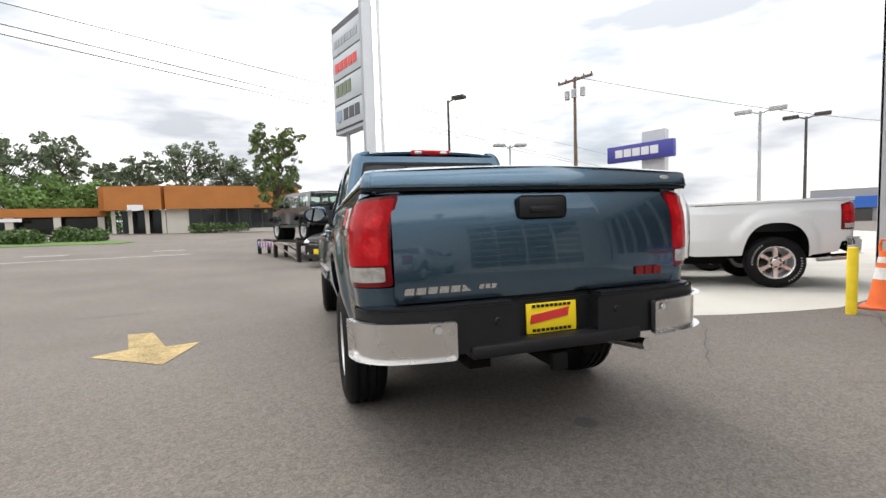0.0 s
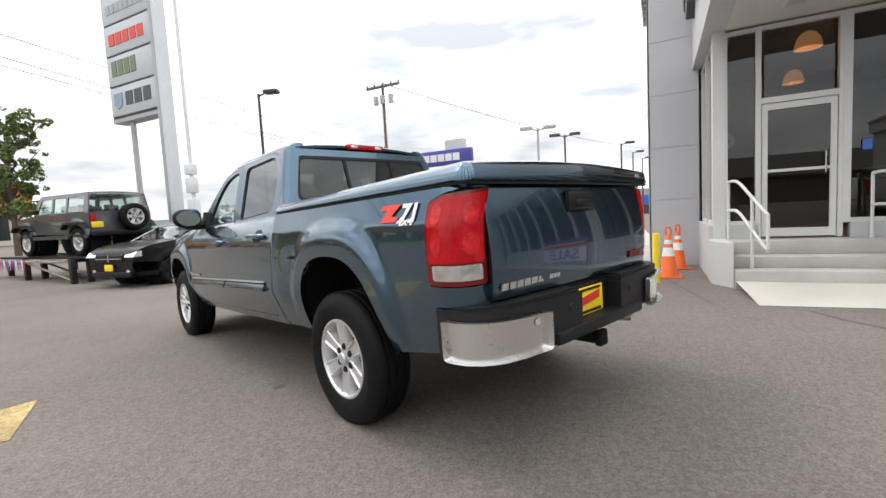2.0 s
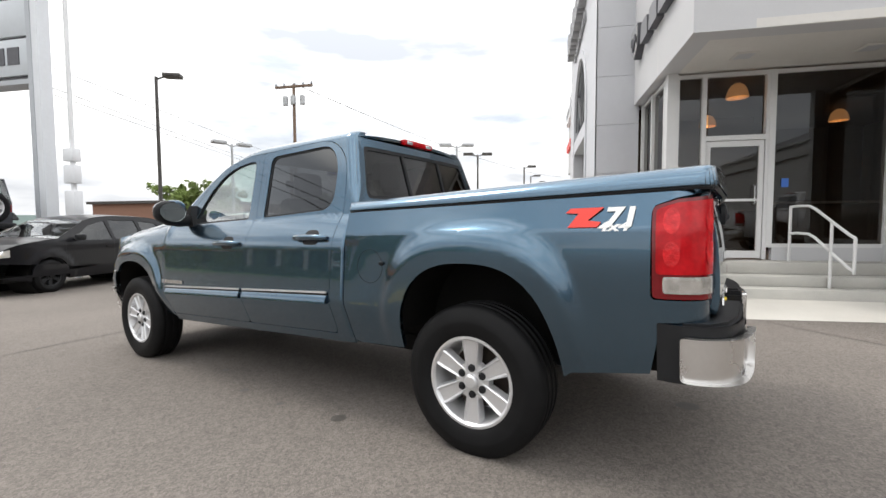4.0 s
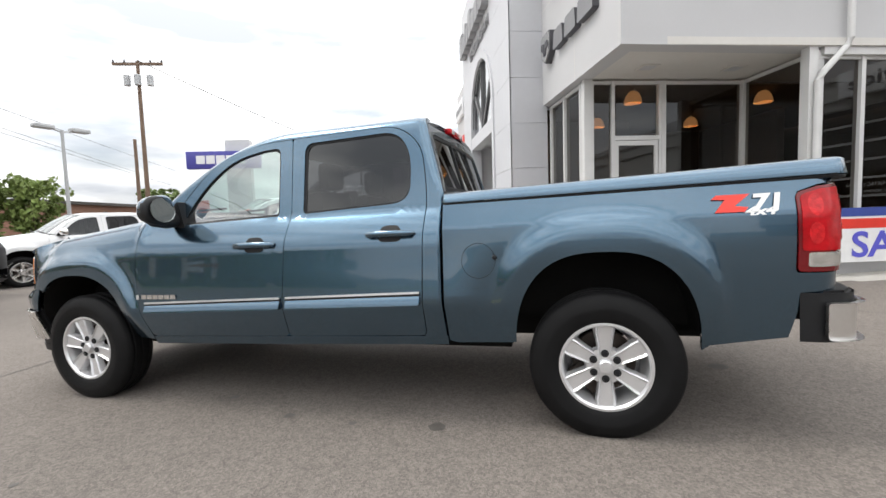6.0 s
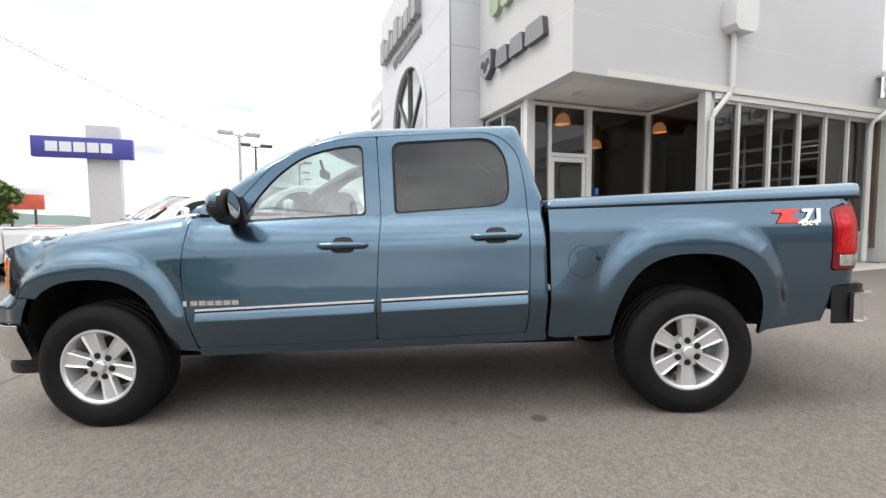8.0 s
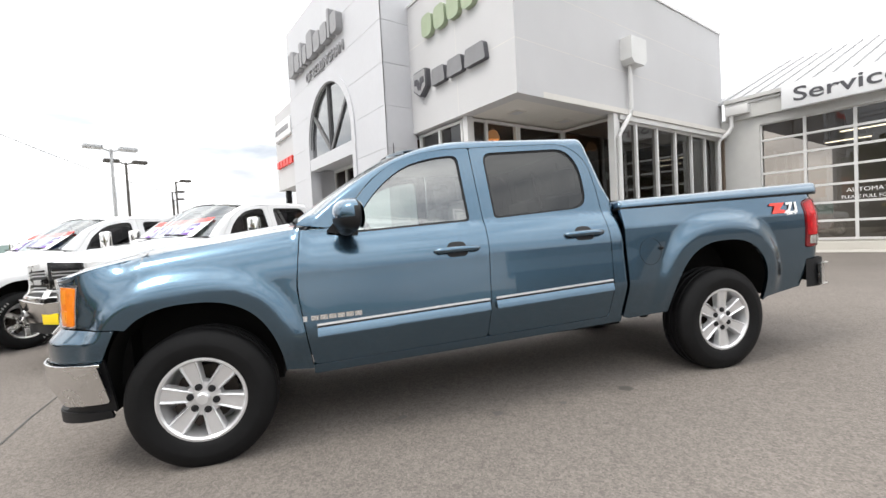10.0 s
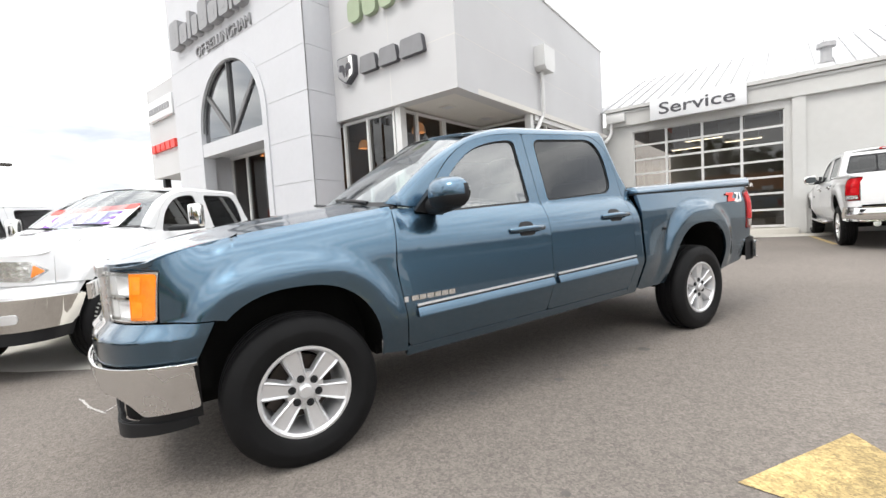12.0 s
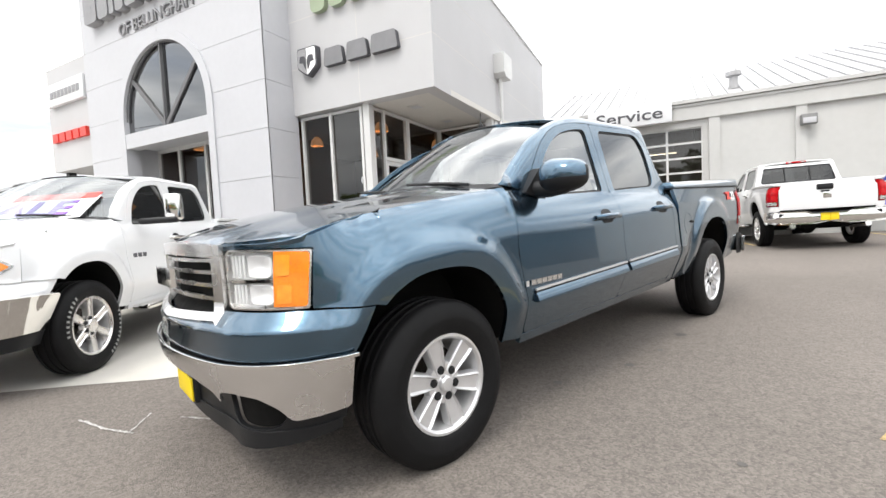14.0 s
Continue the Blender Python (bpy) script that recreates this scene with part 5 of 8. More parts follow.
def tower():
    # backing wall with the opening cut through it
    lo = -0.5
    outline = [(TOWER_X0 + 0.02, lo), (TOWER_X0 + 0.02, TOWER_TOP - 0.03), (TOWER_X1 - 0.02, TOWER_TOP - 0.03), (TOWER_X1 - 0.02, lo), (ARCH_X + 1.93, lo)] + arc_points(1.93) + [(ARCH_X - 1.93, lo)]
    wall = Shell().panel(outline, lambda x, z: (x, TOWER_Y - 0.03, z), 9.0, depth=0.30, flip=True)
    ob = wall.build("wall_tower", PANEL_GREY)
    tagged(ob, "tall showroom tower clad in pale metal panels with an arched opening", "wall", kind="structure")
    bm = boxes((TOWER_X0 + 0.02, TOWER_X0 + 0.3, -4.0, TOWER_Y - 0.04, 3.70, TOWER_TOP - 0.03), (TOWER_X0 + 0.02, TOWER_X0 + 0.3, 0.25, TOWER_Y - 0.04, lo, 3.70), (TOWER_X1 - 0.3, TOWER_X1 - 0.02, -6.0, TOWER_Y - 0.04, lo, TOWER_TOP - 0.03), (TOWER_X0 + 0.3, TOWER_X1 - 0.3, -6.0, TOWER_Y - 0.35, TOWER_TOP - 0.25, TOWER_TOP - 0.05), (TOWER_X0 + 0.3, TOWER_X1 - 0.3, -6.0, -5.8, lo, TOWER_TOP - 0.25))
    setting("wall_tower_side", bm, PANEL_GREY, "side and roof of the showroom tower")
    levels = [lo, 0.23, 1.256, 2.282, 3.312, 4.333, 5.36, 6.38, 7.41, TOWER_TOP]
    gap = 0.0045
    for z0, z1 in zip(levels, levels[1:]):
        a, b = z0 + gap, z1 - gap
        zs = [a + (b - a) * i / 10 for i in range(11)]
        for sgn, xo in ((-1, TOWER_X0), (1, TOWER_X1)):
            if a > ARCH_Z + 1.95:
                edge = [(ARCH_X + sgn * gap, z) for z in (a, b)]
            else:
                edge = [(ARCH_X + sgn * max(arch_edge(1.95, z), gap), z) for z in zs]
            pts = [(xo, a)] + edge + [(xo, b)]
            s = Shell().panel(pts, lambda x, z: (x, TOWER_Y, z), 9.0, depth=0.028, flip=True)
            p = s.build("panel", PANEL_GREY, ob)
        # the return beside the stucco box
        s = Shell().panel([(RAM_Y - 0.1, a), (TOWER_Y - 0.006, a), (TOWER_Y - 0.006, b), (RAM_Y - 0.1, b)], lambda y, z: (TOWER_X0, y, z), 9.0, depth=0.018, flip=True)
        s.build("panel", PANEL_GREY, ob)
    # arch trim and transom beam
    ro, ri = 1.95, ARCH_R
    bm = bmesh.new()
    pts = [(ARCH_X + ro, lo)] + arc_points(ro) + [(ARCH_X - ro, lo), (ARCH_X - ri, lo)] + list(reversed(arc_points(ri))) + [(ARCH_X + ri, lo)]
    n = len(pts)
    front = [bm.verts.new((x, TOWER_Y + 0.035, z)) for x, z in pts]
    back = [bm.verts.new((x, TOWER_Y - 0.32, z)) for x, z in pts]
    half = n // 2
    for i in range(half - 1):
        j = n - 1 - i
        bm.faces.new((front[i], front[i + 1], front[j - 1], front[j]))
        bm.faces.new((back[j], back[j - 1], back[i + 1], back[i]))
    for i in range(n):
        k = (i + 1) % n
        bm.faces.new((front[k], front[i], back[i], back[k]))
    bmesh.ops.recalc_face_normals(bm, faces=bm.faces[:])
    box(bm, ARCH_X - ri, ARCH_X + ri, TOWER_Y - 0.30, TOWER_Y + 0.02, 3.50, 3.88)
    setting("trim_arch", bm, PANEL_GREY, "pale grey arch trim and transom beam", "trim")
    bm = bmesh.new()
    tube(bm, [(x, TOWER_Y - 0.05, z) for x, z in arc_points(ri - 0.02)], 0.022, 6)
    setting("trim_arch_bead", bm, FRAME_GREY, "thin dark bead round the arched glazing", "trim")
    win = thing("window_arch", Matrix.Translation((0, 0, 0)), "half-round arched window with thin dark radiating bars", "window", kind="structure")
    bm = bmesh.new()
    vs = [bm.verts.new((x, TOWER_Y - 0.10, z)) for x, z in [(ARCH_X + ri, 3.88)] + arc_points(ri) + [(ARCH_X - ri, 3.88)]]
    bm.faces.new(list(reversed(vs)))
    part("pane", bm, ARCH_GLASS, win).visible_shadow = False
    for dx, dz in ((0.0, 1.0), (-0.72, 0.72), (0.72, 0.72)):
        d = Vector((dx, 0, dz)).normalized()
        ln = 2.06 if dx == 0 else 2.0
        bm = bmesh.new()
        a = Vector((ARCH_X, TOWER_Y - 0.07, 3.9))
        box(bm, -0.022, 0.022, -0.05, 0.05, 0.0, ln, m=Matrix.Translation(a) @ d.to_track_quat("Z", "Y").to_matrix().to_4x4())
        part("bar", bm, FRAME_GREY, win)
    # recessed doors below the arch, and its dim hall
    bm = boxes((ARCH_X - 2.1, ARCH_X - 1.95, 0.08, 0.75, lo, 3.62), (ARCH_X + 1.95, ARCH_X + 2.1, 0.08, 0.75, lo, 3.62), (ARCH_X - 1.95, ARCH_X + 1.95, 0.08, 0.78, 3.60, 3.70))
    setting("wall_porch", bm, PANEL_GREY, "grey walls of the recessed tower porch")
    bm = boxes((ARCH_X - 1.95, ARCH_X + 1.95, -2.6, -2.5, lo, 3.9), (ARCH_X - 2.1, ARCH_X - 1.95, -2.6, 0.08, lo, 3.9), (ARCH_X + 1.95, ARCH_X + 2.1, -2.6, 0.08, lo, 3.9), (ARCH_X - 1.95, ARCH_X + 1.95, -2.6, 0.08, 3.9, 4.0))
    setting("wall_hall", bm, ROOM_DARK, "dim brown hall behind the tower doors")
    door = thing("door_tower", Matrix.Translation((0, 0, 0)), "dark glazed entrance doors in a pale frame", "door", kind="structure")
    stops = [ARCH_X + 1.95, 14.02, 12.86, 11.70, ARCH_X - 1.95]
    for x in stops[:-1]:
        part("mullion", boxes((x - 0.09, x, 0.10, 0.20, lo, 3.60)), ALU, door)
    part("head", boxes((stops[-1], stops[0] - 0.09, 0.11, 0.19, 3.50, 3.60)), ALU, door)
    for x1, x0 in zip(stops, stops[1:]):
        bm = bmesh.new()
        bm.faces.new([bm.verts.new(v) for v in ((x1 - 0.09, 0.15, lo), (x0, 0.15, lo), (x0, 0.15, 3.5), (x1 - 0.09, 0.15, 3.5))])
        part("pane", bm, DARK_GLASS, door).visible_shadow = False


def stucco_box():
    top = SIDE_TOP
    bm = bmesh.new()
    o = [(side_x(RAM_Y), RAM_Y), (TOWER_X0, RAM_Y), (TOWER_X0, RAM_Y - 0.3), (side_x(RAM_Y) + 0.3, RAM_Y - 0.3), (side_x(-8.85) + 0.3, -8.85), (side_x(-8.85), -8.85)]
    prism(bm, o, "z", SOFFIT_Z, top)
    box(bm, side_x(RAM_Y) + 0.3, TOWER_X0, -8.8, RAM_Y - 0.3, top - 0.35, top - 0.15)
    setting("wall_upper", bm, STUCCO, "white stucco upper storey overhanging the entrance")
    # score lines in the stucco
    bm = bmesh.new()
    for z in (4.70, 5.75):
        box(bm, side_x(RAM_Y) + 0.01, TOWER_X0, RAM_Y - 0.004, RAM_Y + 0.0015, z - 0.006, z + 0.006)
        a, b = (side_x(RAM_Y), RAM_Y), (side_x(-8.8), -8.8)
        prism(bm, [(a[0] - 0.0015, a[1]), (b[0] - 0.0015, b[1]), (b[0] + 0.004, b[1]), (a[0] + 0.004, a[1])], "z", z - 0.006, z + 0.006)
    for x in (7.5,):
        box(bm, x - 0.005, x + 0.005, RAM_Y - 0.004, RAM_Y + 0.0015, SOFFIT_Z, SIDE_TOP)
    setting("joint", bm, SOFFIT, "thin score lines in the stucco", "trim")
    bm = boxes((5.76, TOWER_X0, -8.8, RAM_Y - 0.01, SOFFIT_Z + 0.004, SOFFIT_Z + 0.12))
    ob = setting("ceiling_soffit", bm, SOFFIT, "painted soffit over the entrance", "ceiling")
    bm = bmesh.new()
    box(bm, 5.80, 6.1, -8.7, -3.05, SOFFIT_Z - 0.12, SOFFIT_Z + 0.0)
    setting("trim_head", bm, ALU, "pale head trim above the side windows", "trim")
    cap = bmesh.new()
    a, b = (side_x(RAM_Y), RAM_Y), (side_x(-8.85), -8.85)
    prism(cap, [(a[0] - 0.03, a[1] + 0.03), (TOWER_X0, a[1] + 0.03), (TOWER_X0, a[1] - 0.3), (a[0] + 0.3, a[1] - 0.3), (b[0] + 0.3, b[1]), (b[0] - 0.03, b[1])], "z", top, top + 0.05)
    setting("trim_coping", cap, ALU, "pale metal coping on the parapet", "trim")
    for x, y in ((6.76, -0.69), (6.81, -2.33)):
        m = pose(x, y, SOFFIT_Z)
        lamp = thing("recessed_light", m, "flat square recessed light in the soffit, unlit", "ceiling light", "soffit lights")
        bm = bmesh.new()
        box(bm, -0.15, 0.15, -0.15, 0.15, -0.012, 0.003, 0.004)
        part("frame", bm, SOFFIT, lamp)
        bm = bmesh.new()
        box(bm, -0.11, 0.11, -0.11, 0.11, -0.016, -0.010)
        part("diffuser", bm, PANEL_GREY, lamp)


def glazed(name, at, cells, z0, z1, rails=(), mull=0.06, deep=0.12, label="tall dark showroom window in a white frame", pane=None):
    """A row of panes: at(u) gives the plan place of a distance along it."""
    th = thing(name, Matrix.Identity(4), label, "window", kind="structure")
    pane = pane or DARK_GLASS
    for u in cells:
        p, q = Vector(at(u - mull / 2)), Vector(at(u + mull / 2))
        n = Vector((-(q - p).y, (q - p).x)).normalized() * deep / 2
        bm = bmesh.new()
        prism(bm, [tuple(p - n), tuple(q - n), tuple(q + n), tuple(p + n)], "z", z0, z1)
        part("mullion", bm, ALU, th)
    for a, b in zip(cells, cells[1:]):
        p, q = Vector(at(a + mull / 2)), Vector(at(b - mull / 2))
        n = Vector((-(q - p).y, (q - p).x)).normalized()
        for za, zb in ((z0, z0 + 0.06), (z1 - 0.06, z1)) + tuple(r for r in rails):
            bm = bmesh.new()
            prism(bm, [tuple(p - n * 0.04), tuple(q - n * 0.04), tuple(q + n * 0.04), tuple(p + n * 0.04)], "z", za, zb)
            part("rail", bm, ALU, th)
        bm = bmesh.new()
        bm.faces.new([bm.verts.new(v) for v in ((*p, z0 + 0.05), (*q, z0 + 0.05), (*q, z1 - 0.05), (*p, z1 - 0.05))])
        part("pane", bm, pane, th).visible_shadow = False
    return th


def entrance():
    sill, head = 0.80, 3.66
    # low walls under the glass
    bm = boxes((7.50, TOWER_X0, -0.02, 0.24, -0.5, sill), (7.42, 7.52, -3.05, -1.45, 0.3, sill), (7.42, 7.52, -0.40, 0.24, 0.3, sill))
    setting("wall_plinth", bm, STUCCO, "low white plinth under the showroom glass")
    glazed("window_front", lambda u: (u, 0.12), [7.62, 8.47, 9.30], sill, head)
    # corner post
    setting("trim_corner_post", boxes((7.40, 7.56, 0.02, 0.18, 0.5, SOFFIT_Z)), ALU, "white corner post of the glazed entrance", "trim")
    th = glazed("window_entry", lambda u: (7.47, -u), [-0.02, 0.39], sill, head)
    glazed("window_entry_side", lambda u: (7.47, -u), [1.40, 3.03], sill, head, mull=0.09)
    glazed("window_inner", lambda u: (7.45 - u, -3.05), [0.03, 1.55], 0.85, head, mull=0.08)
    bm = boxes((5.86, 7.45, -3.12, -2.98, -0.3, 0.85))
    setting("wall_inner_plinth", bm, STUCCO, "low white plinth in the entrance recess")
    # door with its transom light
    d = thing("door_entry", Matrix.Translation((7.47, -0.87, 0.60)), "white aluminium glass door with a light above", "door", kind="structure")
    for y0, y1, z0, z1 in ((-0.50, -0.44, 0, 3.06), (0.44, 0.50, 0, 3.06), (-0.44, 0.44, 1.96, 2.04), (-0.44, 0.44, 3.0, 3.06)):
        bm = boxes((-0.05, 0.05, y0, y1, z0, z1))
        part("frame", bm, ALU, d)
    leaf = bmesh.new()
    for r in ((-0.03, 0.02, -0.43, -0.36, 0.02, 1.95), (-0.03, 0.02, 0.36, 0.43, 0.02, 1.95), (-0.03, 0.02, -0.36, 0.36, 1.86, 1.95), (-0.03, 0.02, -0.36, 0.36, 0.02, 0.14), (-0.03, 0.02, -0.36, 0.36, 0.96, 1.0)):
        box(leaf, *r)
    lf = part("leaf", leaf, ALU, d)
    bm = bmesh.new()
    tube(bm, [(-0.03, -0.30, 0.9), (-0.075, -0.30, 0.92), (-0.075, -0.30, 1.2), (-0.03, -0.30, 1.22)], 0.011, 8)
    part("handle", bm, BRUSHED, lf)
    for z0, z1 in ((0.14, 1.86), (2.04, 3.0)):
        bm = bmesh.new()
        bm.faces.new([bm.verts.new(v) for v in ((0, -0.40, z0), (0, 0.40, z0), (0, 0.40, z1), (0, -0.40, z1))])
        part("pane", bm, DARK_GLASS, d).visible_shadow = False
    # round sign on a stand behind the glass
    sg = thing("stand_sign", pose(7.72, 0.0, 0.588), "round white sign on a thin stand behind the glass", "sign")
    bm = bmesh.new()
    lathe(bm, [(0.0, -0.01), (0.14, -0.01), (0.14, 0.01), (0.0, 0.01)], 28, pose(0, 0, 1.52, 0, 90))
    part("disc", bm, SIGN_WHITE, sg)
    bm = bmesh.new()
    rod(bm, (0, 0, 0), (0, 0, 1.4), 0.012)
    lathe(bm, [(0.0, 0.02), (0.14, 0.02), (0.15, 0.0)], 24)
    part("stand", bm, PLASTIC, sg)
    bm = boxes((-0.016, -0.010, -0.07, 0.07, 1.49, 1.52))
    part("print", bm, LETTER_DARK, sg)
    nt = thing("notice", pose(7.455, -1.62, 1.78), "small blue and white accessibility notice on the glass", "notice")
    part("print", boxes((-0.008, -0.002, -0.05, 0.05, 0.0, 0.14)), material("blue_notice", (0.05, 0.15, 0.5), 0.5), nt)
    # platform and steps
    st = thing("entrance_steps", Matrix.Identity(4), "three worn concrete steps up to the glass door", "steps", kind="structure")
    for x0, z0, z1 in ((6.41, -0.3, 0.243), (6.71, 0.243, 0.40), (7.01, 0.40, 0.588)):
        bm = bmesh.new()
        box(bm, x0, 7.46, -3.0, 0.02, z0, z1, 0.012)
        part("step", bm, STEP_CONCRETE, st)
    bm = bmesh.new()
    prism(bm, [(6.52, 0.03), (7.45, 0.03), (7.45, 0.25), (6.9, 0.25)], "z", -0.3, 0.60)
    part("cheek", bm, STUCCO, st)
    # hand rails
    for k, (a, b, c) in enumerate((((7.25, 0.0), (6.95, -0.06), (6.40, -0.33)), ((7.25, -1.62), (6.95, -1.72), (6.40, -2.0)))):
        th = thing("hand_rail", Matrix.Identity(4), "white tubular steel hand rail beside the steps", "hand rail", "step rails")
        for up, dn in ((1.45, 0.98), (1.03, 0.52)):
            bm = bmesh.new()
            tube(bm, [(*a, up), (a[0] - 0.15, a[1] - 0.03, up + 0.01), (*b, up), (b[0] - 0.08, b[1] - 0.04, up - 0.05), (c[0] + 0.06, c[1] + 0.03, dn + 0.04), (*c, dn)], 0.021, 10)
            part("rail", bm, ALU, th)
        for p, z0, z1 in ((a, 0.588, 1.45), ((6.66, b[1] - 0.14), 0.243, 1.22), (c, 0.48, 0.98)):
            bm = bmesh.new()
            rod(bm, (*p, z0), (*p, z1), 0.021, seg=10)
            part("post", bm, ALU, th)
        bm = bmesh.new()
        tube(bm, [(*c, 0.52), (*c, 0.50)], 0.021, 10)
        part("end", bm, ALU, th)
    # the room behind the glass
    room = bmesh.new()
    prism(room, [(7.55, 0.0), (16.0, 0.0), (16.0, -8.7), (6.0, -8.7), (6.0, -3.1), (7.55, -3.1)], "z", 0.45, 0.585)
    setting("floor_showroom", room, material("showroom_floor", (0.18, 0.13, 0.10), 0.35, vary=0.2, scale=1.0), "brown polished showroom floor", "floor")
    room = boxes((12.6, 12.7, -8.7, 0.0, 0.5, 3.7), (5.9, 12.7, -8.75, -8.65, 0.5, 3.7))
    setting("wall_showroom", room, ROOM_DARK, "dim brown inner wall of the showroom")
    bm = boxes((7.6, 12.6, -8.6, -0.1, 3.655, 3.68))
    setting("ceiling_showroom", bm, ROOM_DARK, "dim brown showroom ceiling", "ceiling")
    pend = thing("pendant_lamp", pose(8.0, -1.10, 3.655), "glowing bell-shaped glass pendant lamp inside the showroom", "pendant lamp", "showroom pendants")
    bm = bmesh.new()
    lathe(bm, [(0.0, 0.0), (0.05, 0.0), (0.06, -0.04), (0.05, -0.05)], 16)
    part("stem", bm, PLASTIC, pend)
    bm = bmesh.new()
    lathe(bm, [(0.05, -0.03), (0.12, -0.07), (0.175, -0.15), (0.205, -0.25), (0.22, -0.34), (0.208, -0.34), (0.175, -0.20), (0.11, -0.09)], 24)
    part("shade", bm, material("amber_glass_shade", (0.75, 0.45, 0.2), 0.25, glow=(1.0, 0.50, 0.20, 0.6)), pend)
    bm = bmesh.new()
    lathe(bm, [(0.0, -0.10), (0.05, -0.12), (0.07, -0.17), (0.05, -0.22), (0.0, -0.24)], 14)
    part("bulb", bm, material("warm_bulb", (1, 0.9, 0.7), 0.4, glow=(1.0, 0.80, 0.50, 16.0)), pend)
    pend.scale = (0.8, 0.8, 0.8)
    for x, y in ((10.4, -1.45), (8.0, -3.95), (10.4, -4.0), (12.3, -1.72), (14.2, -0.6)):
        copy_thing(pend, pose(x, y, 3.655 if x < 14 else 3.9))
    # dim desks and a display inside
    dk = thing("reception_desk", pose(10.6, -4.0, 0.588), "dark wooden reception desk inside the showroom", "desk")
    bm = bmesh.new()
    box(bm, -0.4, 0.4, -1.2, 1.2, 0.0, 1.02, 0.02)
    part("body", bm, ROOM_DARK, dk)
    bm = bmesh.new()
    box(bm, -0.5, 0.5, -1.3, 1.3, 1.02, 1.07, 0.01)
    part("top", bm, SOFFIT, dk)
    # side windows along the flank
    def flank_line(u):
        return (side_x(-u) + 0.06, -u)
    glazed("window_side", flank_line, [2.92, 3.80, 4.80, 5.78, 6.72, 7.60, 8.45], 0.85, 3.58, mull=0.075)
    bm = bmesh.new()
    a, b = (side_x(-2.85), -2.85), (side_x(-8.8), -8.8)
    prism(bm, [(a[0], a[1]), (a[0] + 0.25, a[1]), (b[0] + 0.25, b[1]), (b[0], b[1])], "z", -0.4, 0.85)
    setting("wall_side_plinth", bm, STUCCO, "low white wall under the side windows")
    post = boxes((side_x(-2.85) - 0.02, side_x(-2.85) + 0.14, -2.95, -2.80, 0.85, SOFFIT_Z))
    setting("trim_side_post", post, ALU, "white post at the end of the side windows", "trim")


def downspouts():
    th = thing("downspout", Matrix.Identity(4), "white rain box and downspout on the stucco flank", "downspout")
    x = side_x(-3.5)
    bm = bmesh.new()
    prism(bm, [(-3.20, 4.92), (-3.30, 4.82), (-3.72, 4.82), (-3.82, 4.92), (-3.82, 5.42), (-3.20, 5.42)], "x", x - 0.30, x - 0.002)
    part("rain_box", bm, ALU, th)
    bm = bmesh.new()
    tube(bm, [(x - 0.11, -3.42, 4.85), (x - 0.11, -3.42, 3.80), (x - 0.10, -3.35, 3.66), (x - 0.10, -2.98, 3.28), (x - 0.10, -2.90, 3.15), (x - 0.10, -2.90, 0.15)], 0.05, 10)
    part("pipe", bm, ALU, th)
    th = thing("downspout", Matrix.Identity(4), "white gutter box and elbowed downspout at the inside corner", "downspout")
    bm = bmesh.new()
    box(bm, 5.15, 5.75, -8.72, -8.42, 4.18, 4.45, 0.02)
    part("rain_box", bm, ALU, th)
    bm = bmesh.new()
    tube(bm, [(5.62, -8.55, 4.2), (5.62, -8.55, 3.85), (5.68, -8.45, 3.7), (5.86, -8.30, 3.5), (5.88, -8.28, 3.3), (5.88, -8.28, 0.2)], 0.055, 10)
    part("pipe", bm, ALU, th)


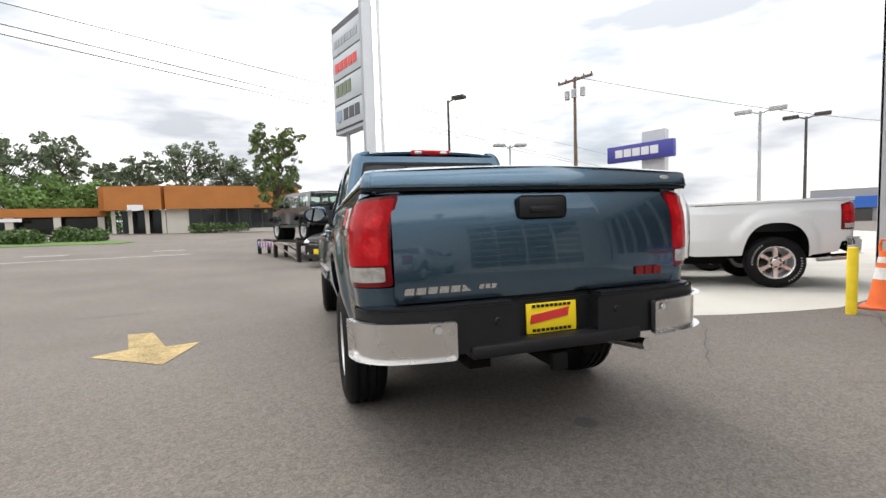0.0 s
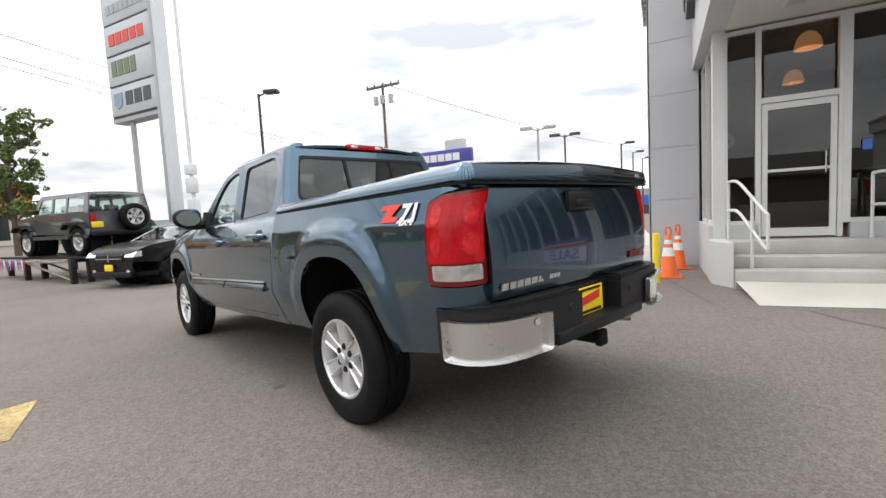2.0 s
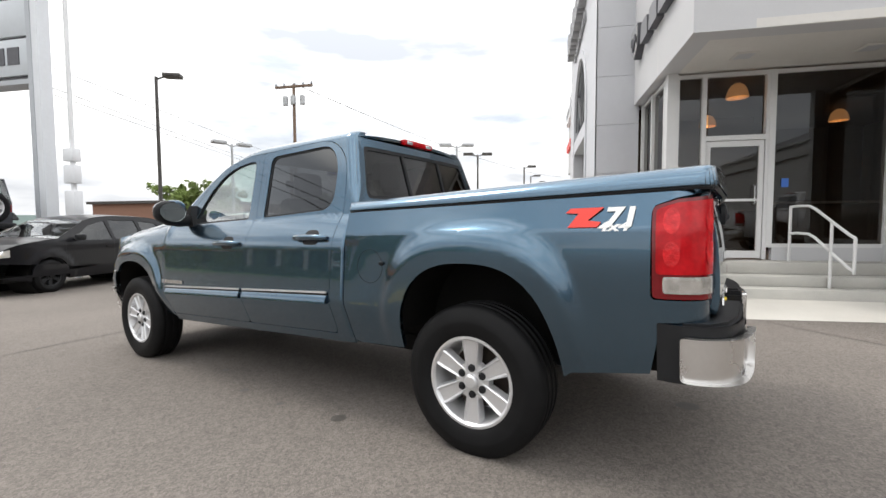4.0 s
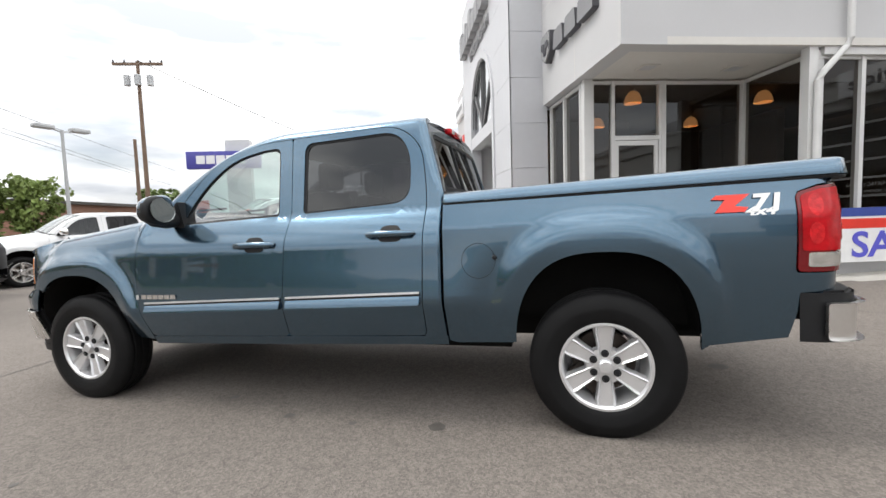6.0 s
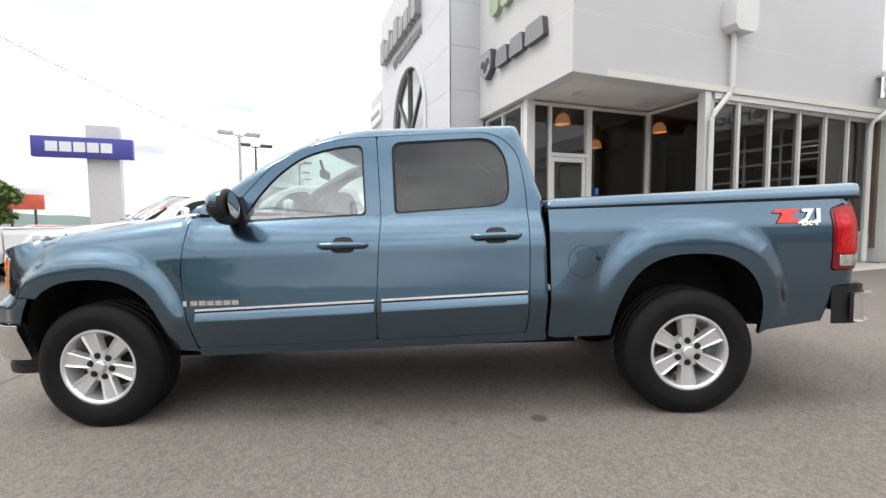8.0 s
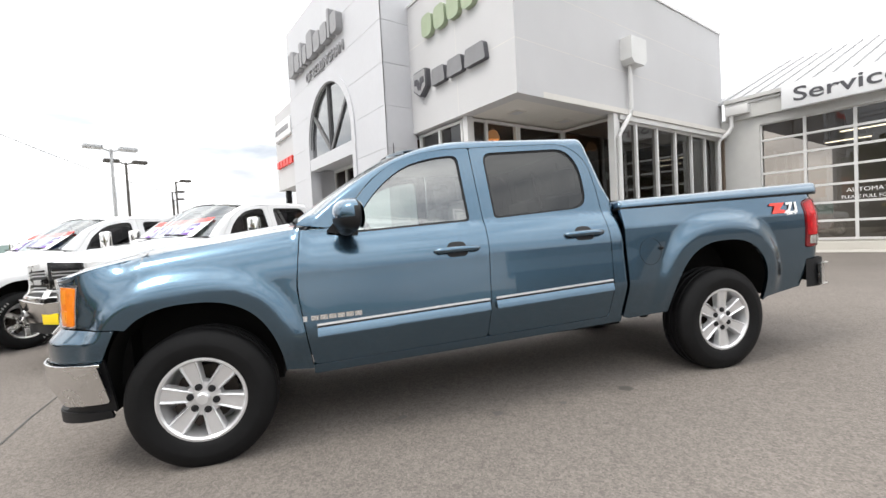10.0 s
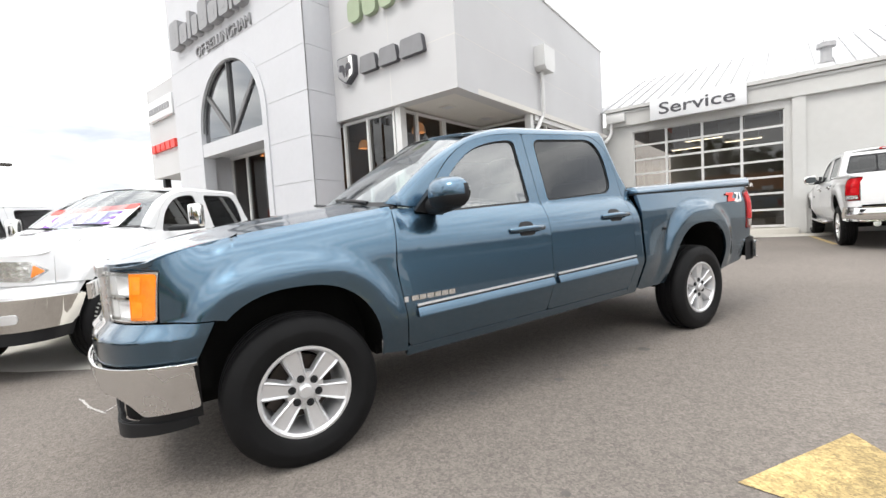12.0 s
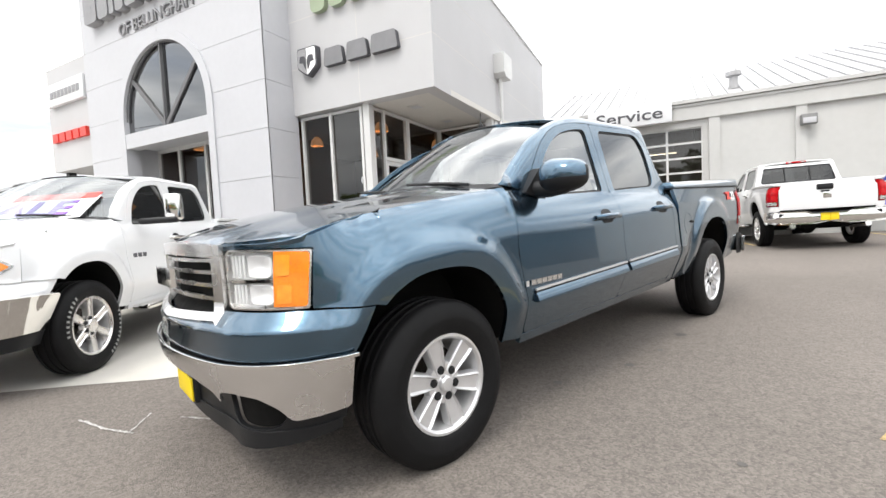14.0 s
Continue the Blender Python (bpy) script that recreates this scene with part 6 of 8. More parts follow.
def signs():
    # emblem shield and letter blocks on the stucco box
    sg = thing("wall_sign", pose(9.05, RAM_Y, 4.42, 0, 0, 180), "dark raised maker letters as blocks with a chrome shield", "sign")
    bm = bmesh.new()
    prism(bm, rounded([(0.0, 0.63), (0.0, 0.20), (0.28, 0.0), (0.56, 0.20), (0.56, 0.63)], 0.05, 3), "y", -0.13, 0.0)
    sh = part("shield", bm, LETTER_DARK, sg)
    bm = bmesh.new()
    outer = rounded([(0.0, 0.63), (0.0, 0.20), (0.28, 0.0), (0.56, 0.20), (0.56, 0.63)], 0.05, 3)
    prism(bm, [(0.28 + (p[0] - 0.28) * 0.9, 0.33 + (p[1] - 0.33) * 0.9) for p in outer], "y", -0.15, -0.12)
    part("shield_face", bm, CHROME, sh)
    bm = bmesh.new()
    for s in (-1, 1):
        prism(bm, [(0.28 + s * 0.03, 0.16), (0.28 + s * 0.10, 0.30), (0.28 + s * 0.20, 0.32), (0.28 + s * 0.17, 0.45), (0.28 + s * 0.06, 0.44), (0.28 + s * 0.02, 0.34)], "y", -0.165, -0.15)
    part("shield_relief", bm, LETTER_DARK, sh)
    face = material("letter_face_grey", (0.20, 0.20, 0.21), 0.5, vary=0.08, scale=5.0)
    for i, x in enumerate((0.72, 1.33, 1.95)):
        bm = bmesh.new()
        w = (0.54, 0.56, 0.66)[i]
        o = rounded([(0, 0), (w, 0), (w - 0.05, 0.36), (0.05, 0.36)], 0.05, 3)
        prism(bm, [(x + u, 0.13 + v) for u, v in o], "y", -0.12, 0.0)
        ob = part("letter_block", bm, [LETTER_DARK, face], sg)
        for f in ob.data.polygons:
            f.material_index = 1 if f.normal.y < -0.9 else 0
    sg2 = thing("wall_sign", pose(8.60, RAM_Y, 5.72, 0, 0, 180), "pale green raised maker letters as blocks", "sign")
    green = material("olive_letters", (0.32, 0.38, 0.26), 0.5, vary=0.06)
    for i in range(4):
        bm = bmesh.new()
        prism(bm, rounded([(i * 0.5, 0), (i * 0.5 + 0.40, 0), (i * 0.5 + 0.40, 0.5), (i * 0.5, 0.5)], 0.15, 5), "y", -0.12, 0.0)
        part("letter_block", bm, green, sg2)
    # dealer name over the arch
    sg3 = thing("wall_sign", pose(15.95, TOWER_Y, 6.95, 0, 0, 180), "grey raised dealer letters as plain blocks", "sign")
    grey = material("grey_letters", (0.26, 0.26, 0.27), 0.5, vary=0.06)
    x = 0.0
    for w, h in ((0.62, 0.80), (0.48, 0.55), (0.20, 0.78), (0.36, 0.55), (0.52, 0.80), (0.52, 0.55), (0.50, 0.55), (0.14, 0.80), (0.42, 0.55)):
        bm = bmesh.new()
        prism(bm, rounded([(x, 0), (x + w, 0), (x + w, h), (x, h)], min(0.12, w * 0.3), 4), "y", -0.20, 0.0)
        if w > 0.4:
            box(bm, x + w * 0.32, x + w * 0.66, -0.203, -0.19, h * 0.3, h * 0.55)
        part("letter_block", bm, grey, sg3)
        x += w + 0.085
    sg4 = thing("wall_sign", pose(14.62, TOWER_Y, 6.42, 0, 0, 180), "small grey raised words on the tower", "sign")
    writing("lettering", "OF BELLINGHAM", 0.42, 0.05, grey, pose(0, -0.03, 0), sg4, wide=1.0)
    # far wing with two signs
    bm = boxes((TOWER_X1, 19.1, -5.0, TOWER_Y - 0.08, 3.30, 6.45), (TOWER_X1, 18.6, -5.0, -0.5, -0.6, 3.30))
    setting("wall_wing", bm, STUCCO, "pale stucco wing past the tower")
    bm = boxes((18.75, 18.95, 0.6, 0.8, -0.6, 3.3))
    setting("trim_wing_post", bm, PLASTIC, "dark post under the wing", "trim")
    for z, h, mat, n, label in ((5.25, 0.66, SIGN_WHITE, 0, "white sign panel with grey letter blocks"), (4.17, 0.26, DECAL_RED, 5, "red raised maker letters as blocks")):
        s5 = thing("wall_sign", pose(18.80, TOWER_Y - 0.08, z, 0, 0, 180), label, "sign")
        if n:
            bars("letter_block", n, 2.1, h, mat, pose(0, 0, 0), s5, depth=0.1)
        else:
            part("panel", boxes((0, 2.1, -0.12, 0.0, 0, h), bevel=0.02), mat, s5)
            bars("letter_block", 8, 1.8, 0.2, grey, pose(0.15, -0.122, 0.22), s5, depth=0.01)


tower()
stucco_box()
entrance()
downspouts()
signs()


# ---- service wing ----
def service():
    Y, k = -8.75, 1.045
    cx = 1.3

    def X(x):
        return cx + (x - cx) * k

    def Z(z):
        return 1.13 + (z - 1.13) * k
    gx0, gx1, gz0, gz1 = X(0.90), X(4.82), Z(0.50), Z(3.70)
    setting("wall_service_corner", boxes((gx1, 6.1, Y - 0.3, Y, -0.3, Z(4.0))), SERVICE_WALL, "pale grey painted pier beside the garage door")
    setting("wall_service_lintel", boxes((gx0, gx1, Y - 0.3, Y, gz1, Z(4.0))), SERVICE_WALL, "pale grey painted lintel over the garage door")
    bm = boxes((-14, gx0, Y - 0.3, Y, -0.3, Z(4.0)), (-14, -13.7, Y - 12, Y - 0.3, -0.3, Z(4.0)), (-13.7, 6.1, Y - 12.3, Y - 12, -0.3, Z(4.0)))
    setting("wall_service", bm, SERVICE_WALL, "pale grey painted wall of the service wing")
    bm = boxes((-14.2, X(5.62), Y - 0.2, Y + 0.12, Z(3.93), Z(4.33)), (-14.2, X(5.62), Y - 0.2, Y + 0.16, Z(4.33), Z(4.40)), (-14.2, X(5.62), Y - 0.2, Y + 0.22, Z(4.42), Z(4.52)))
    setting("trim_fascia", bm, SERVICE_WALL, "deep grey fascia and gutter of the service wing", "trim")
    # standing-seam roof
    roof = thing("roof_service", Matrix.Identity(4), "pale standing-seam metal roof", "roof", kind="structure")
    y0, z0, y1, z1 = Y + 0.15, Z(4.5), Y - 5.8, Z(4.5) + 2.35
    bm = bmesh.new()
    prism(bm, [(y0, z0 - 0.06), (y1, z1 - 0.06), (y1 - 6, z0 - 0.06), (y1 - 6, z0), (y1, z1), (y0, z0)], "x", -14.2, 6.2)
    part("sheet", bm, METAL_ROOF, roof)
    rib = bmesh.new()
    L = math.hypot(y1 - y0, z1 - z0)
    box(rib, -0.02, 0.02, 0, L, 0.0, 0.045)
    me = None
    for i in range(50):
        x = -14.0 + i * 0.405
        if me is None:
            ob = part("seam", rib, METAL_ROOF, roof)
            me = ob.data
        else:
            ob = new("seam", me)
            ob.parent = roof
        ob.matrix_basis = Matrix.Translation((x, y0, z0 + 0.002)) @ pose(0, 0, 0, -math.degrees(math.atan2(z1 - z0, y0 - y1)), 0, 0) @ pose(0, 0, 0, 180) @ Matrix.Scale(-1, 4, (0, 0, 1))
    # sectional glass door
    d = thing("door_service", Matrix.Identity(4), "large white-framed glass sectional garage door, closed", "garage door", kind="structure")
    cols = [gx0 + (gx1 - gx0) * i / 4 for i in range(5)]
    rows = [gz0 + (gz1 - gz0) * i / 7 for i in range(8)]
    for x in cols:
        part("stile", boxes((x - 0.035, x + 0.035, Y - 0.14, Y - 0.06, gz0, gz1)), ALU, d)
    for z in rows:
        part("rail", boxes((gx0, gx1, Y - 0.142, Y - 0.058, z - 0.03, z + 0.03)), ALU, d)
    for i in range(4):
        for j in range(7):
            bm = bmesh.new()
            bm.faces.new([bm.verts.new(v) for v in ((cols[i], Y - 0.10, rows[j]), (cols[i + 1], Y - 0.10, rows[j]), (cols[i + 1], Y - 0.10, rows[j + 1]), (cols[i], Y - 0.10, rows[j + 1]))])
            part("pane", bm, DARK_GLASS, d).visible_shadow = False
    writing("lettering", "AUTOMATIC DOOR", 0.15, 0.004, DECAL_WHITE, pose(cols[2] + 0.2, Y - 0.09, rows[2] + 0.24, 0, 0, 180), d, wide=1.1)
    writing("lettering", "PLEASE PULL FORWARD", 0.12, 0.004, DECAL_WHITE, pose(cols[2] + 0.3, Y - 0.09, rows[2] + 0.07, 0, 0, 180), d)
    setting("trim_service_sill", boxes((gx0 - 0.3, X(5.0), Y - 0.1, Y + 0.30, 0.0, Z(0.44)), bevel=0.015), CONCRETE, "concrete sill in front of the garage door", "trim")
    # bay behind the glass
    setting("floor_bay", boxes((-4, 5.9, Y - 11.9, Y - 0.3, 0.2, 0.42)), CONCRETE, "grey floor of the service bay", "floor")
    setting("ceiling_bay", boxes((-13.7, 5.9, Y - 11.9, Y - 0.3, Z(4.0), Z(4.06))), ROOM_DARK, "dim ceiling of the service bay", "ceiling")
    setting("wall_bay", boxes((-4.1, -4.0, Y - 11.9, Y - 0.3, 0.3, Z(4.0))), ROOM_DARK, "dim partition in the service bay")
    tube_m = material("shop_tube", (1, 1, 0.95), 0.4, glow=(1.0, 0.95, 0.75, 5.0))
    for x, y in ((1.5, Y - 2.5), (3.3, Y - 3.2), (2.2, Y - 5.0), (4.2, Y - 5.5)):
        th = thing("strip_light", pose(x, y, Z(3.55)), "lit fluorescent strip light inside the service bay", "strip light", "bay lights")
        part("housing", boxes((-0.65, 0.65, -0.07, 0.07, 0.02, 0.09)), ALU, th)
        bm = bmesh.new()
        rod(bm, (-0.6, 0, 0), (0.6, 0, 0), 0.02, seg=8)
        part("tube", bm, tube_m, th)
        part("hanger", boxes((-0.5, -0.48, -0.01, 0.01, 0.09, Z(4.0) - Z(3.55)), (0.48, 0.5, -0.01, 0.01, 0.09, Z(4.0) - Z(3.55))), ALU, th)
    # pilasters, blank bays, lamp, vent, sign
    for x0, x1 in ((0.45, 0.74), (-1.62, -1.36), (-4.0, -3.74)):
        setting("trim_pilaster", boxes((X(x0), X(x1), Y - 0.02, Y + 0.09, -0.2, Z(3.93))), SERVICE_WALL, "pale grey pilaster on the service wall", "trim")
    lamp = thing("wall_lamp", pose(X(-1.62), Y + 0.09, Z(3.47)), "dark metal wall-pack lamp on a pilaster", "wall lamp")
    part("housing", boxes((-0.19, 0.19, 0.0, 0.22, -0.13, 0.17), bevel=0.025), material("lamp_grey", (0.20, 0.20, 0.20), 0.5, 0.3, vary=0.15, scale=9.0), lamp)
    part("lens", boxes((-0.15, 0.15, 0.222, 0.235, -0.10, 0.06), bevel=0.005), PANEL_GREY, lamp)
    vent = thing("roof_vent", pose(X(0.0), Y - 0.9, Z(4.5) + 0.36), "galvanised roof vent pipe with a cap", "vent")
    bm = bmesh.new()
    lathe(bm, [(0.20, 0.0), (0.20, 0.04), (0.13, 0.06), (0.13, 0.42), (0.22, 0.44), (0.22, 0.56), (0.05, 0.60), (0.0, 0.60)], 20)
    part("pipe", bm, METAL_ROOF, vent)
    sg = thing("service_sign", pose(X(4.20), Y + 0.30, Z(3.90), 0, 0, 180), "white board sign reading Service in dark letters", "sign")
    w = X(4.20) - X(1.72)
    part("board", boxes((0, w, -0.08, 0.075, 0, 0.66), bevel=0.012), SIGN_WHITE, sg)
    writing("lettering", "Service", 0.52, 0.012, LETTER_DARK, pose(w / 2, -0.086, 0.16), sg, wide=1.38, bold=0.005, align="CENTER")


service()

# ---- other vehicles ----
def ram_pickup(m, stretch, label, plate=True, sale=False, stripes=False):
    """A white pickup of another make: longer, taller, with a chrome cross-bar nose."""
    root = thing("pickup_truck", m, label, "pickup truck", "white pickups")

    def warp(p):
        x = p[0] + stretch * clamp((p[0] - 0.50) / 0.34, 0, 1)
        x -= 0.26 * clamp((p[0] - 0.50) / 0.34, 0, 1) * clamp((2.6 - p[0]) / 1.64, 0, 1)
        return Vector((x, p[1] * 1.03, p[2] * 1.065))
    make_pickup(root, WHITE_PAINT, lid=False, warp=warp, style="ram", glass=PRIVACY_GLASS, mirrors=not sale)
    fx = FRONT + stretch
    for x in (REAR, fx):
        for s in (-1, 1):
            wheel(root, x, s * 0.86, r=0.418, w=0.27, rim=0.262, style="chrome")
    ends = 3.9 + NOSE_LEN

    def nose(k):
        def at(s, z):
            p = Vector(flank(s, z))
            q = Vector(flank(s + 0.004, z)) - Vector(flank(s - 0.004, z))
            n = Vector((-q.y, q.x, 0)).normalized() if q.length > 1e-9 else Vector((1, 0, 0))
            if n.dot(Vector((p.x - 3.4, p.y, 0))) < 0:
                n = -n
            return tuple(p + n * k)
        return at
    for flipped in (False, True):
        get = (lambda s: s.mirrored()) if flipped else (lambda s: s)
        lens = rounded([(4.275, 0.965), (4.40, 1.052), (4.62, 1.072), (4.655, 1.05), (4.655, 0.905), (4.42, 0.878)], 0.02, 3)
        get(Shell().panel([(4.230, 1.088), (4.66, 1.10), (4.67, 0.86), (4.25, 0.846)], nose(0.0), 0.05, depth=0.03)).build("nose_panel", WHITE_PAINT, root, "", warp)
        hl = get(Shell().panel(lens, nose(0.006), 0.06, depth=0.03)).build("headlamp", SILVER_LENS, root, "clear headlamp with an amber corner", warp)
        get(Shell().panel(rounded([(4.305, 0.962), (4.385, 1.02), (4.41, 0.91)], 0.015, 3), nose(0.012), 0.06, depth=0.01)).build("lens", AMBER_LENS, hl, "", warp)
        get(Shell().panel([(4.015, 0.836), (4.25, 0.852), (4.40, 0.882), (4.67, 0.90), (4.67, 0.72), (4.10, 0.72)], nose(-0.02), 0.07, depth=0.02)).build("bumper_top", WHITE_PAINT, root, "", warp)
        band = rounded([(4.09, 0.735), (4.6, 0.745), (ends, 0.70), (ends, 0.50), (4.7, 0.46), (4.12, 0.47)], [0.02, 0, 0, 0, 0.05, 0.03], 3)
        bp = get(Shell().panel(band, lambda u, v: nose(0.012 + 0.055 * clamp((v - 0.46) / 0.28, 0, 1))(u, v), 0.03, depth=0.03)).build("front_bumper", CHROME, root, "heavy chrome front bumper", warp)
        get(Shell().panel(rounded([(4.50, 0.62), (4.68, 0.62), (4.68, 0.54), (4.50, 0.54)], 0.03, 4), nose(0.050), 0.07, depth=0.02)).build("fog_lamp", CLEAR_LENS, bp, "", warp)
        get(Shell().panel([(4.1, 0.47), (ends, 0.50), (ends, 0.34), (4.14, 0.36)], nose(0.0), 0.07, depth=0.02)).build("valance", PLASTIC, root, "", warp)
        get(Shell().panel([(4.67, 1.10), (4.67, 0.76), (ends, 0.74), (ends, 1.12)], nose(-0.01), 0.08, depth=0.0)).build("grille_mesh", PLASTIC, root, "", warp)
        for o in ([(4.66, 1.12), (4.66, 1.05), (ends, 1.07), (ends, 1.15)], [(4.66, 0.80), (4.66, 0.74), (ends, 0.70), (ends, 0.77)], [(4.66, 1.10), (4.71, 1.10), (4.73, 0.76), (4.68, 0.76)],
                  [(4.70, 0.955), (4.70, 0.905), (ends, 0.90), (ends, 0.965)], [(ends - 0.06, 1.1), (ends, 1.1), (ends, 0.74), (ends - 0.06, 0.74)]):
            get(Shell().panel(o, nose(0.045), 0.07, depth=0.06)).build("grille_frame", CHROME, root, "", warp)
        for zc in (0.83, 0.865, 1.0, 1.035):
            get(Shell().panel([(4.72, zc - 0.008), (4.72, zc + 0.008), (ends - 0.06, zc + 0.008), (ends - 0.06, zc - 0.008)], nose(0.015), 0.1, depth=0.02)).build("grille_bar", ALLOY, root, "", warp)
    # rear bumper in chrome
    rp = make_path([(-0.90, 0.95), (-1.0, 0.96), (-1.09, 0.90), (-1.15, 0.75), (-1.18, 0.4), (-1.18, 0.0)])

    def rear(s, z):
        p, d = along(rp, s)
        n = Vector((d.y, -d.x))
        if n.dot(Vector((p.x + 0.6, p.y))) < 0:
            n = -n
        q = p + n * (0.03 * math.sin(math.pi * clamp((z - 0.5) / 0.26, 0, 1)))
        return (q.x, q.y, z)
    L = rp[1][-1]
    for get in ((lambda s: s), (lambda s: s.mirrored())):
        get(Shell().panel([(0.0, 0.56), (0.0, 0.76), (0.75, 0.74), (0.85, 0.70), (L, 0.70), (L, 0.56), (0.85, 0.52), (0.4, 0.52)], rear, 0.06, depth=0.05, flip=True)).build("rear_bumper", CHROME, root, "chrome rear bumper", warp)
    bm = bmesh.new()
    box(bm, -1.17, -0.95, -0.85, 0.85, 0.70, 0.775, 0.02)
    part("step_pad", bm, PLASTIC, root)
    for s in (-1, 1):
        bm = bmesh.new()
        tube(bm, [(-0.7, s * 0.55, 0.45), (-1.19, s * 0.62, 0.50)], 0.055, 14)
        part("exhaust_tip", bm, CHROME, root)
    if plate:
        for x, y, z, rz in ((-1.215, 0.0, 0.66, -90), (4.60 + stretch, 0.05, 0.56, 90)):
            bm = bmesh.new()
            box(bm, -0.15, 0.15, -0.008, 0.0, -0.075, 0.075, 0.003)
            ob = part("licence_plate", bm, PLATE_YELLOW, root, "yellow dealer plate")
            ob.matrix_basis = pose(x, y, z * 1.03, 0, 0, rz)
    # running boards, side trim, badges
    for s in (-1, 1):
        bm = bmesh.new()
        box(bm, 0.95 + stretch, 2.95 + stretch, s * 1.0 - 0.09, s * 1.0 + 0.09, 0.42, 0.48, 0.02)
        part("running_board", bm, CHROME, root)
        bm = bmesh.new()
        box(bm, 1.0 + stretch, 2.98 + stretch, s * 0.985 - 0.006, s * 0.985 + 0.012, 0.78, 0.815, 0.005)
        part("side_molding", bm, CHROME, root)
        bars("door_badge", 3, 0.26, 0.05, LETTER_DARK, pose((2.98 if s > 0 else 2.72) + stretch, s * 0.998, 0.98, 0, 0, 180 if s > 0 else 0), root, depth=0.006)
        # tall towing mirrors
        if sale:
            bm = bmesh.new()
            box(bm, 2.60 + stretch, 2.72 + stretch, s * 1.30 - 0.09, s * 1.30 + 0.09, 1.36, 1.66, 0.04, 3)
            sh = part("mirror_shell", bm, CHROME, root, "tall chrome towing mirror", 50)
            bm = bmesh.new()
            box(bm, 2.64 + stretch, 2.74 + stretch, min(s * 0.94, s * 1.36), max(s * 0.94, s * 1.36), 1.335, 1.405, 0.03, 3)
            part("mirror_arm", bm, PLASTIC, sh)
    bm = boxes((-1.098, -1.09, -0.07, 0.07, 1.06, 1.20), bevel=0.003)
    part("tailgate_badge", bm, CHROME, root)
    # roof marker and shark aerial
    bm = bmesh.new()
    prism(bm, [(1.35 + stretch, 1.975), (1.55 + stretch, 1.975), (1.40 + stretch, 2.04)], "y", -0.015, 0.015)
    part("roof_aerial", bm, PLASTIC, root)
    if sale:
        # painted windscreen words
        base = Matrix.Translation((2.93 + stretch, 0.0, 1.47)) @ pose(0, 0, 0, 0, 0, 90) @ pose(0, 0, 0, -57)
        writing("lettering", "SALE", 0.40, 0.004, material("purple_window_paint", (0.22, 0.10, 0.42), 0.6, vary=0.1), Matrix.Translation((0.080, 0, 0.055)) @ base @ pose(0, 0, -0.08), root, wide=1.1, bold=0.01, align="CENTER")
        bm = boxes((-0.62, 0.62, -0.002, 0.002, -0.15, 0.30))
        ob = part("windscreen_sticker", bm, DECAL_WHITE, root, "white sale banner across the windscreen")
        ob.matrix_basis = Matrix.Translation((0.072, 0, 0.050)) @ base
        bm = boxes((-0.60, 0.60, -0.004, 0.004, 0.24, 0.36))
        ob = part("windscreen_stripe", bm, DECAL_RED, root)
        ob.matrix_basis = Matrix.Translation((0.074, 0, 0.052)) @ base
    return root


def on_ground(x, y, heading):
    """A pose on the sloping lot."""
    e = 0.5
    nx = -(ground_z(x + e, y) - ground_z(x - e, y)) / (2 * e)
    ny = -(ground_z(x, y + e) - ground_z(x, y - e)) / (2 * e)
    up = Vector((nx, ny, 1)).normalized()
    f = Vector((math.cos(radians(heading)), math.sin(radians(heading)), 0))
    left = up.cross(f).normalized()
    f = left.cross(up)
    return Matrix.Translation((x, y, ground_z(x, y))) @ Matrix((f, left, up)).transposed().to_4x4()


ram_pickup(on_ground(9.64, 2.71, 123), 0.66, "white long-bed pickup with a sale banner in its windscreen", sale=True)
ram_pickup(on_ground(11.84, 4.51, 123), 0.66, "white pickup parked beyond another white pickup", sale=True)
ram_pickup(on_ground(-0.98, -5.1, -85), -0.02, "white pickup parked nose-in before the service wing")
ram_pickup(on_ground(15.4, 11.85, 140), 0.3, "white pickup parked in the row by the road")


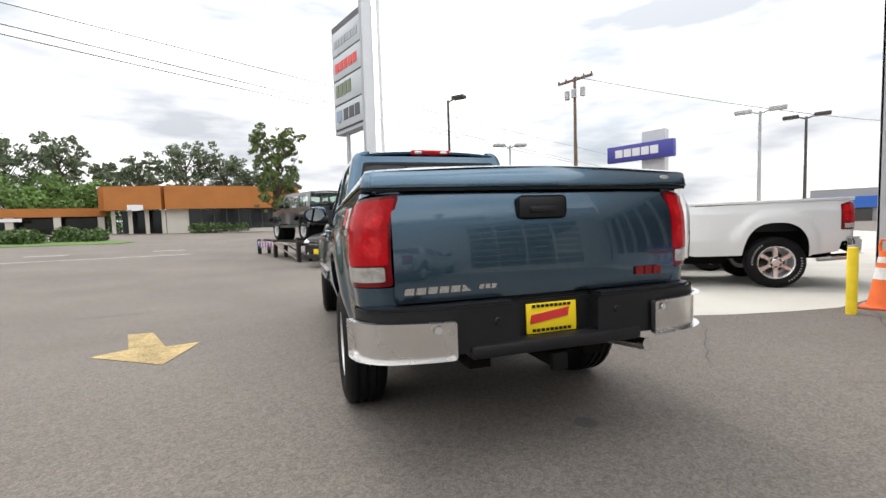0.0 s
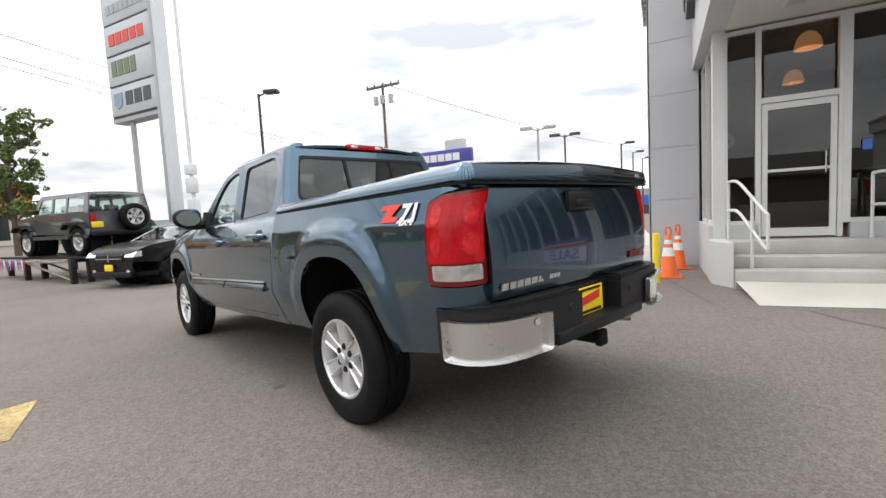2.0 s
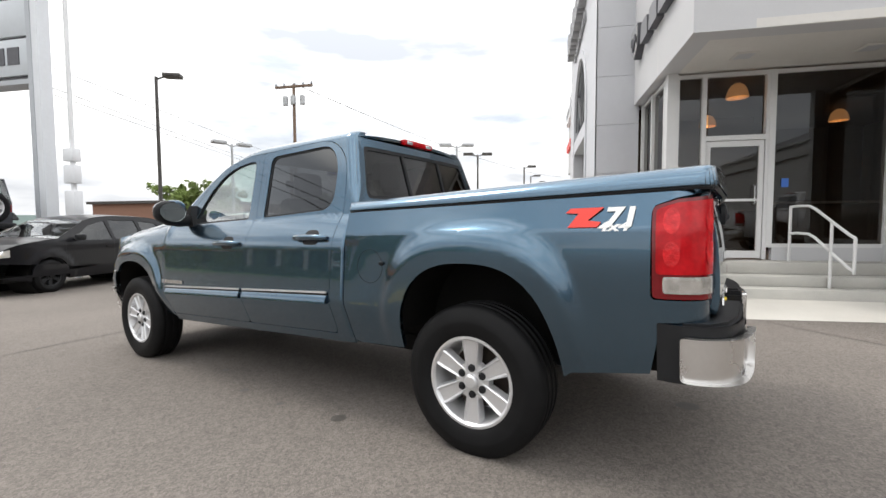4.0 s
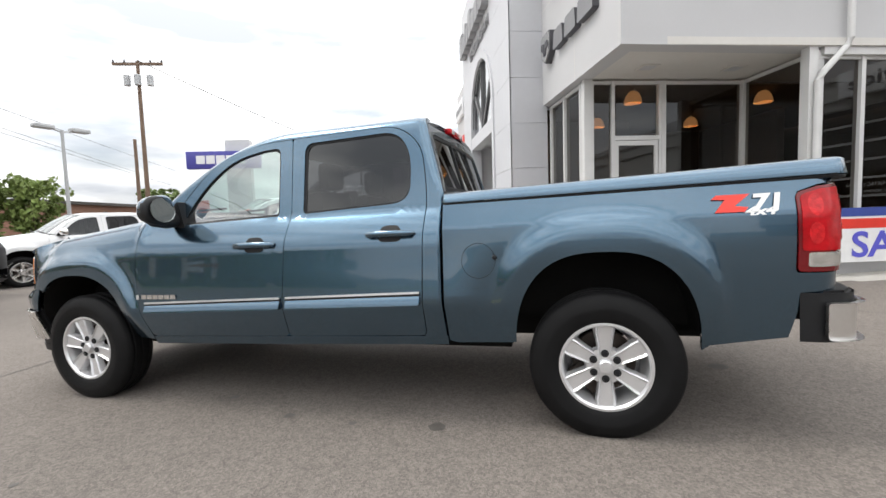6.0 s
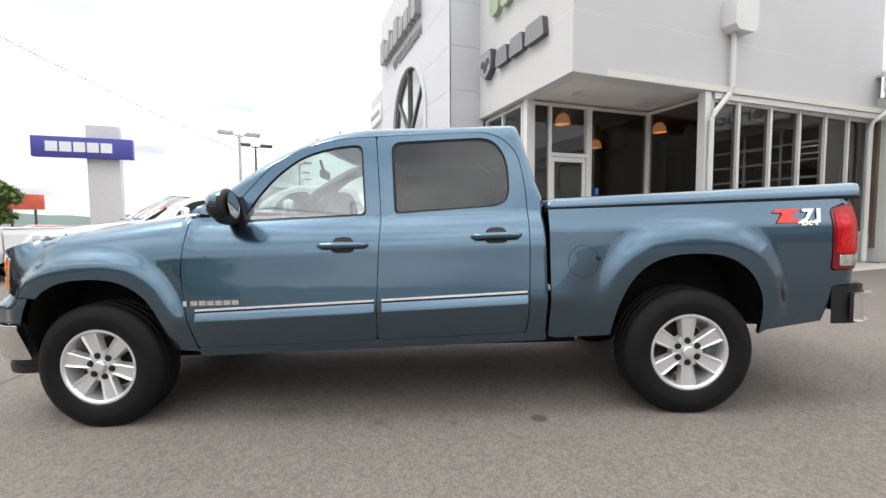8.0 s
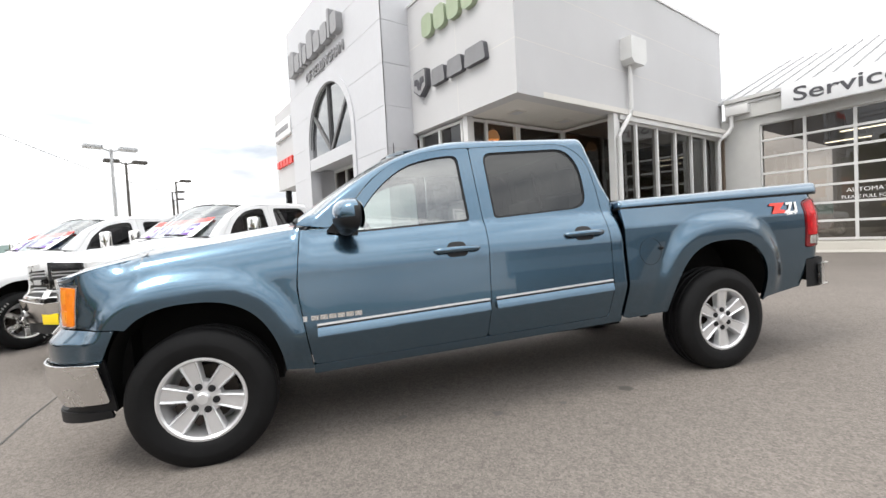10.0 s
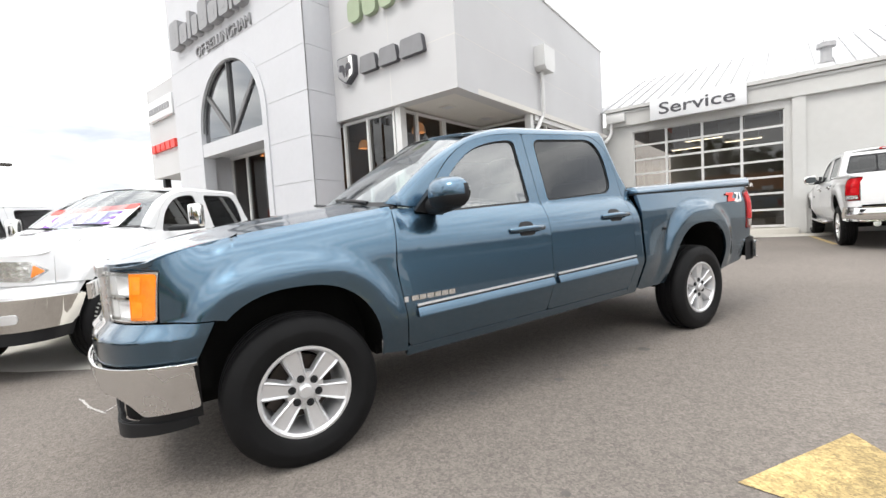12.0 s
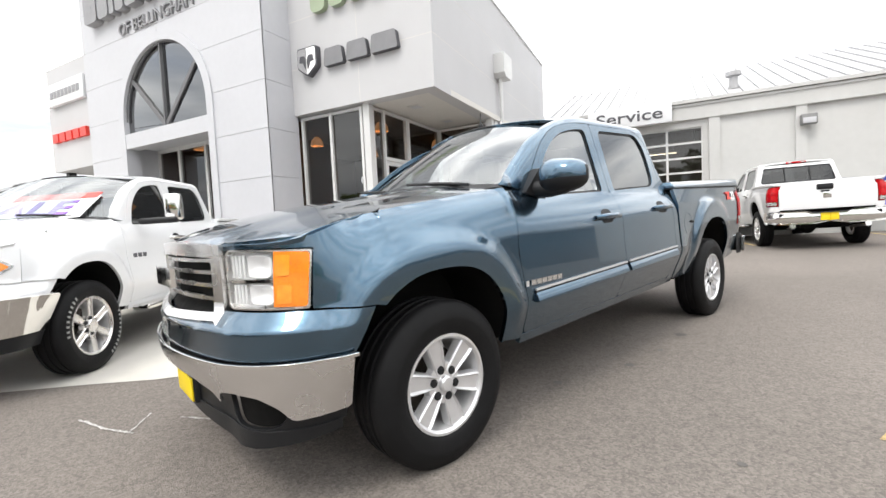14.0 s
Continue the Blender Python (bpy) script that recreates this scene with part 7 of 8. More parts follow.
def make_car(root, paint, spec):
    """A car from its side outline: flank panels with windows and a skin over the top."""
    w, belt, lean = spec["half"], spec["belt"], spec["lean"]

    def y_at(x, z):
        d = -0.5 * max(0.0, 0.5 - z) ** 2 - (lean * (z - belt) if z > belt else 0.0)
        xs, xe = spec["x0"], spec["x1"]
        d -= spec.get("round", 0.35) * max(0.0, (x - (xe - 0.55))) ** 2 + spec.get("round", 0.35) * max(0.0, (xs + 0.45 - x)) ** 2
        for xc in spec["axles"]:
            rho = math.hypot(x - xc, z - spec["r"])
            d += 0.025 * smooth01((spec["r"] * 1.75 - rho) / (spec["r"] * 0.4))
        return w + d

    def skin(k):
        return lambda x, z: (x, y_at(x, z) + k, z)
    ro = spec["r"] * 1.17
    low = spec["sill"]
    pts = list(spec["top"]) + [(spec["x0"] + 0.02, low + 0.1)]
    for xc in sorted(spec["axles"]):
        a0 = math.asin(clamp((low - spec["r"]) / ro, -1, 1))
        for i in range(17):
            t = math.pi - a0 - (math.pi - 2 * a0) * i / 16
            pts.append((xc + ro * math.cos(t), spec["r"] + ro * math.sin(t)))
    pts.append((spec["x1"] - 0.02, low + 0.1))
    base = Shell().panel(pts, skin(0), 0.08, holes=[rounded(wi, 0.05, 4) for wi in spec["windows"]], depth=0.04)
    for get in ((lambda s: s), (lambda s: s.mirrored())):
        get(base).build("body_side", paint, root)
        for wi in spec["windows"]:
            get(Shell().panel(rounded(wi, 0.05, 4), skin(-0.015), 0.2, depth=0)).build("window", spec.get("glass", PRIVACY_GLASS), root).visible_shadow = False
        for xs in spec.get("doors", ()):
            get(Shell().panel([(xs, low + 0.05), (xs + 0.008, low + 0.05), (xs + 0.008, belt), (xs, belt)], skin(0.001), 0.2, depth=0.002)).build("door_gap", PLASTIC, root)
        for xs in spec.get("doors", ())[1:]:
            get(Shell().panel([(xs + 0.06, belt - 0.14), (xs + 0.24, belt - 0.14), (xs + 0.24, belt - 0.11), (xs + 0.06, belt - 0.11)], skin(0.03), 0.1, depth=0.03)).build("handle", paint, root)
    # skin over the top, panel by panel
    stops = [Vector(p[:2]) for p in spec["over"]]

    def curve(t):
        k = clamp(int(math.floor(t)), 0, len(stops) - 2)
        t -= k
        p0, p1, p2, p3 = (stops[clamp(k + j, 0, len(stops) - 1)] for j in (-1, 0, 1, 2))
        q = 0.5 * (2 * p1 + (p2 - p0) * t + (2 * p0 - 5 * p1 + 4 * p2 - p3) * t * t + (3 * p1 - p0 - 3 * p2 + p3) * t ** 3)
        return q if spec.get("smooth", True) else p1.lerp(p2, t)
    for i, ((xa, za, kind), (xb, zb, _)) in enumerate(zip(spec["over"], spec["over"][1:])):
        sh = Shell()

        def surf(u, v, i=i):
            x, z = curve(i + u)
            return (x, y_at(x, z) * v * 0.995, z + 0.035 * (1 - v * v))
        sh.panel([(0, -1), (1, -1), (1, 1), (0, 1)], surf, 0.2, depth=0.012, flip=xb < xa)
        ob = sh.build({"g": "windscreen", "p": "top_panel", "r": "roof", "b": "bumper"}[kind], {"g": SCREEN_GLASS if i < 7 else spec.get("glass", PRIVACY_GLASS), "p": paint, "r": spec.get("roof", paint), "b": PLASTIC}[kind], root)
        if kind == "g":
            ob.visible_shadow = False
    bm = boxes((spec["x0"] + 0.12, spec["x1"] - 0.15, -w * 0.82, w * 0.82, low, low + 0.12))
    part("floor_pan", bm, UNDERBODY, root)
    bm = bmesh.new()
    box(bm, spec["axles"][0] - 0.2, spec["axles"][1] - 0.5, -w * 0.7, w * 0.7, low + 0.1, belt - 0.05, 0.05)
    for x in (spec["axles"][0] + 0.55, spec["axles"][0] + 1.45):
        for y in (-0.36, 0.36):
            box(bm, x - 0.1, x + 0.02, y - 0.2, y + 0.2, belt - 0.2, belt + 0.28, 0.05)
    part("seat_row", bm, CABIN, root)
    for xc in spec["axles"]:
        for s in (-1, 1):
            h = wheel(root, xc, s * (w - 0.10), r=spec["r"], w=spec.get("tw", 0.22), rim=spec["r"] * 0.62, style=spec.get("style", "six"))
            h.location.z = spec["r"]
            bm = bmesh.new()
            bmesh.ops.create_cone(bm, cap_ends=True, segments=20, radius1=ro, radius2=ro, depth=0.5, matrix=pose(xc, s * (w - 0.36), spec["r"], 90))
            part("wheel_housing", bm, UNDERBODY, root)
    for s in (-1, 1):
        bm = bmesh.new()
        x, z = spec["mirror"]
        box(bm, x - 0.06, x + 0.10, s * (w + 0.10) - 0.09, s * (w + 0.10) + 0.09, z, z + 0.14, 0.04, 3)
        part("mirror", bm, PLASTIC, root)
    return skin


def yellow_plate(root, m):
    bm = bmesh.new()
    box(bm, -0.15, 0.15, -0.01, 0.0, -0.08, 0.08, 0.003)
    ob = part("licence_plate", bm, PLATE_YELLOW, root, "yellow dealer plate")
    ob.matrix_basis = m


def crossover():
    """Black mid-size crossover beside the display ramp; origin at its front axle."""
    f = on_ground(6.50, 13.31, 186)
    root = thing("crossover", f, "glossy black crossover with dark alloy wheels, parked by the display ramp", "car")
    spec = dict(half=0.92, belt=1.06, lean=0.42, x0=-3.80, x1=0.95, r=0.35, sill=0.27, axles=[-2.89, 0.0],
                top=[(-3.80, 0.62), (-3.78, 1.05), (-3.55, 1.45), (-3.2, 1.64), (-2.2, 1.69), (-1.5, 1.66), (-0.95, 1.54), (-0.2, 1.15), (0.35, 1.08), (0.72, 0.99), (0.90, 0.86), (0.95, 0.66)],
                windows=[[(-0.50, 1.10), (-1.05, 1.44), (-1.52, 1.56), (-1.58, 1.10)], [(-1.66, 1.10), (-1.62, 1.57), (-2.45, 1.58), (-2.50, 1.12)], [(-2.60, 1.13), (-2.56, 1.57), (-3.15, 1.52), (-3.40, 1.20)]],
                over=[(0.92, 0.36, "p"), (0.96, 0.62, "p"), (0.91, 0.86, "p"), (0.72, 0.99, "p"), (0.35, 1.08, "p"), (-0.20, 1.14, "g"), (-0.98, 1.54, "r"), (-1.5, 1.66, "r"), (-2.2, 1.69, "r"), (-3.2, 1.64, "g"), (-3.58, 1.40, "p"), (-3.79, 1.0, "p"), (-3.80, 0.45, "p")],
                doors=(-0.35, -1.6, -2.55), mirror=(-0.62, 1.10), style="dark")
    make_car(root, BLACK_PAINT, spec)
    for s in (-1, 1):
        bm = bmesh.new()
        prism(bm, rounded([(0.50, 0.985), (0.88, 0.905), (0.985, 0.77), (0.62, 0.80)], 0.03, 3), "y", s * 0.54, s * 0.875)
        part("headlamp", bm, CLEAR_LENS, root)
        bm = bmesh.new()
        lathe(bm, [(0, 0.02), (0.05, 0.015), (0.055, 0.0)], 14, pose(0.955, s * 0.62, 0.42, 0, 90))
        part("fog_lamp", bm, CLEAR_LENS, root)
    bm = boxes((0.90, 0.985, -0.48, 0.48, 0.66, 0.84), bevel=0.02)
    part("grille", bm, PLASTIC, root)
    bm = boxes((0.955, 1.0, -0.48, 0.48, 0.73, 0.75), (0.955, 1.0, -0.012, 0.012, 0.66, 0.84))
    part("grille_bar", bm, CHROME, root)
    bm = boxes((0.90, 0.98, -0.72, 0.72, 0.28, 0.42), bevel=0.03)
    part("lower_grille", bm, PLASTIC, root)
    yellow_plate(root, pose(1.0, 0.0, 0.52, 0, 0, 90))


def offroader():
    """Grey four-door off-roader up on the ramp; origin below its rear axle."""
    m = Matrix.Translation((7.01, 15.9, 0.57)) @ pose(0, 0, 0, 0, 0, 91)
    root = thing("off_roader", m, "grey four-door off-roader with a black top, raised on the display ramp", "car")
    spec = dict(half=0.86, belt=1.22, lean=0.16, x0=-0.62, x1=3.45, r=0.41, sill=0.50, axles=[0.0, 2.95], round=0.05, tw=0.26, smooth=False,
                top=[(-0.60, 0.62), (-0.62, 1.22), (-0.56, 1.80), (1.95, 1.82), (2.12, 1.72), (2.32, 1.24), (3.40, 1.16), (3.45, 0.72)],
                windows=[[(-0.40, 1.27), (-0.38, 1.70), (0.45, 1.70), (0.45, 1.27)], [(0.55, 1.27), (0.55, 1.70), (1.22, 1.70), (1.22, 1.27)], [(1.32, 1.27), (1.32, 1.70), (1.92, 1.70), (2.14, 1.27)]],
                over=[(3.45, 0.70, "p"), (3.40, 1.15, "p"), (2.32, 1.24, "g"), (2.10, 1.74, "r"), (1.95, 1.82, "r"), (-0.55, 1.80, "g"), (-0.62, 1.24, "p"), (-0.61, 0.60, "p")],
                doors=(0.5, 1.27, 2.2), mirror=(2.0, 1.28), roof=PLASTIC, glass=TRUCK_GLASS)
    make_car(root, GREY_PAINT, spec)
    for xc in (0.0, 2.95):
        for s in (-1, 1):
            bm = bmesh.new()
            o = [(xc - 0.62, 0.80), (xc - 0.45, 0.97), (xc + 0.45, 0.97), (xc + 0.62, 0.80), (xc + 0.56, 0.77), (xc + 0.42, 0.91), (xc - 0.42, 0.91), (xc - 0.56, 0.77)]
            prism(bm, o, "y", s * 0.80, s * 1.0)
            part("wing_flare", bm, PLASTIC, root)
    for s in (-1, 1):
        bm = bmesh.new()
        box(bm, -0.67, -0.60, s * 0.74 - 0.07, s * 0.74 + 0.07, 0.98, 1.16, 0.015)
        part("tail_lamp", bm, RED_LENS, root)
    bm = bmesh.new()
    box(bm, -0.80, -0.60, -0.82, 0.82, 0.56, 0.70, 0.03)
    part("rear_bumper", bm, PLASTIC, root)
    sp = wheel(root, 0.0, 0.9, r=0.395, w=0.24, rim=0.24, style="six")
    sp.matrix_basis = pose(-0.80, -0.25, 1.08, 0, -90, 0)
    yellow_plate(root, pose(-0.69, 0.68, 0.88, 0, 0, -90))
    bm = bmesh.new()
    rod(bm, (2.25, -0.8, 1.22), (2.20, -0.8, 2.15), 0.006, seg=6)
    part("whip_aerial", bm, PLASTIC, root)


def saloon(paint, m, label, group=""):
    root = thing("saloon_car", m, label, "car", group)
    spec = dict(half=0.88, belt=0.92, lean=0.45, x0=-3.65, x1=0.90, r=0.32, sill=0.24, axles=[-2.70, 0.0],
                top=[(-3.65, 0.60), (-3.60, 0.92), (-3.05, 1.02), (-2.45, 1.36), (-1.6, 1.43), (-1.05, 1.36), (-0.30, 0.98), (0.40, 0.88), (0.86, 0.66)],
                windows=[[(-0.60, 0.97), (-1.12, 1.28), (-1.52, 1.33), (-1.55, 0.96)], [(-1.63, 0.96), (-1.60, 1.33), (-2.3, 1.29), (-2.72, 1.02)]],
                over=[(0.88, 0.36, "p"), (0.90, 0.64, "p"), (0.40, 0.88, "p"), (-0.30, 0.98, "g"), (-1.05, 1.36, "r"), (-1.6, 1.43, "r"), (-2.45, 1.36, "g"), (-3.05, 1.02, "p"), (-3.60, 0.94, "p"), (-3.66, 0.40, "p")],
                doors=(-0.30, -1.6), mirror=(-0.75, 0.95))
    make_car(root, paint, spec)
    for s in (-1, 1):
        part("tail_lamp", boxes((-3.68, -3.58, s * 0.66 - 0.16, s * 0.66 + 0.16, 0.74, 0.88), bevel=0.02), RED_LENS, root)
        part("headlamp", boxes((0.72, 0.88, s * 0.64 - 0.16, s * 0.64 + 0.16, 0.60, 0.72), bevel=0.03), CLEAR_LENS, root)


crossover()
offroader()
saloon(RED_PAINT, on_ground(24.6, 16.9, 128), "red saloon car parked in the row by the road")
saloon(GREY_PAINT, on_ground(19.6, 12.6, 128), "dark grey saloon car parked in the row")

# ---- the lot ----
def concrete_and_paint():
    # pale apron before the tower, with a curved edge
    o = [(5.05, 5.35), (5.6, 5.78), (6.1, 6.05), (6.9, 6.55), (8.0, 7.0), (9.4, 7.5), (13.0, 8.6), (30, 12), (40, 8), (30, 2.0), (16.6, 1.0), (9.4, 1.02), (8.4, 1.0), (7.35, 1.15), (6.7, 1.48), (6.1, 1.86), (5.62, 2.25), (5.2, 2.9), (4.9, 3.9), (4.88, 4.7)]
    sheet("apron", o, CONCRETE, 0.004, 1.5, label="pale concrete apron with a curved edge", category="pavement")
    bm = bmesh.new()
    vs = [(5.22, -3.0), (5.30, -0.05), (6.42, 0.02), (6.42, -3.0)]
    lo = [bm.verts.new((x, y, ground_z(x, y) + 0.004 if x < 6 else 0.10)) for x, y in vs]
    bm.faces.new(list(reversed(lo)))
    setting("apron_entrance", bm, CONCRETE, "pale concrete slab before the entrance steps", "pavement")
    sheet("apron_side", [(4.95, -8.0), (5.10, -3.0), (5.9, -3.0), (5.98, -8.4)], CONCRETE, 0.004, 2.0, label="concrete strip along the showroom flank", category="pavement")
    sheet("apron_service", [(-0.2, -8.5), (5.6, -8.5), (5.5, -7.7), (0.0, -7.6)], CONCRETE, 0.006, 2.0, label="concrete strip before the garage door", category="pavement")
    # yellow arrow
    arrow = [(0.05, 5.26), (0.565, 4.46), (0.975, 5.17), (0.66, 5.22), (0.63, 6.10), (0.385, 6.22), (0.36, 5.36)]
    sheet("road_arrow", arrow, YELLOW_PAINT, 0.005, 0.6, label="worn yellow arrow painted on the asphalt", category="road marking")
    for x0, y0, x1, y1, w, nm in ((-30, 23.3, 3.4, 22.7, 0.10, "long"), (2.2, 26.0, 3.6, 25.9, 0.14, "dash"), (-9, 26.2, -7, 26.1, 0.14, "dash"), (-2.5, 26.1, -1.0, 26.0, 0.14, "dash")):
        d = Vector((x1 - x0, y1 - y0)).normalized()
        n = Vector((-d.y, d.x)) * w / 2
        a, b = Vector((x0, y0)), Vector((x1, y1))
        sheet("road_line", [tuple(a - n), tuple(b - n), tuple(b + n), tuple(a + n)], WHITE_LINE, 0.006, 2.0, label="worn white line painted on the road", category="road marking")
    # parking line by the service wing
    for x0, y0, x1, y1 in ((0.50, -8.6, 0.02, -5.2), (-2.9, -8.6, -3.2, -5.2)):
        sheet("bay_line", [(x0 - 0.05, y0), (x0 + 0.05, y0), (x1 + 0.05, y1), (x1 - 0.05, y1)], YELLOW_PAINT, 0.005, 1.0, label="worn yellow parking bay line", category="road marking")
    # crack and paint splash ahead of the pickup
    white = [((5.28, 6.44), (4.95, 6.45)), ((4.95, 6.45), (4.68, 6.42)), ((4.90, 6.20), (4.72, 6.42)), ((4.62, 6.17), (4.3, 6.1))]
    for i, (a, b) in enumerate(white):
        a, b = Vector(a), Vector(b)
        d = (b - a).normalized()
        n = Vector((-d.y, d.x))
        k = 8
        up = [tuple(a.lerp(b, j / k) + n * (0.008 + 0.016 * noise.noise((j * 1.7, i, 0)))) for j in range(k + 1)]
        dn = [tuple(a.lerp(b, j / k) - n * (0.008 + 0.016 * noise.noise((j * 1.7, i, 5)))) for j in range(k + 1)]
        sheet("paint_splash", up + list(reversed(dn)), SPLASH, 0.005, 0.5, label="splash of white paint along a crack", category="road marking")
    seal = material("crack_sealer", (0.035, 0.034, 0.033), 0.6, vary=0.2, scale=8.0)
    rng = random.Random(4)
    for ax, ay, bx, by in ((5.1, -0.4, 2.8, -1.6), (5.3, 1.9, 3.9, 1.3), (-2.0, 8.5, 5.2, 6.9), (7.6, 0.9, 5.0, 0.3)):
        pts = [(ax + (bx - ax) * i / 14 + rng.uniform(-0.03, 0.03), ay + (by - ay) * i / 14 + rng.uniform(-0.03, 0.03)) for i in range(15)]
        up = [(x, y + rng.uniform(0.003, 0.010)) for x, y in pts]
        dn = [(x, y - rng.uniform(0.003, 0.010)) for x, y in reversed(pts)]
        sheet("crack", up + dn, seal, 0.003, 0.7, label="thin dark crack across the asphalt", category="crack")
    # oil spots
    oil = material("oil_spot", (0.080, 0.073, 0.066), 0.6, vary=0.2, scale=20.0)
    for x, y, r in ((2.09, 4.42, 0.035), (1.75, 3.5, 0.05), (2.3, 1.35, 0.07), (1.9, 4.0, 0.025), (2.5, 4.9, 0.03), (1.2, 0.4, 0.02), (0.6, 1.4, 0.02), (2.55, 0.95, 0.015), (0.4, 4.0, 0.018), (1.55, 5.6, 0.02)):
        o = [(x + r * (1 + 0.3 * noise.noise((i, x, y))) * math.cos(i * math.pi / 6), y + r * (1 + 0.3 * noise.noise((i, y, x))) * math.sin(i * math.pi / 6)) for i in range(12)]
        sheet("oil_spot", o, oil, 0.003, 0.5, label="small dark oil spot on the asphalt", category="stain")


def traffic_cone(x, y, tilt=0.0):
    th = thing("traffic_cone", Matrix.Translation((x, y, ground_z(x, y))) @ pose(0, 0, 0, 0, 0, tilt), "orange traffic cone with white reflective bands and a loop top", "traffic cone", "cones by the entrance")
    orange = material("cone_orange", (0.85, 0.16, 0.03), 0.5, vary=0.1, scale=8.0)
    bm = bmesh.new()
    box(bm, -0.20, 0.20, -0.20, 0.20, 0.0, 0.03, 0.012)
    part("base", bm, material("cone_base", (0.62, 0.12, 0.03), 0.6, vary=0.2, scale=8.0), th)
    bm = bmesh.new()
    lathe(bm, [(0.155, 0.03), (0.135, 0.08), (0.05, 0.64), (0.036, 0.70), (0.0, 0.70)], 28)
    part("body", bm, orange, th)
    for z0, z1 in ((0.36, 0.50), (0.56, 0.63)):
        bm = bmesh.new()
        r = lambda z: 0.135 - (0.085) * (z - 0.08) / 0.56 + 0.003
        lathe(bm, [(r(z0), z0), (r(z1), z1)], 28)
        part("band", bm, material("cone_band", (0.78, 0.78, 0.76), 0.5, vary=0.15, scale=12.0), th)
    bm = bmesh.new()
    tube(bm, [(0, -0.03, 0.68), (0, -0.04, 0.76), (0, -0.03, 0.83), (0, 0.03, 0.83), (0, 0.04, 0.76), (0, 0.03, 0.68)], 0.018, 8)
    part("loop", bm, orange, th)


def bollard(x, y):
    th = thing("bollard", Matrix.Translation((x, y, ground_z(x, y))), "yellow painted steel bollard by the apron", "bollard")
    bm = bmesh.new()
    lathe(bm, [(0.052, 0.0), (0.052, 0.74), (0.046, 0.77), (0.0, 0.78)], 20)
    part("post", bm, material("bollard_yellow", (0.85, 0.62, 0.02), 0.5, vary=0.12, scale=7.0), th)


def display_ramp():
    wood = material("ramp_timber", (0.30, 0.26, 0.21), 0.8, vary=0.2, scale=3.0)
    black = material("ramp_steel", (0.012, 0.012, 0.013), 0.5, vary=0.2, scale=5.0)
    th = thing("display_ramp", Matrix.Identity(4), "black steel display ramp with grey beams, carrying an off-roader", "display ramp")
    zt = 0.52
    for x, ys in ((5.86, (15.72, 18.4, 20.7)), (6.28, (15.72, 18.4, 20.7)), (8.1, (15.72, 18.4, 20.7))):
        for y in ys:
            bm = bmesh.new()
            box(bm, x - 0.07, x + 0.07, y - 0.07, y + 0.07, ground_z(x, y) - 0.01, zt + 0.05, 0.008)
            part("post", bm, black, th)
        bm = boxes((x - 0.05, x + 0.05, 15.66, 20.8, zt - 0.12, zt - 0.02))
        part("beam", bm, wood, th)
        bm = bmesh.new()
        tube(bm, [(x, 15.8, -0.1), (x, 18.3, 0.38)], 0.03, 6)
        part("brace", bm, wood if x < 6 else black, th)
    for x in (6.28, 7.74):
        bm = boxes((x - 0.26, x + 0.26, 15.2, 20.6, zt - 0.02, zt + 0.05))
        part("wheel_track", bm, black, th)
    for y in (15.8, 20.6):
        bm = boxes((5.86, 8.1, y - 0.04, y + 0.04, zt - 0.12, zt - 0.03))
        part("cross_beam", bm, black, th)
    fl = thing("bunting", Matrix.Identity(4), "red white and blue pennant bunting strung along the ramp", "bunting")
    cols = [material("pennant_red", (0.55, 0.05, 0.05), 0.7), material("pennant_white", (0.75, 0.75, 0.75), 0.7), material("pennant_blue", (0.06, 0.2, 0.6), 0.7)]
    bm = bmesh.new()
    tube(bm, [(5.79, 15.8 + 0.34 * i, zt - 0.02 - 0.05 * math.sin(math.pi * (i % 5) / 5)) for i in range(15)], 0.006, 5)
    part("cord", bm, cols[1], fl)
    for i in range(18):
        y = 18.3 + i * 0.135
        bm = bmesh.new()
        prism(bm, [(y, zt - 0.03), (y + 0.12, zt - 0.03), (y + 0.06, zt - 0.36 - 0.05 * noise.noise((i, 0, 0)))], "x", 5.786, 5.792)
        part("pennant", bm, cols[i % 3], fl)


def sale_banner(m, w, h, label):
    th = thing("sale_banner", m, label, "banner")
    part("cloth", boxes((0, w, -0.012, 0.0, 0, h)), DECAL_WHITE, th)
    part("stripe", boxes((0, w, -0.016, -0.012, h * 0.62, h * 0.80)), DECAL_RED, th)
    part("stripe", boxes((0, w, -0.017, -0.012, h * 0.84, h)), material("banner_blue", (0.04, 0.07, 0.3), 0.6), th)
    writing("lettering", "SALE", h * 0.66, 0.006, material("banner_words", (0.10, 0.10, 0.55), 0.6), pose(w / 2, -0.018, h * 0.10), th, wide=1.15, bold=0.01, align="CENTER")
    for x in (0.0, w):
        bm = bmesh.new()
        rod(bm, (x, 0.02, -0.2), (x, 0.02, h + 0.05), 0.02, seg=8)
        part("pole", bm, PLASTIC, th)


concrete_and_paint()
traffic_cone(7.62, 0.80)
traffic_cone(8.75, 0.62, 20)
bollard(6.98, 0.98)
display_ramp()
sale_banner(pose(5.55, -3.05, 0.30, 0, 0, -92), 1.9, 0.85, "red white and blue sale banner standing by the side windows")
sale_banner(pose(-2.2, -7.9, 0.95, 0, 0, 188), 1.9, 0.85, "red white and blue sale banner by the service wing")

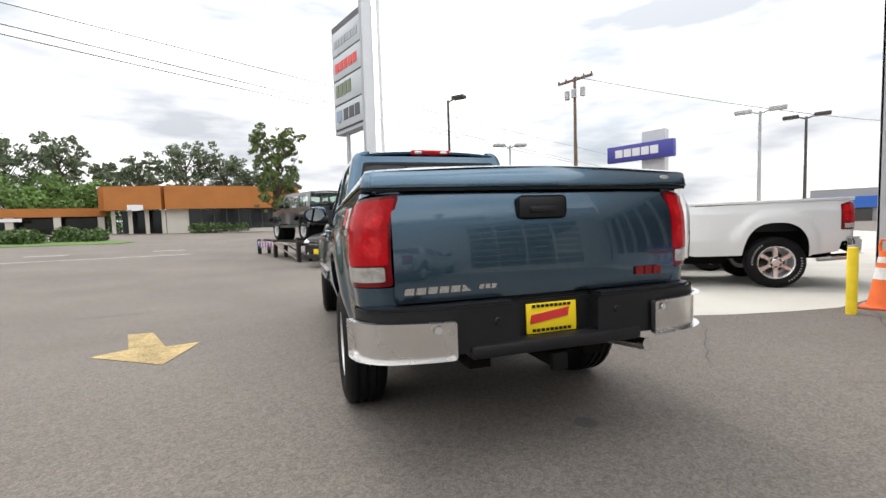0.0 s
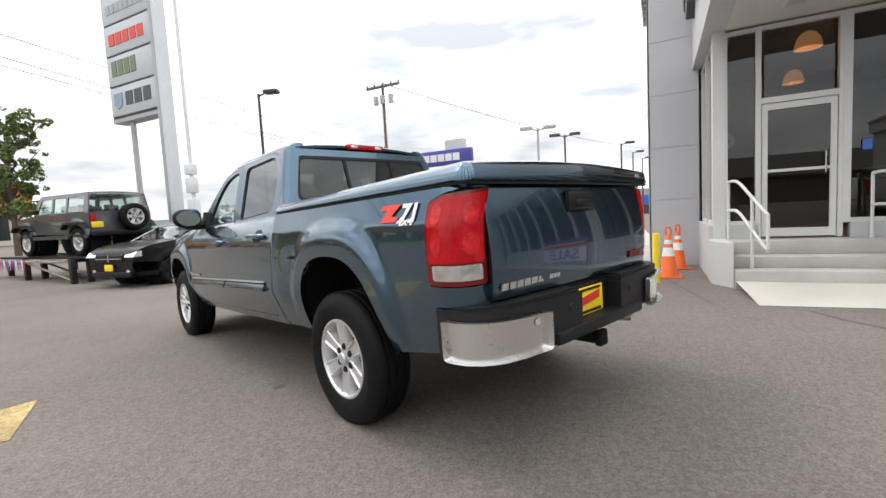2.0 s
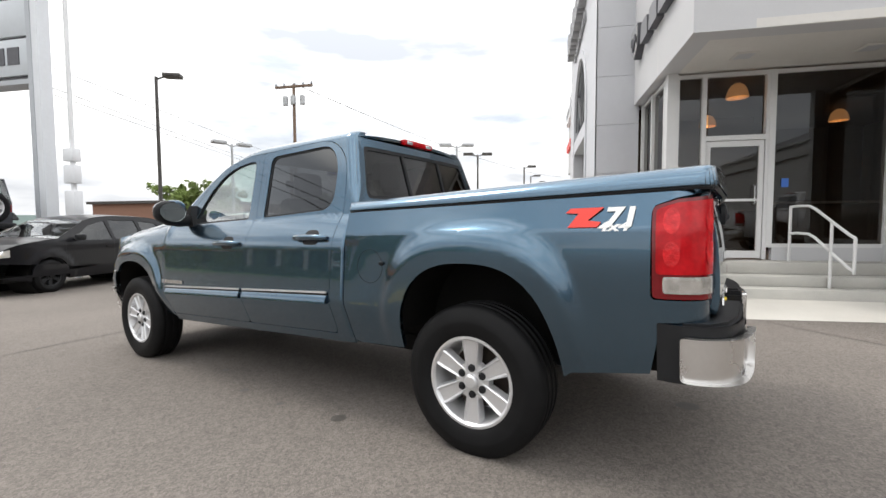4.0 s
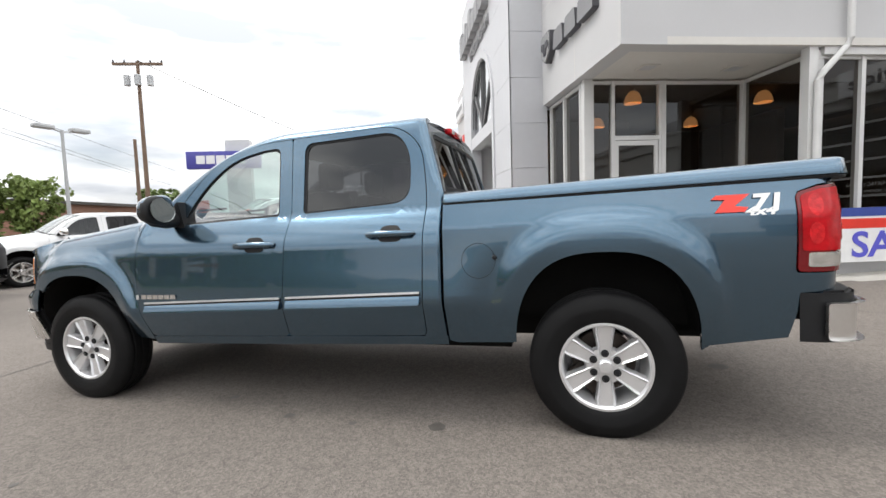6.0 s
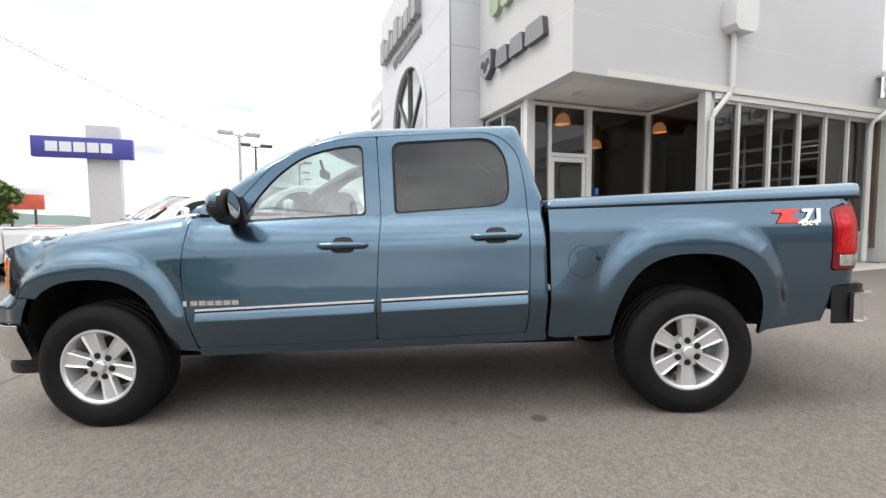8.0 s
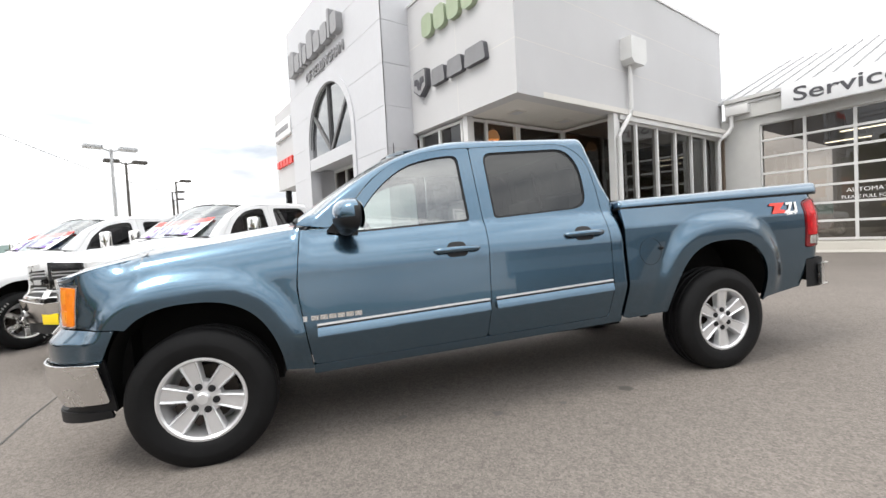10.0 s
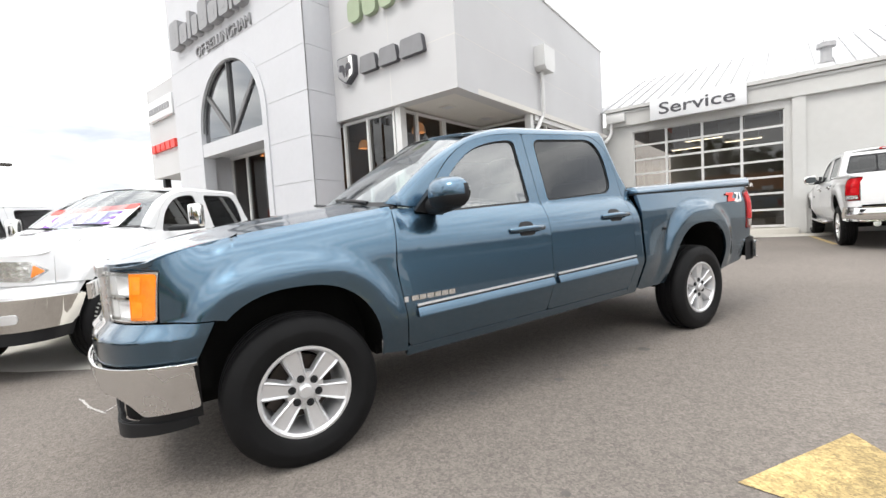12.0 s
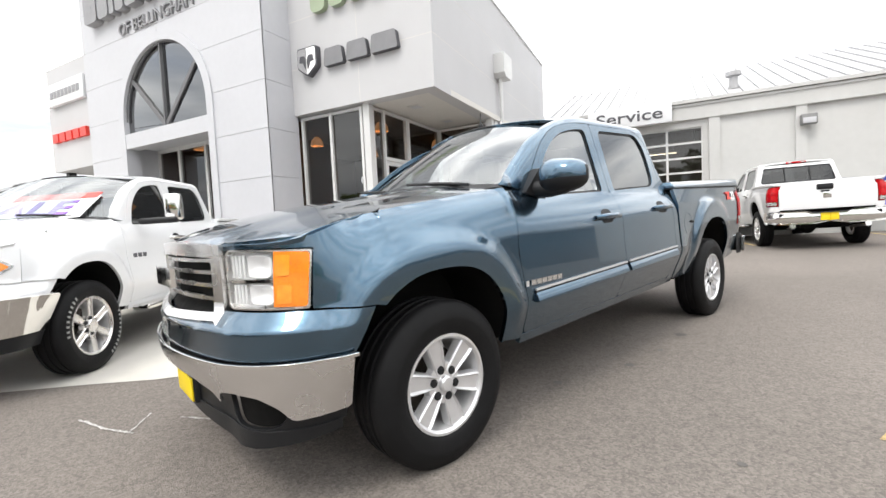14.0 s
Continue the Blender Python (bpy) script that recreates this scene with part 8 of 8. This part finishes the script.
# ---- street and distance ----
GALV = material("galvanised_steel", (0.42, 0.43, 0.44), 0.5, 0.4, vary=0.1, scale=2.0)
LAMP_DARK = material("lamp_bronze", (0.07, 0.065, 0.06), 0.5, 0.3, vary=0.1, scale=2.0)
POLE_WOOD = material("pole_timber", (0.16, 0.11, 0.08), 0.9, vary=0.25, scale=3.0, bump=0.3, bump_scale=20.0)
WIRE = material("cable_black", (0.03, 0.03, 0.03), 0.6)


def pylon_sign():
    x, y0, y1 = 8.85, 15.86, 18.58
    th = thing("pylon_sign", Matrix.Identity(4), "tall white roadside pylon sign with four maker panels", "sign")
    grey = material("pylon_grey", (0.40, 0.42, 0.45), 0.5, vary=0.06, scale=1.0)
    part("column", boxes((x - 0.1, x + 0.22, 15.40, 15.76, ground_z(x, 15.4) - 0.1, 11.0)), material("pylon_white", (0.66, 0.68, 0.71), 0.5, vary=0.06, scale=1.0), th)
    part("column_edge", boxes((x - 0.115, x - 0.1, 15.62, 15.77, 0, 11.0)), grey, th)
    part("frame", boxes((x + 0.02, x + 0.42, y0 - 0.14, y1, 5.20, 9.75)), LETTER_DARK, th)
    part("tray", boxes((x - 0.02, x + 0.44, y0 - 0.1, y1 - 0.05, 5.08, 5.21)), grey, th)
    white = material("pylon_panel", (0.50, 0.53, 0.56), 0.35, vary=0.05, scale=0.8)
    rows = ((5.30, LETTER_DARK, 3, 1.55, 0.46), (6.35, material("olive_dark", (0.16, 0.20, 0.12), 0.5), 4, 1.5, 0.52), (7.40, DECAL_RED, 5, 2.1, 0.38), (8.45, grey, 8, 2.2, 0.30))
    for z, mat, n, w, h in rows:
        pn = part("panel", boxes((x - 0.04, x + 0.1, y0 - 0.06, y1 - 0.06, z, z + 0.985), bevel=0.02), white, th)
        bars("letter_block", n, w, h, mat, pose(x - 0.042, y1 - 0.35 if n != 3 else y1 - 1.0, z + 0.30, 0, 0, -90), pn, depth=0.02)
        if n == 3:
            bm = bmesh.new()
            prism(bm, [(-0.25, 0.55), (-0.25, 0.15), (0.0, 0.0), (0.25, 0.15), (0.25, 0.55)], "y", -0.02, 0.0)
            ob = part("shield", bm, material("shield_blue", (0.25, 0.32, 0.42), 0.4, 0.3), pn)
            ob.matrix_basis = pose(x - 0.042, y1 - 0.55, z + 0.22, 0, 0, -90)
    bm = bmesh.new()
    rod(bm, (x + 0.2, 17.75, -0.3), (x + 0.2, 17.75, 5.15), 0.09, seg=12)
    part("rear_support", bm, GALV, th)
    # slim meter post beside the column
    mp = thing("meter_post", pose(x + 0.15, 14.75, ground_z(x, 14.75)), "pale steel post with grey meter boxes", "post")
    bm = bmesh.new()
    rod(bm, (0, 0, 0), (0, 0, 12.0), 0.07, 0.05, seg=10)
    part("post", bm, material("pale_post", (0.7, 0.71, 0.72), 0.5), mp)
    for z, h in ((1.5, 0.9), (2.6, 0.5), (3.2, 0.35)):
        part("box", boxes((-0.14, 0.10, -0.17, 0.17, z, z + h), bevel=0.02), SIGN_WHITE, mp)


def street_lamp(x, y, top, heads, dark=True, ang=0.0):
    th = thing("street_lamp", Matrix.Translation((x, y, ground_z(x, y))) @ pose(0, 0, 0, 0, 0, ang), "tall lot lamp with flat box heads, unlit" if not dark else "slim dark lot lamp with a flat head, unlit", "street lamp", "lot lamps")
    bm = bmesh.new()
    rod(bm, (0, 0, 0), (0, 0, top), 0.085, 0.055, seg=10)
    part("pole", bm, LAMP_DARK if dark else GALV, th)
    for i in range(heads):
        s = -1 if i == 0 else 1
        bm = bmesh.new()
        tube(bm, [(0, 0, top - 0.1), (0, s * 0.35, top + 0.02)], 0.035, 6)
        part("arm", bm, LAMP_DARK if dark else GALV, th)
        bm = bmesh.new()
        box(bm, -0.20, 0.20, s * 0.62 - 0.33, s * 0.62 + 0.33, top - 0.03, top + 0.13, 0.04)
        part("head", bm, LAMP_DARK if dark else GALV, th)


def utility_pole(x, y, top, arm=True, r=0.135):
    th = thing("utility_pole", pose(x, y, ground_z(x, y) - 0.2), "tall brown timber utility pole", "utility pole", "utility poles")
    bm = bmesh.new()
    rod(bm, (0, 0, 0), (0, 0, top), r, r * 0.66, seg=12)
    part("pole", bm, POLE_WOOD, th)
    if arm:
        bm = boxes((-0.06, 0.06, -1.35, 1.35, top - 0.22, top - 0.08))
        part("cross_arm", bm, POLE_WOOD, th)
        for s in (-0.62, 0.0, 0.62):
            bm = bmesh.new()
            lathe(bm, [(0.0, 0), (0.17, 0), (0.18, 0.55), (0.10, 0.6), (0.0, 0.6)], 14, pose(-0.1 if s == 0 else 0, s, top - 1.35))
            part("transformer", bm, GALV, th)
        for s in (-1.3, -0.7, 0.7, 1.3):
            bm = bmesh.new()
            lathe(bm, [(0.05, 0), (0.06, 0.08), (0.02, 0.18)], 8, pose(0, s, top - 0.09))
            part("insulator", bm, LETTER_DARK, th)


def cable(a, b, sag):
    a, b = Vector(a), Vector(b)
    th = thing("overhead_cable", Matrix.Identity(4), "thin black overhead cable between poles", "cable", "overhead cables")
    bm = bmesh.new()
    tube(bm, [a.lerp(b, i / 24) - Vector((0, 0, 4 * sag * (i / 24) * (1 - i / 24))) for i in range(25)], 0.022, 5)
    part("wire", bm, WIRE, th)


def blue_sign():
    th = thing("roadside_sign", Matrix.Identity(4), "wide blue roadside sign on a pale pylon", "sign")
    x = 27.7
    part("pylon", boxes((x + 0.1, x + 0.6, 12.9, 14.35, ground_z(x, 13.6), 6.35)), material("pylon_pale", (0.55, 0.56, 0.57), 0.5, vary=0.05), th)
    part("board", boxes((x - 0.35, x + 0.05, 12.2, 16.5, 4.58, 5.62), bevel=0.03), material("sign_blue", (0.055, 0.055, 0.30), 0.45, vary=0.05), th)
    bars("letter_block", 5, 2.9, 0.50, SIGN_WHITE, pose(x - 0.352, 15.9, 4.86, 0, 0, -90), th, depth=0.02, gap=0.14)


def red_board():
    th = thing("billboard", Matrix.Identity(4), "red and orange roadside billboard in the distance", "billboard")
    part("board", boxes((70, 70.4, 33.2, 37.4, 3.0, 4.9)), material("billboard_red", (0.55, 0.10, 0.06), 0.6, vary=0.35, scale=0.5), th)
    part("leg", boxes((70.1, 70.3, 34.0, 34.2, -0.5, 3.0)), LAMP_DARK, th)
    part("leg", boxes((70.1, 70.3, 36.4, 36.6, -0.5, 3.0)), LAMP_DARK, th)


def orange_building():
    th = thing("commercial_building", Matrix.Identity(4), "low shop building with an orange mansard fascia and dark windows", "building")
    orange = material("orange_fascia", (0.42, 0.155, 0.035), 0.75, vary=0.12, scale=0.5, bump=0.2, bump_scale=6.0)
    cream = material("cream_wall", (0.60, 0.57, 0.50), 0.8, vary=0.08, scale=0.6)
    pane = material("shop_glass", (0.025, 0.028, 0.03), 0.08, vary=0.3, scale=0.4)
    base = ground_z(8, 58) - 0.15
    a, b, c = Vector((1.2, 59.0)), Vector((6.0, 56.0)), Vector((19.0, 54.0))
    top, low = 5.75, 3.25
    def wall_run(p, q, z0, z1, name, mat, out=0.0, thick=0.3):
        d = (q - p).normalized()
        n = Vector((d.y, -d.x))
        bm = bmesh.new()
        prism(bm, [tuple(p + n * out), tuple(q + n * out), tuple(q + n * (out - thick)), tuple(p + n * (out - thick))], "z", z0, z1)
        return part(name, bm, mat, th)
    e = Vector((0, 12))
    for p, q in ((a, b), (b, c), (c, c + e), (a + e, a)):
        wall_run(p, q, low, top, "fascia", orange, 0.9, 0.8)
    bm = bmesh.new()
    prism(bm, [tuple(a), tuple(b), tuple(c), tuple(c + e), tuple(a + e)], "z", top - 0.4, top - 0.2)
    part("roof", bm, cream, th)
    wall_run(b, b + (c - b) * 0.16, base, low, "wall", cream)
    wall_run(b + (c - b) * 0.93, c, base, low, "wall", cream)
    wall_run(b + (c - b) * 0.16, b + (c - b) * 0.93, base, base + 0.45, "wall", cream)
    wall_run(c, c + e, base, low, "wall", cream)
    for i in range(8):
        t0, t1 = 0.16 + 0.77 * i / 8, 0.16 + 0.77 * (i + 1) / 8
        p, q = b + (c - b) * (t0 + 0.004), b + (c - b) * (t1 - 0.004)
        wall_run(p, q, base + 0.45, low, "window", pane, -0.1, 0.05)
        wall_run(q, q + (c - b) * 0.008, base + 0.45, low, "mullion", LAMP_DARK, -0.04, 0.1)
    wall_run(a, b, base, low, "porch_back", pane, -2.0, 0.1)
    for i in range(4):
        p = a + (b - a) * (0.05 + 0.3 * i)
        part("porch_post", boxes((p.x - 0.18, p.x + 0.18, p.y - 0.18, p.y + 0.18, base, low)), cream, th)
    p = a + (b - a) * 0.35
    part("name_board", boxes((2.6, 5.2, 56.2, 56.35, 3.2, 3.75)), DECAL_WHITE, th)
    # low wing with carports
    w = thing("commercial_building", Matrix.Identity(4), "long low shop wing with an orange fascia and open bays", "building")
    part("fascia", boxes((-26, 1.0, 62.0, 62.6, 2.75, 3.65)), orange, w)
    part("roof", boxes((-26, 1.0, 62.6, 70, 3.3, 3.5)), cream, w)
    part("back_wall", boxes((-26, 1.0, 66, 66.2, 0.3, 3.3)), pane, w)
    for i in range(8):
        x = -25.5 + i * 3.7
        part("pier", boxes((x - 0.3, x + 0.3, 62.1, 62.5, 0.3, 2.75)), cream, w)
    for i in range(3):
        part("name_board", boxes((-24 + i * 8, -22 + i * 8, 61.9, 62.0, 2.3, 2.65)), DECAL_WHITE, w)


def far_store():
    th = thing("store_building", Matrix.Identity(4), "distant grey store with a bright blue band", "building")
    part("wall", boxes((62, 80, -2, 13.2, -0.5, 3.1)), material("store_grey", (0.33, 0.33, 0.33), 0.8, vary=0.06), th)
    part("band", boxes((61.7, 62, -2, 13.2, 1.1, 2.25)), material("store_blue", (0.03, 0.13, 0.50), 0.6), th)
    for i in range(6):
        part("window", boxes((61.85, 62.02, -1 + i * 2.3, 0.6 + i * 2.3, -0.3, 1.0)), LAMP_DARK, th)
    th = thing("store_building", Matrix.Identity(4), "distant low brown store by the road", "building")
    part("wall", boxes((40, 62, 36, 52, 0, 3.6)), material("store_brown", (0.24, 0.13, 0.09), 0.8, vary=0.1), th)
    part("roof", boxes((39.6, 62.4, 35.6, 52.4, 3.6, 3.9)), LAMP_DARK, th)


# ---- plants ----
LEAF = material("tree_leaves", (0.125, 0.175, 0.050), 0.6, vary=0.45, scale=1.3, fine=9.0)
# far leaves: greyed and lightened, the distance haze put into their colour
LEAF_HAZED = material("hazed_far_leaves", (0.140, 0.175, 0.105), 0.7, vary=0.4, scale=0.4, fine=3.0)
SHRUB = material("shrub_leaves", (0.075, 0.125, 0.035), 0.7, vary=0.4, scale=1.5, fine=8.0)
BARK = material("bark", (0.10, 0.075, 0.055), 0.9, vary=0.3, scale=4.0, bump=0.4, bump_scale=25.0)
GRASS = material("grass", (0.085, 0.155, 0.028), 0.9, vary=0.3, scale=0.8, fine=30.0, bump=0.5, bump_scale=60.0)


def leaves(name, clumps, count, size, mat, parent, seed):
    """A crown of small folded leaves scattered through ball-shaped clumps."""
    rng = np.random.default_rng(seed)
    vol = np.array([c[3] ** 2 for c in clumps])
    pick = rng.choice(len(clumps), count, p=vol / vol.sum())
    cs = np.array([c[:3] for c in clumps])[pick]
    rs = np.array([c[3] for c in clumps])[pick]
    d = rng.normal(size=(count, 3))
    d /= np.linalg.norm(d, axis=1)[:, None]
    p = cs + d * (rs * rng.uniform(0.35, 1.05, count) ** 0.6)[:, None] * np.array([1, 1, 0.8])
    u = rng.normal(size=(count, 3))
    u /= np.linalg.norm(u, axis=1)[:, None]
    v = np.cross(u, rng.normal(size=(count, 3)))
    v /= np.linalg.norm(v, axis=1)[:, None]
    s = size * rng.uniform(0.6, 1.3, count)[:, None]
    quad = np.stack([p - u * s, p + v * s * 0.5, p + u * s, p - v * s * 0.5], 1).reshape(-1, 3)
    me = bpy.data.meshes.new(name)
    me.from_pydata(quad.tolist(), [], np.arange(count * 4).reshape(-1, 4).tolist())
    me.materials.append(mat)
    ob = new(name, me)
    ob.parent = parent
    return ob


def tree(x, y, height, spread, seed, count=5000, size=0.11, label="broad-leaved street tree in full leaf", mat=None, low=0.28, group="street trees"):
    z = ground_z(x, y)
    th = thing("tree", pose(x, y, z), label, "tree", group)
    rng = random.Random(seed)
    bm = bmesh.new()
    tube(bm, [(0, 0, -0.1), (0.03, 0.02, height * 0.25), (0.0, 0.05, height * 0.55), (0.05, 0, height * 0.9)], [height * 0.022, height * 0.018, height * 0.011, 0.01], 8)
    clumps = []
    for i in range(26):
        h = height * (low + (0.90 - low) * (i + rng.random()) / 26)
        f = (h / height - low) / (1 - low)
        reach = spread * (0.30 + 0.80 * math.sin(math.pi * (0.14 + 0.76 * (1 - f)) ** 0.9)) * rng.uniform(0.5, 1.05)
        t = i * 2.4 + rng.uniform(-0.5, 0.5)
        e = Vector((reach * math.cos(t), reach * math.sin(t), min(h + reach * rng.uniform(0.5, 1.0), height * 0.99)))
        a = Vector((0, 0.03, h * 0.84))
        tube(bm, [tuple(a), tuple(a.lerp(e, 0.5) + Vector((0, 0, 0.05))), tuple(e)], [height * 0.007, height * 0.0045, 0.006], 5)
        # twigs of several sizes along the limb, so that the outline stays ragged
        for k in range(6):
            q = a.lerp(e, rng.uniform(0.35, 1.08))
            r = spread * rng.uniform(0.07, 0.22)
            clumps.append((q.x + rng.gauss(0, spread * 0.12), q.y + rng.gauss(0, spread * 0.12), q.z + rng.gauss(0, spread * 0.10), r))
    for k in range(5):
        clumps.append((rng.gauss(0, spread * 0.1), rng.gauss(0, spread * 0.1), height * rng.uniform(0.86, 1.0), spread * rng.uniform(0.06, 0.14)))
    part("trunk", bm, BARK, th)
    leaves("crown", clumps, count, size, mat or LEAF, th, seed)
    return th


def plants():
    tree(9.6, 29.3, 7.4, 1.6, 3, 9000, 0.10)
    rng = random.Random(8)
    # grass island and low junipers
    sheet("lawn", [(-60, 37.0), (-20, 36.3), (1.2, 35.6), (2.2, 37.5), (0.4, 42), (-20, 45), (-60, 47)], GRASS, 0.03, 4.0, label="mown green lawn of the road island", category="lawn")
    sh = thing("shrub_bed", Matrix.Identity(4), "low spreading juniper shrubs on the lawn", "shrubs", kind="stuff")
    clumps = []
    for i in range(60):
        x = rng.uniform(-30, 1.2)
        y = rng.uniform(39.0, 42.5)
        clumps.append((x, y, ground_z(x, y) + rng.uniform(0.15, 0.4), rng.uniform(0.5, 0.95)))
    leaves("foliage", clumps, 16000, 0.16, SHRUB, sh, 21)
    hb = thing("shrub_bed", Matrix.Identity(4), "low clipped shrubs before the shop windows", "shrubs", kind="stuff")
    leaves("foliage", [(8.5 + i * 0.8, 54.2 - i * 0.12, ground_z(8, 55) + 0.5, rng.uniform(0.5, 0.9)) for i in range(7)] + [(21 + i, 50 + i, 1.0, 1.5) for i in range(4)], 5000, 0.14, SHRUB, hb, 22)
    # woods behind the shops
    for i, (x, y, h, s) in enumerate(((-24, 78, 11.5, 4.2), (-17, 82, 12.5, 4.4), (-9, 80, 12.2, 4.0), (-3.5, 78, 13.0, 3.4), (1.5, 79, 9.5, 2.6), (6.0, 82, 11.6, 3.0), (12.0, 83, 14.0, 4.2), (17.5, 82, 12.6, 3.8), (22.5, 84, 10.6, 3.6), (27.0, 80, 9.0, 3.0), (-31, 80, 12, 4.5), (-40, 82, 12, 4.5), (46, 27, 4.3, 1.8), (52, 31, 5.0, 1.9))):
        tree(x, y, h, s, 40 + i, 4200, 0.26, "tall tree in the woods behind the shops" if y > 70 else "round-crowned tree by the far road", LEAF_HAZED if y > 70 else LEAF, 0.22, "background trees")
    pale = material("pale_leaves", (0.17, 0.23, 0.06), 0.7, vary=0.4, scale=0.6, fine=4.0)
    for i, (x, y, h) in enumerate(((29.4, 29.8, 4.3), (30.9, 28.0, 4.5))):
        tree(x, y, h, 1.9, 80 + i, 3600, 0.17, "low spreading pale-green tree by the road", pale, 0.16, "roadside trees")
    wd = thing("woods", Matrix.Identity(4), "dense green thicket behind the low shops", "woods", kind="stuff")
    clumps = [(rng.uniform(-60, 1.5), rng.uniform(71, 78), rng.uniform(1.5, 7.6), rng.uniform(1.2, 2.4)) for _ in range(170)]
    leaves("foliage", clumps, 36000, 0.30, material("thicket_leaves", (0.11, 0.19, 0.045), 0.7, vary=0.4, scale=0.3, fine=2.0), wd, 77)
    # the plain building across the lot, behind the walk
    brown = material("across_wall", (0.13, 0.11, 0.10), 0.85, vary=0.15, scale=0.3)
    setting("wall_across", boxes((-46.0, -45.6, -40, 2, -1.0, 3.4)), brown, "plain brown wall of the building across the lot")
    bm = bmesh.new()
    prism(bm, [(-45.0, 3.3), (-45.0, 3.5), (-51.0, 6.2), (-57.0, 3.5), (-57.0, 3.3)], "y", -40.5, 2.5)
    setting("roof_across", bm, LAMP_DARK, "dark pitched roof of the building across the lot", "roof")
    # a far wooded ridge
    bm = bmesh.new()
    n = 220
    lo, hi = [], []
    for i in range(n):
        t = radians(-180 + 360 * i / (n - 1))
        x, y = 420 * math.cos(t), 420 * math.sin(t)
        h = 9 + 7 * noise.noise((i * 0.12, 3, 0)) + 3.0 * noise.noise((i * 0.5, 7, 0))
        lo.append(bm.verts.new((x, y, -2)))
        hi.append(bm.verts.new((x * 1.08, y * 1.08, max(h, 3.0))))
    for i in range(n - 1):
        bm.faces.new((lo[i + 1], lo[i], hi[i], hi[i + 1]))
    tagged(part("backdrop_ridge", bm, material("far_ridge", (0.10, 0.14, 0.13), 0.9, vary=0.2, scale=0.02)), "hazy wooded ridge on the horizon", "backdrop", kind="structure")


pylon_sign()
street_lamp(14.2, 17.1, 7.35, 1, True, 20)
street_lamp(23.4, 6.7, 5.75, 2, False, 15)
street_lamp(28.4, 6.2, 6.0, 2, True, 12)
street_lamp(18.78, 17.3, 5.5, 2, False, 60)
street_lamp(36.0, 3.4, 6.0, 1, True, 10)
street_lamp(45.0, 3.0, 6.2, 1, True, 10)
street_lamp(52.0, 2.4, 6.2, 1, True, 10)
utility_pole(26.3, 18.25, 11.0)
utility_pole(30.1, 20.85, 7.3, False, 0.14)
cable((-40, 22.1, 12.4), (95, 49.4, 12.3), 0.3)
cable((-40, 15.1, 9.8), (95, 50.4, 9.8), 0.3)
cable((-40, 15.3, 9.45), (95, 50.6, 9.5), 0.3)
cable((26.3, 18.25, 10.6), (90, -2, 10.5), 1.2)
blue_sign()
red_board()
orange_building()
far_store()
plants()
